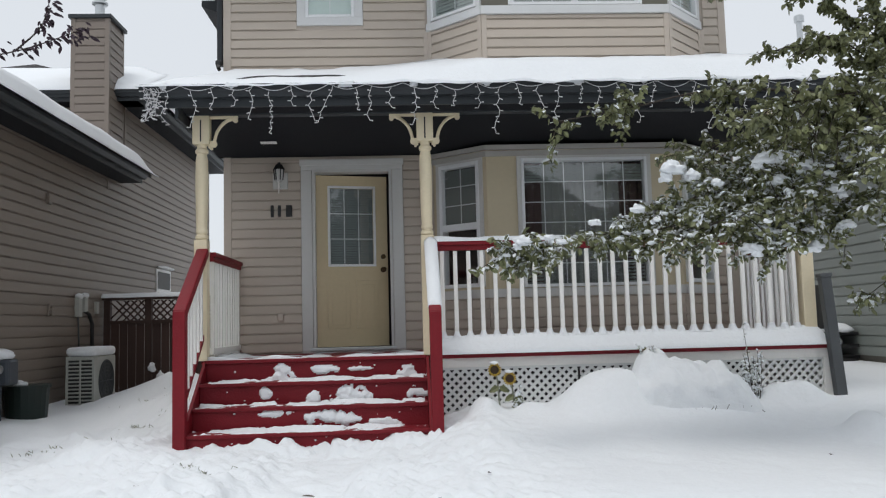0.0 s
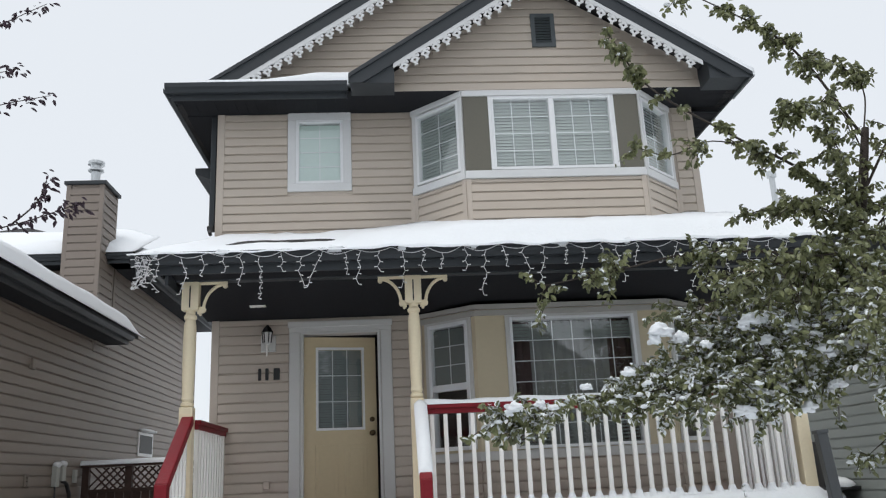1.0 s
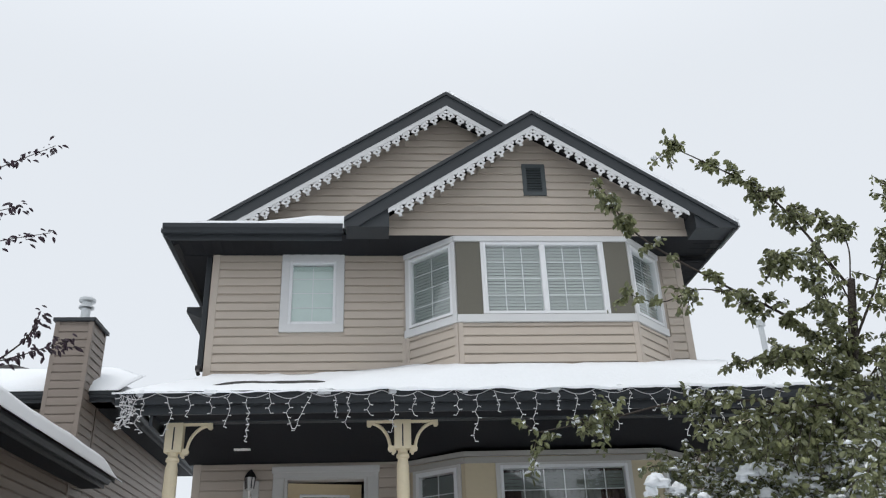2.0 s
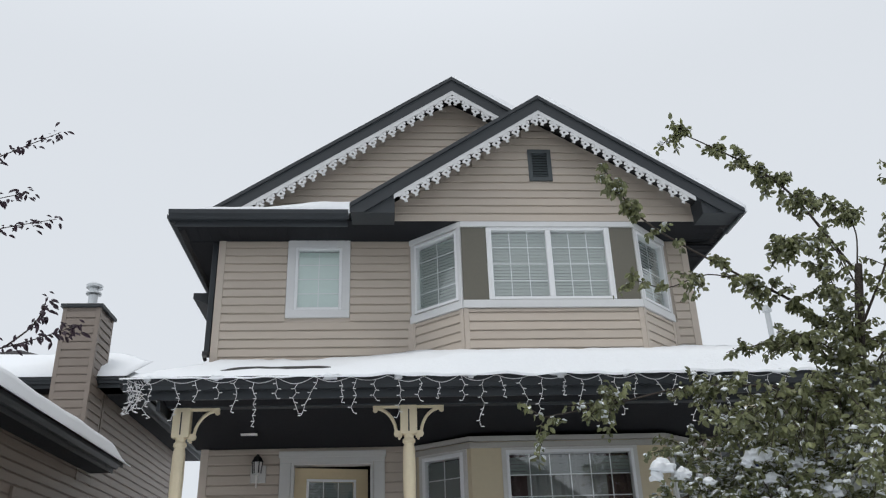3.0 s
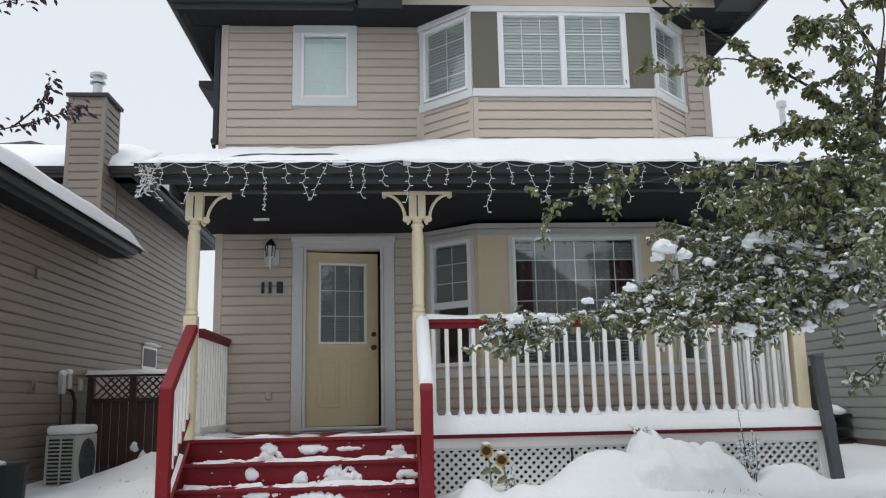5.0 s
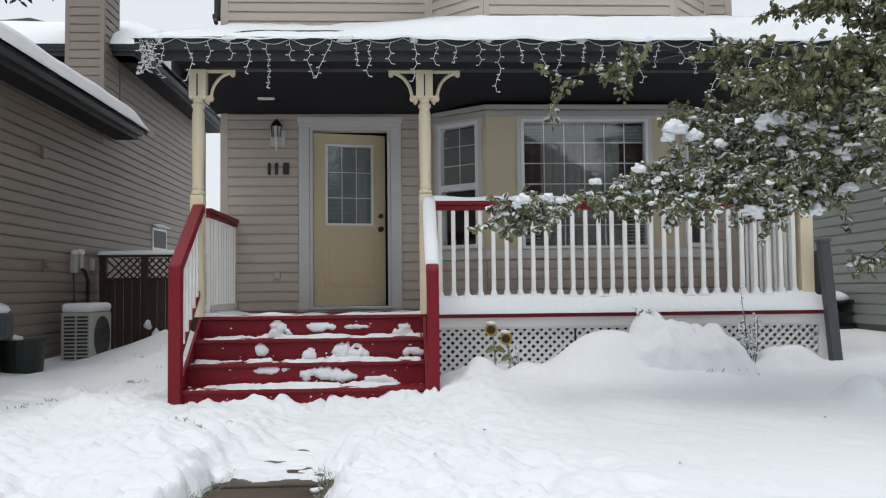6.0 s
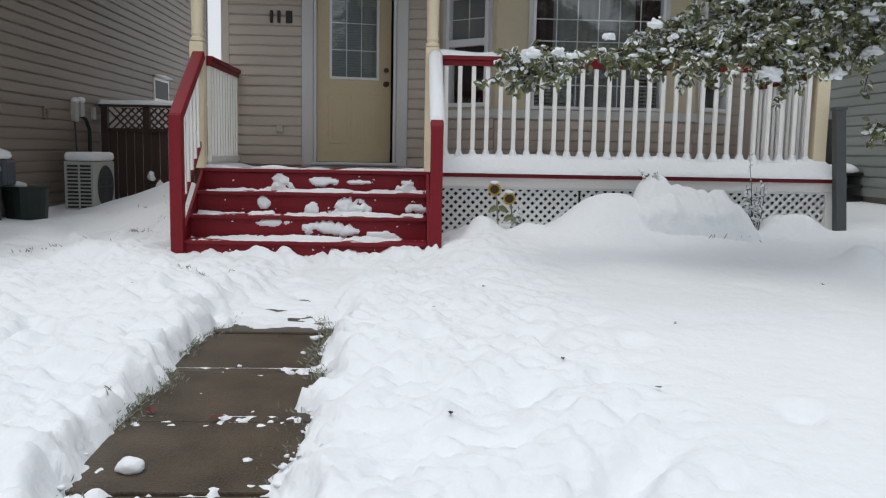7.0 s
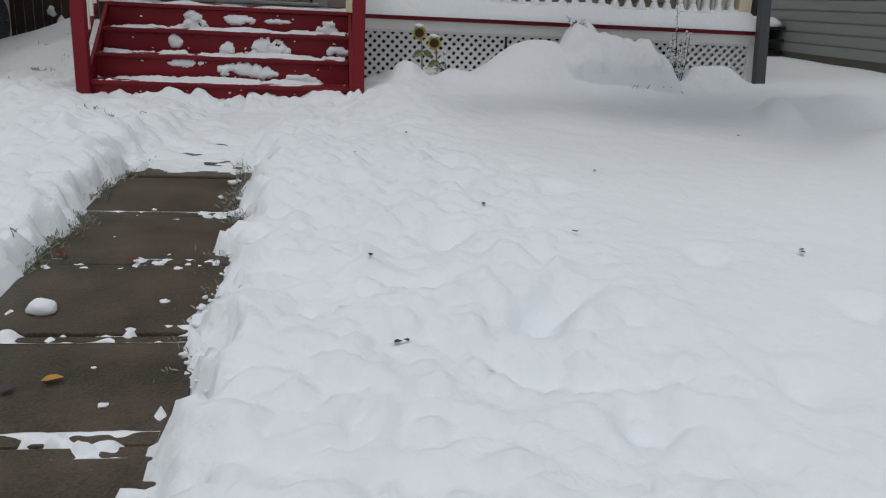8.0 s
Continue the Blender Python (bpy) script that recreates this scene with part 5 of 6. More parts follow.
wn_ = part("window", Solid().box(NX, NX + 0.04, 7.36, 8.40, 1.92, 2.40, 0.01), VINYL, nb, "small white side window with snowy head")
part("pane", Solid().box(NX + 0.035, NX + 0.046, 7.44, 8.32, 1.98, 2.34), AC_DARK, wn_, "dark window pane")
part("head_snow", Solid().blob((NX + 0.06, 7.94, 2.44), (0.06, 0.62, 0.04), 3, 0.2), SNOW, wn_, "snow on the window head", smooth=True)

nb2 = holder("neighbour_house", "grey green sided neighbouring house beside a side stoop", "house", (9, 5, 0))
RX = 7.25
r_wall = part("wall", Solid().box(RX + 0.001, 13, -1.5, 13, 0.42, 4.4), SIDING_G, nb2, "grey green lap sided wall")
for k in range(24):
    part("siding_board", board_mesh(Solid(), 0.0, 14.5, 0.42 + k * 0.165, 0.165).moved(face_frame((RX, 13), (RX, -1.5))), SIDING_G, r_wall)
part("footing", Solid().box(RX + 0.02, 13, -1.5, 13, -0.2, 0.42), BROWN_FOOT, nb2, "dark concrete footing")
part("roof", Solid().slab([(6.8, 13.3, 4.35), (6.8, -1.9, 4.35), (9.6, -1.9, 5.2), (9.6, 13.3, 5.2)], 0.12).slab([(9.6, 13.3, 5.2), (9.6, -1.9, 5.2), (13, -1.9, 4.1), (13, 13.3, 4.1)], 0.12), SHINGLE, nb2, "snowy roof")
part("fascia", Solid().box(6.78, 6.80, -1.9, 13.3, 4.18, 4.38).box(6.8, RX, -1.9, 13.3, 4.18, 4.2), DARK, nb2)
part("roof_vent_pipe", Solid().lathe([(0.06, 4.6), (0.06, 7.0), (0.10, 7.02), (0.10, 7.14), (0.06, 7.17)], 7.93, 6.0, 14), METAL, nb2, "tall pale metal flue")
snow_sheet("roof_snow", lambda u, v: ((u, v, 4.35 + 0.304 * (u - 6.8)), 0.12 + 0.03 * n3(u, v, 1.1)), spread(6.76, 9.6, 16), spread(-1.9, 13.3, 30), label="snow on the far neighbouring roof")
stoop = holder("side_stoop", "dark side stoop steps heaped with snow", "steps", (6.75, 3.9, 0.2))
for k, (x, z) in enumerate(((6.62, 0.42), (6.78, 0.60), (6.95, 0.80))):
    part("tread", Solid().box(x - 0.20, RX - 0.02, 3.35, 4.6, z - 0.05, z, 0.006), BLACK, stoop, "dark tread")
    part("snow_cap", Solid().blob((x + 0.06, 3.95, z + 0.03), (0.34 - k * 0.06, 0.70, 0.15), k + 2, 0.25, flat=0.75), SNOW, stoop, "snow on the tread", smooth=True)
for y in (3.38, 4.56):
    part("support", Solid().box(6.5, 7.2, y - 0.03, y + 0.03, 0.10, 0.40), BLACK, stoop)

# ---- side yard ----
fence = holder("gate_fence", "dark brown board fence with lattice top and snow cap", "fence", (-4.2, 4.4, 0))
FY = 4.4
for x in (-5.25, -4.56, -3.70, -2.85):
    part("post", Solid().box(x - 0.055, x + 0.055, FY - 0.06, FY + 0.05, -0.1, 1.65, 0.008), FENCE, fence, "square fence post")
part("cap_rail", Solid().box(-5.32, -2.40, FY - 0.09, FY + 0.08, 1.65, 1.69, 0.006), FENCE, fence, "flat cap rail")
part("mid_rail", Solid().box(-5.2, -2.40, FY - 0.045, FY + 0.03, 1.24, 1.30, 0.005), FENCE, fence, "middle rail")
for k in range(20):
    x = -5.19 + k * 0.14
    part("board", Solid().box(x, x + 0.132, FY - 0.012, FY + 0.012, -0.05, 1.24, 0.004), FENCE, fence)
fs_a = mesh_of("lattice_strip", Solid().prism([(0, 0), (0.035, 0), (0.385, 0.34), (0.34, 0.34)], 0.0, 0.008), FENCE)
fs_b = mesh_of("lattice_strip", Solid().prism([(0, 0.34), (0.34, 0), (0.385, 0), (0.035, 0.34)], 0.009, 0.017), FENCE)
for k in range(20):
    for me in (fs_a, fs_b):
        ob = new("lattice_strip", me)
        ob.parent, ob.location = fence, (-5.25 + k * 0.125 + 4.2, -0.01, 1.30)
snow_sheet("fence_snow", lambda u, v: ((u, FY + v, 1.69), (0.075 + 0.03 * n3(u, v, 1.5)) * (1 - (v / 0.115) ** 2) + 0.003), spread(-5.34, -2.4, 40), spread(-0.11, 0.10, 7), label="snow cap on the fence")
s = Solid().box(-0.34, 0.34, -0.02, 0.02, -0.05, 0.05, 0.005).moved(pose(-4.20, 3.9, 0.30, 0, 52, 0))
thing("leaning_board", s, FENCE, "loose weathered board leaning at the fence", "board")
thing("board_snow", Solid().blob((-4.35, 3.87, 0.52), (0.06, 0.05, 0.07), 9, 0.5).blob((-4.22, 3.86, 0.36), (0.05, 0.04, 0.09), 4, 0.6).blob((-4.08, 3.85, 0.26), (0.12, 0.08, 0.10), 6, 0.5), SNOW, "snow clinging to the leaning board", "snow", "stuff", smooth=True)

ac = holder("air_conditioner", "pale grey outdoor air conditioner capped with snow", "air conditioner", (-4.85, 2.6, 0.05))
AX0, AX1, AY0, AY1, AZ0, AZ1 = -5.06, -4.66, 2.2, 3.08, 0.02, 0.77
case = part("case", clear_cells(Solid(), AX0, AX1, AZ0, AZ1, [(AX0 + 0.03 + c * 0.18, AX0 + 0.19 + c * 0.18, AZ0 + 0.06, AZ1 - 0.05) for c in (0, 1)], AY0, AY0 + 0.02)
            .box(AX0, AX1, AY0 + 0.06, AY1, AZ0, AZ1, 0.02).box(AX0, AX0 + 0.02, AY0 + 0.02, AY0 + 0.07, AZ0, AZ1).box(AX1 - 0.02, AX1, AY0 + 0.02, AY0 + 0.07, AZ0, AZ1), AC_CASE, ac, "enamelled casing")
part("louvre_void", Solid().box(AX0 + 0.02, AX1 - 0.02, AY0 + 0.045, AY0 + 0.058, AZ0 + 0.04, AZ1 - 0.03), AC_DARK, ac)
for c in (0, 1):
    for k in range(12):
        z = AZ0 + 0.065 + k * 0.053
        part("louvre", Solid().box(AX0 + 0.03 + c * 0.18, AX0 + 0.19 + c * 0.18, AY0 + 0.004, AY0 + 0.03, z, z + 0.022, 0.004), AC_CASE, ac)
s = Solid()
fan_c = (AX1 + 0.012, 2.68, 0.40)
for j in range(1, 7):
    r = 0.05 * j
    s.tube([(fan_c[0], fan_c[1] + r * math.cos(a), fan_c[2] + r * math.sin(a)) for a in [2 * math.pi * k / 24 for k in range(25)]], 0.006, 4)
for k in range(8):
    a = k * math.pi / 4
    s.tube([fan_c, (fan_c[0], fan_c[1] + 0.31 * math.cos(a), fan_c[2] + 0.31 * math.sin(a))], 0.006, 4)
part("fan_guard", s, GREY_POLE, ac, "round wire fan guard")
part("fan_recess", Solid().tube([(AX1 - 0.01, fan_c[1], fan_c[2]), (AX1 + 0.004, fan_c[1], fan_c[2])], 0.31, 28), AC_DARK, ac, "dark fan recess")
thing("air_conditioner_snow", Solid().box(AX0 - 0.012, AX1 + 0.012, AY0 - 0.012, AY1 + 0.01, AZ1 + 0.001, AZ1 + 0.135, 0.055), SNOW, "smooth snow cap on the air conditioner", "snow", "stuff", smooth=True)

bin_ = holder("garbage_bin", "dark green plastic bin half sunk in snow", "bin", (-5.04, 0.95, 0))
part("tub", Solid().tube([(-5.04, 0.95, -0.1), (-5.04, 0.95, 0.44)], [0.235, 0.27], 20), BIN, bin_, smooth=False)
part("rim", Solid().tube([(-5.04, 0.95, 0.43), (-5.04, 0.95, 0.47)], [0.29, 0.29], 20), BIN, bin_)
part("snow_lump", Solid().blob((-5.06, 0.82, 0.48), (0.09, 0.08, 0.05), 2, 0.3), SNOW, bin_, "small snow lump", smooth=True)
gas = holder("gas_meter", "blue grey gas meter on its pipe, capped with snow", "meter", (-5.15, 0.42, 0))
part("meter_body", Solid().box(-5.26, -4.96, 0.28, 0.56, 0.50, 0.82, 0.04), METER, gas)
part("pipe", Solid().tube([(-5.14, 0.42, -0.1), (-5.14, 0.42, 0.5)], 0.035, 10), METER, gas, "grey riser pipe")
part("outlet_pipe", Solid().tube([(-5.2, 0.42, 0.8), (-5.2, 0.42, 0.98), (-5.33, 0.42, 0.98)], 0.03, 8), METER, gas)
part("dial", Solid().tube([(-5.08, 0.28, 0.70), (-5.08, 0.26, 0.70)], 0.06, 14), METAL, gas)
part("snow_cap", Solid().blob((-5.12, 0.40, 0.86), (0.15, 0.15, 0.09), 8, 0.25, flat=0.5), SNOW, gas, "snow cap", smooth=True)
hydrant = holder("pipe_outlets", "grey conduit and line set fixed to the siding", "pipes", (NX, 3.3, 1.4))
part("cover_box", Solid().box(NX + 0.01, NX + 0.09, 3.18, 3.32, 1.36, 1.66, 0.012).box(NX + 0.01, NX + 0.09, 3.42, 3.56, 1.44, 1.68, 0.012), AC_CASE, hydrant, "pale line cover")
part("line", Solid().tube([(NX + 0.06, 3.5, 1.45), (NX + 0.08, 3.62, 1.40), (NX + 0.10, 3.70, 1.25), (NX + 0.10, 3.70, 0.75)], 0.03, 8), BLACK, hydrant, "black insulated line")
part("line", Solid().tube([(NX + 0.05, 3.25, 1.36), (NX + 0.06, 3.28, 0.75)], 0.014, 6), GREY_POLE, hydrant, "thin grey conduit")
for y, z in ((3.25, 1.68), (3.49, 1.70)):
    part("snow_cap", Solid().blob((NX + 0.06, y, z), (0.06, 0.08, 0.05), y, 0.2), SNOW, hydrant, "snow on the cover", smooth=True)
vent_hood = thing("dryer_vent", Solid().box(NX + 0.01, NX + 0.05, 2.20, 2.36, 1.36, 1.54, 0.01).box(NX + 0.05, NX + 0.075, 2.22, 2.34, 1.38, 1.40).box(NX + 0.05, NX + 0.075, 2.22, 2.34, 1.43, 1.45).box(NX + 0.05, NX + 0.075, 2.22, 2.34, 1.48, 1.50), SIDING_N, "taupe louvred wall vent on the siding", "vent")
thing("wall_box", Solid().box(NX + 0.01, NX + 0.06, 4.0, 4.12, 1.42, 1.62, 0.01), AC_CASE, "small pale box on the siding", "box")
thing("wall_box", Solid().box(NX + 0.01, NX + 0.06, 2.1, 2.22, 2.98, 3.14, 0.01), SIDING_N, "small taupe box under the eave", "box")

pole = thing("downspout_pole", Solid().box(-0.055, 0.055, -0.045, 0.045, 0, 1.36, 0.01).box(-0.065, 0.065, -0.055, 0.055, 1.33, 1.37, 0.01).moved(pose(4.205, -1.66, 0.16, 0, -4.5, 0)), GREY_POLE,
             "slate grey square pole leaning by the deck corner", "pole")
thing("hose_reel", Solid().box(4.22, 4.27, -1.35, -1.2, 0.95, 1.42, 0.01).tube([(4.25, -1.3, 1.35), (4.25, -1.5, 1.38)], 0.02, 8), BLACK, "dark bracket behind the grey pole", "bracket")
thing("hanging_banner", Solid().box(3.60, 3.70, -1.46, -1.44, 2.02, 2.75, 0.004).tube([(3.58, -1.45, 2.76), (3.72, -1.45, 2.76)], 0.008, 6).tube([(3.65, -1.45, 2.76), (3.65, -1.45, 3.297)], 0.004, 5), NAVY, "narrow navy cloth hanging from the porch beam", "banner")

# ---- plants in front of the skirting ----
shrub = holder("snowy_shrub", "low shrub buried under heavy snow before the skirting", "shrub", (2.3, -2.1, 0.2))
def shrub_hull(n=96, m=44):
    """A lumpy quilt of snow heaped over a low shrub, peaked at one end and undercut along its front."""
    vs, fs = [], []
    for j in range(m + 1):
        b = 2 * j / m - 1
        for i in range(n + 1):
            a = 2 * i / n - 1
            x = 2.44 + 0.76 * a
            crest = 0.30 + 0.50 * math.exp(-((x - 2.08) / 0.24) ** 2) + 0.42 * math.exp(-(abs(x - 2.64) / 0.42) ** 4) - 0.05 * math.exp(-((x - 2.40) / 0.08) ** 2)
            y = -2.08 + 0.42 * b + 0.03 * n3(x, b, 5, 2)
            dome = max(0.0, 1 - abs(b) ** 2.4) ** 0.75 * max(0.0, 1 - abs(a) ** 4) ** 0.7
            puff = 0.20 * abs(n3(x, y, 3.4, 4)) + 0.045 * abs(n3(x, y, 7.0, 8)) + 0.012 * n3(x, y, 15, 3) - 0.04
            z = 0.16 + (crest - 0.20 + puff) * dome
            y -= 0.045 * math.exp(-((z - 0.46) / 0.12) ** 2) * (b < -0.3) * (1 + 2 * n3(x, z, 6, 5))
            vs.append((x, y, z))
    w = n + 1
    for j in range(m):
        fs += [(j * w + i, j * w + i + 1, (j + 1) * w + i + 1, (j + 1) * w + i) for i in range(n)]
    return Solid().add(vs, fs)


s = shrub_hull()
part("snow_load", s, SNOW, shrub, "rounded snow load", smooth=True)
rnd = random.Random(3)
s = Solid()
for k in range(26):
    a = rnd.uniform(0, 2 * math.pi)
    c = (2.55 + rnd.gauss(0.0, 0.16), -2.47 + rnd.uniform(-0.02, 0.05), 0.22)
    s.tube([c, (c[0] + 0.06 * math.cos(a), c[1] - 0.03, c[2] + rnd.uniform(0.03, 0.10))], [0.004, 0.002], 4)
tagged(part("twigs", s, BARK, shrub, "dark twigs under the snow"), kind="stuff")


def leaf_quad(s, p, d, up, size, width=0.5, fold=0.12):
    """One pointed leaf with a folded midrib."""
    d, up = d.normalized(), up.normalized()
    w = d.cross(up)
    if w.length < 1e-3:
        w = d.orthogonal()
    w = w.normalized() * size * width * 0.5
    n = w.cross(d).normalized() * size * fold
    a, c = p + d * size * 0.30, p + d * size * 0.68
    s.add([p, a + w * 0.92 + n, c + w * 0.80 + n, p + d * size, c - w * 0.80 + n, a - w * 0.92 + n, a - n * 0.3, c - n * 0.3],
          [(0, 6, 1), (6, 7, 2, 1), (7, 3, 2), (0, 5, 6), (5, 4, 7, 6), (4, 3, 7)])


def weed(name, label, at, height, n, snowy):
    h = holder(name, label, "plant", at)
    st, lf, sn = Solid(), Solid(), Solid()
    r = random.Random(int(at[0] * 100))
    for k in range(n):
        a = r.uniform(0, 2 * math.pi)
        top = Vector((at[0] + 0.10 * math.cos(a) * r.random(), at[1] + 0.08 * math.sin(a), at[2] + height * r.uniform(0.5, 1.0)))
        base = Vector((at[0] + 0.03 * math.cos(a), at[1] + 0.03 * math.sin(a), at[2] - 0.05))
        st.tube([base, (base + top) / 2 + Vector((0.015, 0, 0)), top], [0.005, 0.004, 0.002], 4)
        for j in range(20):
            p = base.lerp(top, r.uniform(0.25, 1.0))
            d = Vector((r.uniform(-1, 1), r.uniform(-1, 1), r.uniform(-0.2, 0.6)))
            leaf_quad(lf, p, d, Vector((0, 0, 1)), r.uniform(0.022, 0.045))
            if r.random() < snowy:
                sn.blob(p + d * 0.02 + Vector((0, 0, 0.008)), (r.uniform(0.007, 0.017),) * 3, j + k, 0.4, 4, 6)
    part("stems", st, BARK, h)
    part("leaves", lf, LEAF, h, "frosted small leaves")
    tagged(part("frost", sn, SNOW, h, "snow on the leaves", smooth=True), kind="stuff")
    return h


weed("garden_stalk", "tall frosted garden stalk with snowy leaves", (3.15, -2.05, 0.30), 0.82, 4, 0.95)
weed("garden_weed", "low frosted plant poking through snow", (3.13, -2.0, 0.30), 0.46, 9, 0.9)
weed("garden_weed", "low frosted plant beside the sunflowers", (0.86, -2.0, 0.28), 0.20, 7, 0.7)
weed("garden_weed", "withered plant tips poking through snow", (2.12, -2.02, 0.74), 0.14, 4, 0.5)


def sunflower(x, y, z, tilt):
    h = holder("sunflower", "drooping yellow sunflower with brown centre", "flower", (x, y, 0.25), group="sunflowers")
    part("stem", Solid().tube([(x + 0.05, y + 0.03, 0.2), (x + 0.03, y + 0.05, z - 0.1), (x, y + 0.03, z + 0.01), (x, y, z)], [0.009, 0.008, 0.007, 0.006], 6), GRASS, h, "green stem")
    part("seed_head", Solid().tube([(x, y + 0.012, z), (x, y - 0.006, z - 0.003), (x, y - 0.014, z - 0.004)], [0.040, 0.042, 0.026], 14), SEED, h, "brown seed disc")
    s = Solid()
    for k in range(17):
        a = 2 * math.pi * k / 17 + tilt
        d = Vector((math.cos(a), -0.25, math.sin(a)))
        leaf_quad(s, Vector((x + 0.032 * math.cos(a), y, z + 0.032 * math.sin(a))), d, Vector((0, -1, 0)), 0.038, 0.55)
    part("petals", s, PETAL, h, "short yellow petals")
    s = Solid()
    for sx in (-1, 1):
        leaf_quad(s, Vector((x + 0.04, y + 0.03, z - 0.16)), Vector((sx, -0.2, -0.6)), Vector((0, -1, 0.3)), 0.11, 0.6)
    part("leaves", s, LEAF, h)
    part("snow_cap", Solid().blob((x, y + 0.01, z + 0.062), (0.045, 0.03, 0.018), 2, 0.3, 6, 8), SNOW, h, "little snow cap", smooth=True)


sunflower(0.64, -2.02, 0.66, 0.0)
sunflower(0.78, -2.03, 0.575, 0.3)


# ---- trees ----
def curve_pts(ctrl, steps=6):
    """A smooth line through a few control points."""
    c = [Vector(p) for p in ctrl]
    c = [c[0] * 2 - c[1]] + c + [c[-1] * 2 - c[-2]]
    out = []
    for i in range(1, len(c) - 2):
        for k in range(steps):
            t = k / steps
            a, b, d, e = c[i - 1], c[i], c[i + 1], c[i + 2]
            out.append(0.5 * ((2 * b) + (d - a) * t + (2 * a - 5 * b + 4 * d - e) * t * t + (3 * b - a - 3 * d + e) * t ** 3))
    return out + [c[-2]]


def grow(wood, leaves, snow, ctrl, r0, r1, rng, twigs, leaf, spread_, droop, snowy, leafy=1.0):
    """One limb with side twigs, leaves along them and snow lodged on top."""
    pts = curve_pts(ctrl)
    n = len(pts)
    wood.tube(pts, [0.62 * r0 + (r1 - 0.62 * r0) * i / (n - 1) for i in range(n)], 7)
    nodes = [1.0] + [rng.uniform(0.12, 0.97) for k in range(max(7, twigs // 4))]
    for k in range(twigs):
        i = min(1.0, max(0.08, rng.choice(nodes) + rng.gauss(0, 0.022))) * (n - 1)
        p = pts[int(i)].lerp(pts[min(n - 1, int(i) + 1)], i - int(i))
        along = (pts[min(n - 1, int(i) + 1)] - pts[max(0, int(i) - 1)]).normalized()
        d = (along * 0.7 + Vector((rng.gauss(0, 1), rng.gauss(0, 1), rng.gauss(0.0, 0.9))) * 0.75).normalized()
        length = spread_ * rng.uniform(0.4, 1.2)
        q1 = p + d * length * 0.5 + Vector((0, 0, -droop * 0.3 * length))
        q2 = p + d * length + Vector((0, 0, -droop * length))
        wood.tube([p, q1, q2], [max(0.004, r1 * 0.8), 0.0045, 0.002], 4, cap=False)
        for j in range(int(rng.uniform(9, 17) * leafy)):
            t = rng.uniform(0.15, 1.0)
            b = p.lerp(q1, t * 2) if t < 0.5 else q1.lerp(q2, t * 2 - 1)
            b = b + Vector((rng.gauss(0, 0.015), rng.gauss(0, 0.015), rng.gauss(0, 0.012)))
            ld = Vector((rng.gauss(0, 0.75), rng.gauss(0, 0.75), rng.gauss(-0.75, 0.6)))
            size = leaf * rng.uniform(0.65, 1.2)
            leaf_quad(leaves, b, ld, Vector((rng.gauss(0, 0.9), rng.gauss(0, 0.9), 0.6)), size, 0.62)
            if rng.random() < snowy * 1.25:
                e = b + Vector((0, 0, 0.008))
                if rng.random() < 0.86:
                    flat = Vector((ld.x, ld.y, ld.z * 0.7))
                    leaf_quad(snow, e, flat, Vector((0, 0, 1)), size * rng.uniform(0.7, 1.1), 0.66, 0.16)
                    leaf_quad(snow, e + Vector((0, 0, -0.006)), flat, Vector((0, 0, -1)), size * 0.5, 0.6, 0.02)
                else:
                    rr = rng.uniform(0.008, 0.020)
                    snow.blob(e + ld.normalized() * size * 0.4, (rr * 1.7, rr * 1.2, rr * 0.8), rng.random() * 90, 0.8, 5, 7)
    return pts


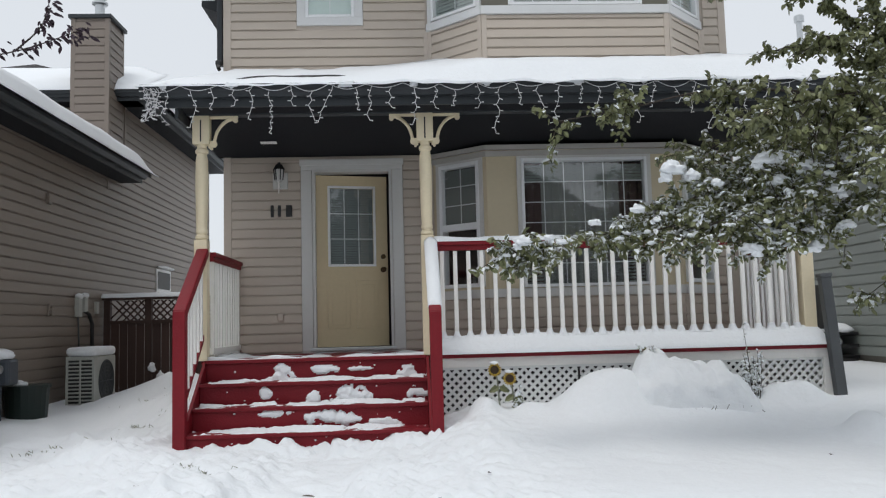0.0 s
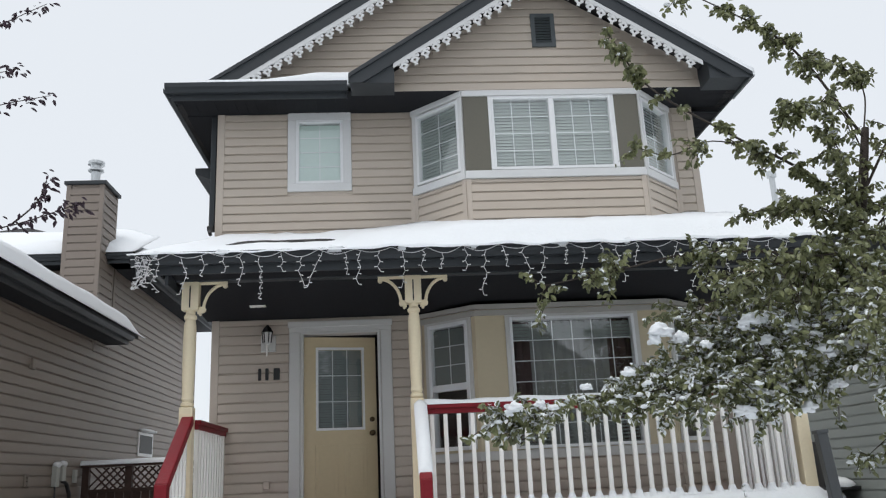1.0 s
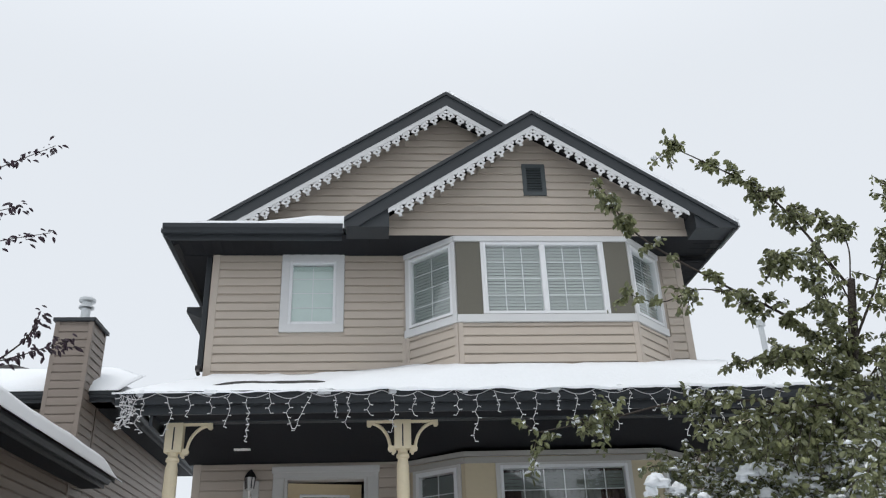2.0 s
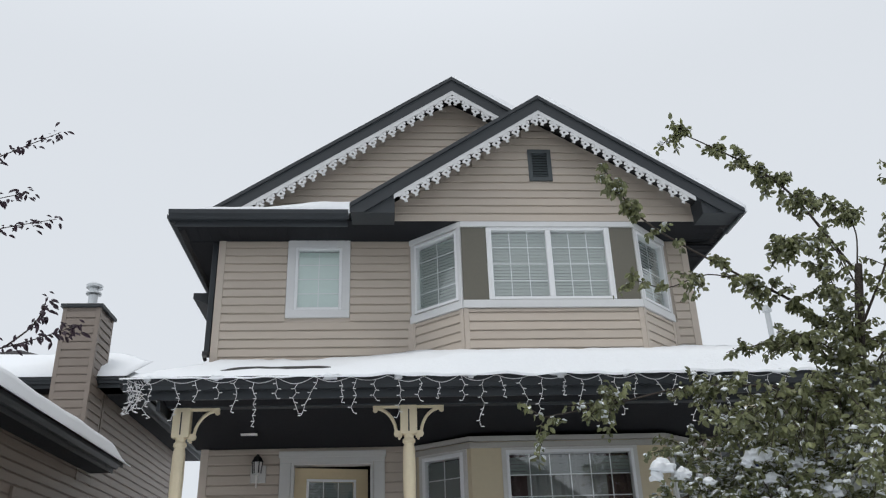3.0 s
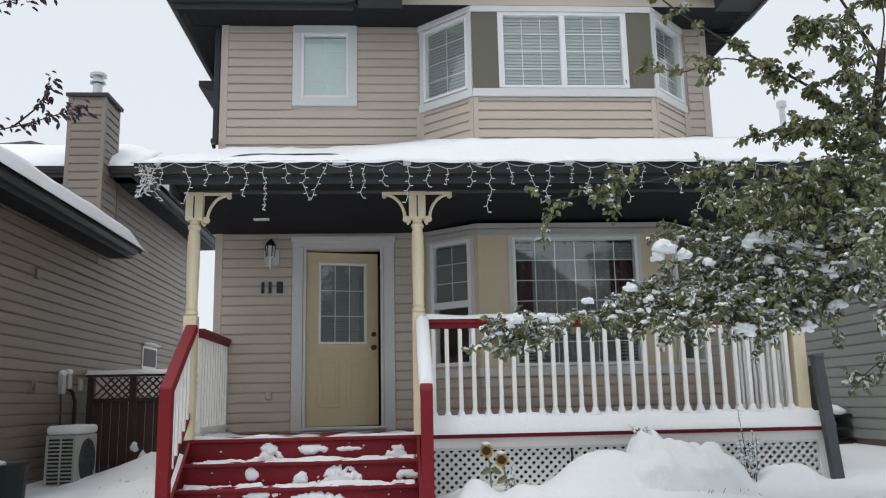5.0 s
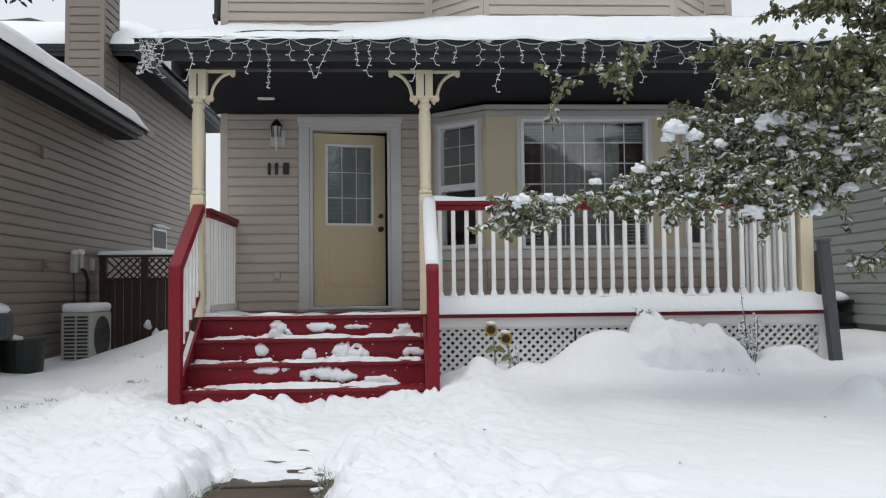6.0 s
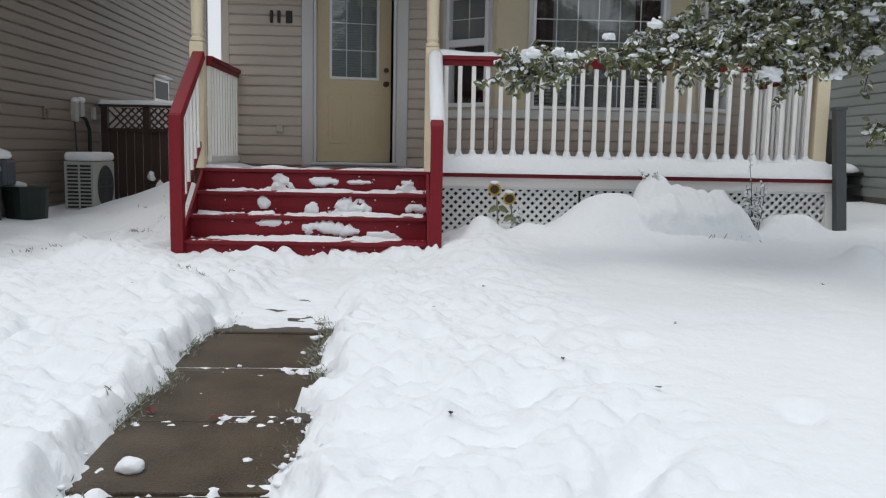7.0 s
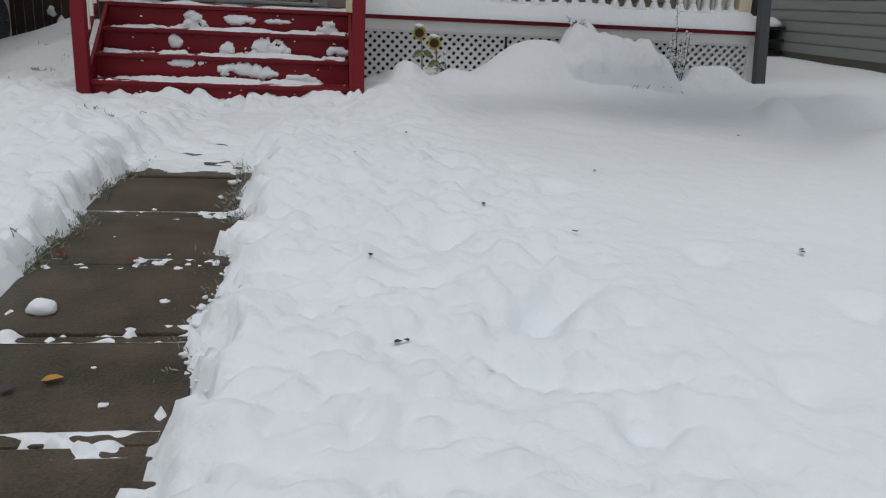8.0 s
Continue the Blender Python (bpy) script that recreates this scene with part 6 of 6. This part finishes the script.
apple = holder("crabapple_tree", "leafy crabapple tree with snow lodged on its lower branches", "tree", (4.35, -3.6, 0))
leaves, snow = Solid(), Solid()
rng = random.Random(21)
trunk = Solid()
TY = -3.65
tp = curve_pts([(4.45, TY, -0.1), (4.35, TY, 0.9), (4.15, TY, 1.7), (3.85, TY, 2.4), (3.68, TY, 2.9), (3.80, TY, 3.5), (3.90, TY, 3.95)])
trunk.tube(tp, [0.085 - 0.055 * i / (len(tp) - 1) for i in range(len(tp))], 10)
BOUGHS = [  # control points, start and end radius, twigs, snow share
    ([(3.88, TY, 3.85), (3.40, TY - 0.1, 4.56), (3.05, TY - 0.1, 4.88), (2.42, TY - 0.15, 5.20)], 0.022, 0.005, 48, 0.03, 0.16, 0.95),
    ([(3.75, TY, 3.1), (3.31, TY, 3.56), (2.69, TY, 3.93), (2.05, TY, 4.38), (1.76, TY, 4.88)], 0.024, 0.005, 56, 0.03, 0.16, 0.95),
    ([(3.0, TY, 3.75), (2.55, TY, 3.86), (2.20, TY + 0.1, 3.78), (1.92, TY + 0.1, 3.86)], 0.010, 0.004, 14, 0.02, 0.20, 0.8),
    ([(3.68, TY, 2.72), (3.0, TY - 0.1, 2.84), (2.2, TY - 0.1, 2.86), (1.6, TY, 2.76), (1.02, TY, 2.66)], 0.022, 0.004, 46, 0.10, 0.28, 0.9),
    ([(3.62, TY, 2.60), (2.9, TY + 0.2, 2.42), (2.1, TY + 0.2, 2.05), (1.35, TY + 0.1, 1.77), (0.66, TY, 1.64)], 0.024, 0.004, 125, 0.44, 0.30, 1.15),
    ([(3.75, TY, 2.50), (3.1, TY - 0.3, 2.25), (2.5, TY - 0.3, 1.95), (1.9, TY - 0.2, 1.72)], 0.020, 0.004, 70, 0.40, 0.34, 1.0),
    ([(3.95, TY, 2.25), (3.5, TY - 0.2, 2.02), (3.0, TY - 0.2, 1.82), (2.58, TY - 0.2, 1.70)], 0.018, 0.004, 64, 0.40, 0.28, 1.0),
    ([(4.1, TY, 1.9), (3.88, TY - 0.1, 1.68), (3.62, TY - 0.1, 1.44), (3.32, TY - 0.1, 1.22)], 0.010, 0.003, 12, 0.25, 0.18, 0.45),
    ([(3.72, TY, 2.8), (3.3, TY - 0.4, 2.75), (2.8, TY - 0.5, 2.68), (2.4, TY - 0.5, 2.58)], 0.016, 0.004, 52, 0.10, 0.30, 0.9),
    ([(3.70, TY, 2.8), (3.2, TY + 0.4, 2.75), (2.6, TY + 0.5, 2.60), (2.1, TY + 0.4, 2.42)], 0.016, 0.004, 62, 0.14, 0.36, 1.0),
    ([(3.85, TY, 3.7), (3.6, TY - 0.2, 4.0), (3.35, TY - 0.3, 4.05), (3.05, TY - 0.3, 3.98)], 0.012, 0.004, 32, 0.03, 0.20, 0.7),
    ([(3.88, TY, 3.9), (3.95, TY, 4.3), (3.85, TY + 0.1, 4.6), (3.72, TY + 0.2, 4.75)], 0.012, 0.004, 26, 0.02, 0.20, 0.7),
    ([(3.8, TY, 3.4), (4.1, TY - 0.1, 3.95), (4.36, TY - 0.1, 4.5), (4.58, TY, 5.2)], 0.02, 0.004, 36, 0.03, 0.26, 0.7),
    ([(3.75, TY, 3.2), (4.3, TY, 3.4), (4.9, TY, 3.6), (5.5, TY, 3.7)], 0.02, 0.004, 50, 0.06, 0.4, 0.8),
    ([(4.0, TY, 2.1), (4.6, TY - 0.2, 2.4), (5.1, TY - 0.2, 2.6), (5.6, TY - 0.2, 2.7)], 0.02, 0.004, 50, 0.1, 0.4, 0.8),
    ([(3.70, TY, 2.7), (3.45, TY - 0.6, 2.6), (3.2, TY - 0.9, 2.40), (3.0, TY - 1.1, 2.15)], 0.014, 0.004, 48, 0.16, 0.32, 1.0),
    ([(3.70, TY, 2.75), (3.4, TY + 0.3, 2.5), (3.1, TY + 0.4, 2.25), (2.75, TY + 0.4, 2.05)], 0.012, 0.004, 60, 0.30, 0.36, 1.0),
    ([(3.72, TY, 2.9), (3.45, TY - 0.3, 2.85), (3.15, TY - 0.4, 2.7), (2.8, TY - 0.4, 2.5)], 0.012, 0.004, 56, 0.12, 0.36, 1.0),
    ([(3.90, TY, 2.35), (3.75, TY - 0.4, 2.2), (3.6, TY - 0.6, 2.05), (3.4, TY - 0.7, 1.85)], 0.012, 0.004, 50, 0.34, 0.34, 1.0),
    ([(3.75, TY, 3.0), (3.62, TY - 0.1, 3.35), (3.52, TY - 0.2, 3.62), (3.46, TY - 0.2, 3.85)], 0.012, 0.004, 44, 0.05, 0.30, 0.9),
    ([(3.72, TY, 2.95), (3.92, TY - 0.2, 3.25), (4.05, TY - 0.3, 3.5), (4.1, TY - 0.3, 3.8)], 0.012, 0.004, 44, 0.05, 0.30, 0.9),
    ([(3.70, TY, 2.9), (3.45, TY - 0.2, 3.05), (3.25, TY - 0.2, 3.2), (3.02, TY - 0.2, 3.28)], 0.012, 0.004, 40, 0.06, 0.28, 0.8),
    ([(3.5, TY, 2.5), (2.9, TY - 0.1, 2.2), (2.3, TY - 0.1, 1.92), (1.7, TY, 1.78)], 0.014, 0.004, 80, 0.42, 0.36, 1.0),
    ([(3.66, TY, 2.9), (3.5, TY + 0.2, 3.3), (3.3, TY + 0.3, 3.35), (2.9, TY + 0.3, 3.3)], 0.012, 0.004, 26, 0.05, 0.24, 0.6),
]
for ctrl, r0, r1, twigs, snowy, wide, leafy in BOUGHS:
    bough = Solid()
    grow(bough, leaves, snow, ctrl, r0, r1, rng, twigs, 0.062, wide, 0.28, snowy, leafy * (2.2 if snowy > 0.2 else 1.6))
    part("limb", bough, BARK, apple, "dark twisting limb with twigs")
CLUMPS = ((0.72, 1.73, 0.07), (0.91, 1.75, 0.045), (1.02, 1.72, 0.04), (1.28, 1.86, 0.045), (1.61, 1.96, 0.06), (1.91, 2.27, 0.10), (2.07, 2.22, 0.07), (2.27, 2.16, 0.05),
          (2.64, 2.34, 0.09), (2.78, 2.17, 0.085), (2.81, 2.37, 0.07), (3.01, 2.27, 0.10), (3.14, 2.20, 0.06), (3.21, 2.09, 0.07), (3.28, 1.81, 0.07),
          (2.64, 1.77, 0.10), (2.77, 1.75, 0.06), (2.49, 1.63, 0.08), (3.04, 1.64, 0.08), (2.99, 1.77, 0.045), (3.35, 2.35, 0.06), (1.78, 1.88, 0.04))
for x, z, r in CLUMPS:                                       # heavy wet clumps, rounded above and torn below
    x, yj, z = -0.2 + (x + 0.2) * 0.95, TY - 0.30 + rng.uniform(-0.05, 0.05), 1.03 + (z - 1.03) * 0.95
    lean, r = rng.uniform(-0.5, 0.5), r * 0.8
    snow.blob((x, yj, z), (r * 1.05, r * 0.8, r * 0.62), rng.random() * 90, 0.75, 12, 18, flat=0.35)
    snow.blob((x + rng.choice((-0.7, 0.7)) * r, yj + 0.02, z - 0.3 * r + lean * r), (r * 0.6, r * 0.5, r * 0.5), rng.random() * 90, 0.8, 10, 14, flat=0.3)
part("trunk", trunk, BARK, apple, "dark slender trunk", smooth=True)
tagged(part("crown", leaves, LEAF, apple, "small olive green leaves"), kind="stuff")
tagged(part("branch_snow", snow, SNOW, apple, "snow lodged on leaves and branches", smooth=True), kind="stuff")

cherry = holder("plum_tree", "thin tree with dark purple drooping leaves", "tree", (-5.2, -3.4, 0))
wood, leaves = Solid(), Solid()
PYT = -3.4
wood.tube(curve_pts([(-5.2, PYT, -0.2), (-5.15, PYT, 1.5), (-5.1, PYT, 3.2), (-5.0, PYT, 4.6), (-4.9, PYT, 6.0)]), 0.045, 8)
for ctrl in ([(-5.05, PYT, 4.2), (-4.2, PYT, 4.75), (-3.65, PYT, 5.05), (-3.22, PYT, 5.28)], [(-5.08, PYT, 3.6), (-4.2, PYT, 4.1), (-3.6, PYT, 4.30), (-3.12, PYT, 4.40)],
             [(-5.1, PYT, 2.8), (-4.2, PYT, 3.1), (-3.4, PYT, 3.24), (-3.0, PYT, 3.36), (-2.80, PYT, 3.44)], [(-3.35, PYT, 3.25), (-3.15, PYT, 3.45), (-3.08, PYT, 3.68)],
             [(-5.1, PYT, 3.9), (-4.1, PYT, 4.45), (-3.7, PYT, 4.58), (-3.4, PYT, 4.66)], [(-5.1, PYT, 2.0), (-4.4, PYT, 2.35), (-3.9, PYT, 2.55), (-3.62, PYT, 2.56)]):
    pts = curve_pts([(x + 0.10 * (x > -4.6), y, z + 0.10) for x, y, z in ctrl])
    wood.tube(pts, [0.009 - 0.006 * i / (len(pts) - 1) for i in range(len(pts))], 5)
    for i, p in enumerate(pts):
        t = i / (len(pts) - 1)
        if t > 0.45:
            for j in range(5):
                d = Vector((rng.gauss(0.45, 0.6), rng.gauss(0, 0.5), rng.gauss(-0.75, 0.4)))
                leaf_quad(leaves, p + Vector((rng.gauss(0, 0.03), rng.gauss(0, 0.03), rng.gauss(0, 0.03))), d, Vector((0.3, -1, 0.3)), rng.uniform(0.045, 0.088), 0.40)
part("limb", wood, BARK, cherry, "thin dark limbs")
tagged(part("crown", leaves, LEAF_DARK, cherry, "dark drooping pointed leaves"), kind="stuff")

# invented houses across the street, met only as reflections, added to block low sky
for k, (x, w, h) in enumerate(((-37, 9.0, 6.2), (-26, 8.4, 5.6), (-15.5, 8.6, 6.0), (-5.2, 8.8, 5.7), (5.4, 8.6, 6.1), (16, 8.8, 5.6), (26.5, 8.4, 6.0), (37, 9.0, 5.8))):
    far = holder("far_house", "plain unseen gabled house added across the street to block low sky", "house", (x, -34, -0.4), group="houses across the street")
    part("wall", Solid().box(x - w / 2, x + w / 2, -40, -31, -0.5, h).prism([(x - w / 2, h), (x + w / 2, h), (x, h + w * 0.30)], -40, -31), SIDING_N if k % 2 else SIDING_G, far)
    for sgn in (-1, 1):
        e = x + sgn * (w / 2 + 0.35)
        part("roof", Solid().slab([(x, -40.4, h + w * 0.30 + 0.12), (x, -30.6, h + w * 0.30 + 0.12), (e, -30.6, h - 0.09), (e, -40.4, h - 0.09)][::sgn], 0.2), SHINGLE, far, "dark shingled roof slope")

# far trees across the street, met only in windows' reflections, thickened against low sky
for k, (x, h) in enumerate(((-24, 7), (-17, 8), (-12, 6.4), (-8, 7.5), (-4.5, 6), (1.8, 8.6), (5.5, 6.2), (9.5, 7.4), (14, 8), (19, 7), (25, 8))):
    t = holder("street_tree", "bare branched tree across the street", "tree", (x, -24, -0.4), group="street trees")
    w, l = Solid(), Solid()
    w.tube([(x, -24, -0.4), (x + 0.1, -24, h * 0.5), (x, -24, h)], [0.22, 0.14, 0.03], 8)
    for j in range(110):
        z = h * rng.uniform(0.2, 1.0)
        a, r = rng.uniform(0, 6.28), (h * 0.30) * (1.15 - z / h) * rng.uniform(0.5, 1.1)
        tip = Vector((x + r * math.cos(a), -24 + r * math.sin(a), z + 0.2))
        w.tube([(x, -24, z - 0.3), tip], [0.04, 0.01], 4, cap=False)
        for i in range(16):
            leaf_quad(l, tip + Vector((rng.gauss(0, 0.35), rng.gauss(0, 0.35), rng.gauss(0, 0.3))), Vector((rng.gauss(0, 1), rng.gauss(0, 1), rng.gauss(0, 1))), Vector((0, 0, 1)), 0.32, 0.7)
    part("limb", w, BARK, t)
    tagged(part("crown", l, HEDGE, t), kind="stuff")

# ---- small things on the path and the snow ----
rnd = random.Random(8)
s = Solid()
for k in range(5500):                                        # frosted grass along the path's edges
    left = rnd.random() < 0.6
    y = rnd.uniform(-8.3, -4.2)
    if n3(y, 3 if left else 8, 1.4) < -0.22 or (not left and y < -5.6 and rnd.random() < 0.9) or (left and y < -6.4 and rnd.random() < 0.6):
        continue
    e = 0.10 * n3(-1.39 if left else -0.70, y, 2.6, 5.0)
    x = (-1.42 + e * 0.8 if left else -0.68 + e * 1.1) + rnd.gauss(0, 0.04)
    z = path_z(y) + rnd.uniform(-0.01, 0.025)
    d = Vector((rnd.gauss(0.25 if left else -0.25, 0.5), rnd.gauss(0, 0.5), rnd.uniform(0.3, 1.1)))
    leaf_quad(s, Vector((x, y, z)), d, Vector((0, 1, 0.2)), rnd.uniform(0.015, 0.042), 0.11)
for cx, cy, n, wide in ((-1.72, -3.55, 70, 0.10), (-3.3, -2.2, 60, 0.25), (-3.1, -0.9, 40, 0.1), (-3.4, 0.9, 60, 0.22), (-2.9, 0.2, 50, 0.14), (-3.9, 2.6, 40, 0.2), (-1.35, -6.1, 60, 0.1), (-0.85, -6.12, 60, 0.08), (-1.3, -5.45, 60, 0.07)):
    for k in range(n):
        x, y = cx + rnd.gauss(0, wide), cy + rnd.gauss(0, wide * 0.6)
        d = Vector((rnd.gauss(0, 0.6), rnd.gauss(0, 0.6), rnd.uniform(0.3, 1.0)))
        leaf_quad(s, Vector((x, y, snow_z(x, y) - 0.005)), d, Vector((0, 1, 0.2)), rnd.uniform(0.025, 0.06), 0.12)
thing("grass_tufts", s, GRASS, "frosted grass blades along the path edges", "grass", "stuff")
s = Solid()
for x, y, r in ((-0.80, -5.43, 0.035), (-0.78, -5.05, 0.028), (-0.74, -4.75, 0.05), (-0.72, -4.70, 0.03), (-0.82, -6.55, 0.03), (-0.95, -7.1, 0.014), (-0.86, -7.35, 0.024), (-1.1, -5.3, 0.02), (-1.2, -5.75, 0.012), (-0.9, -6.0, 0.014)):
    r *= 0.6
    s.blob((x, y, path_z(y) + r * 0.35), (r * 1.2, r, r * 0.45), x * 40, 0.7, 6, 9)
for j in range(420):                                         # crumbled edge of the cleared snow
    left = rnd.random() < 0.55
    y = rnd.uniform(-8.4, -4.25)
    e = 0.10 * n3(-1.39 if left else -0.70, y, 2.6, 5.0)
    x = (-1.49 + e * 0.8 if left else -0.61 + e * 1.1) + rnd.gauss(0, 0.03)
    r = rnd.choice((1, 1, 1, 2)) * rnd.uniform(0.003, 0.009)
    s.blob((x, y, path_z(y) + rnd.uniform(0.0, 0.04) + r * 0.3), (r * 1.3, r * 1.2, r * 0.8), j, 0.7, 5, 7)
thing("snow_crumbs", s, SNOW, "crumbs of snow on the concrete path", "snow", "stuff", smooth=True)
for j, much in ((-5.40, -0.12), (-6.13, 0.25), (-6.84, -0.10), (-7.57, 0.14)):
    snow_sheet("joint_snow", lambda u, v, j=j, much=much: ((u, j + v, path_z(j + v) + 0.006), max(-0.03, 0.060 * (n3(u, v * 0.6, 4.0, j) + 0.8 * n3(u, v, 13, j) + 0.45 * n3(u, v, 29, j) - 0.42 + much) * (1 - (v / 0.075) ** 2))),
               spread(-1.44, -0.66, 110), spread(-0.07, 0.07, 18), label="ragged melting snow along a slab joint")
thing("snow_lump", Solid().blob((-1.25, -6.66, path_z(-6.66) + 0.03), (0.055, 0.042, 0.036), 5, 0.2, 10, 14), SNOW, "rounded lump of snow on the path", "snow lump", smooth=True)


def fallen(x, y, z, size, material, label, turn):
    s = Solid()
    leaf_quad(s, Vector((0, 0, 0.006)), Vector((math.cos(turn), math.sin(turn), 0.08)), Vector((0, 0, 1)), size, 0.7, 0.08)
    ob = thing("fallen_leaf", s, material, label, "leaf", group="fallen leaves")
    ob.location = (x, y, z)


fallen(-1.07, -6.15, path_z(-6.15) + 0.02, 0.075, LEAF_RED, "curled red leaf on the path joint", 0.4)
fallen(-1.34, -6.08, path_z(-6.08) + 0.02, 0.08, LEAF_RED, "curled dark red leaf on the path edge", 2.0)
fallen(-1.09, -7.20, path_z(-7.2) + 0.006, 0.07, LEAF_YELLOW, "yellow leaf lying on wet concrete", 0.2)
fallen(-1.19, -7.28, path_z(-7.28) + 0.006, 0.06, LEAF_DARK, "brown leaf lying on wet concrete", 1.0)
for k, (x, y, z) in enumerate(((0.36, -3.95, 0.03), (0.62, -5.71, 0.03), (0.98, -6.19, 0.03), (0.08, -7.20, 0.04), (2.03, -6.30, 0.04), (2.94, -3.8, 0.03), (0.0, -6.59, 0.03), (0.0, -4.6, 0.02), (-2.05, -4.1, 0.03), (1.45, -4.9, 0.03))):
    fallen(x, y, snow_z(x, y) + 0.008, z, LEAF_DARK, "dark fleck of leaf on the snow", k * 1.3)
    fallen(x + 0.008, y + 0.005, snow_z(x, y) + 0.012, z * 0.8, LEAF_DARK, "dark fleck of leaf on the snow", k * 1.3 + 1.2)
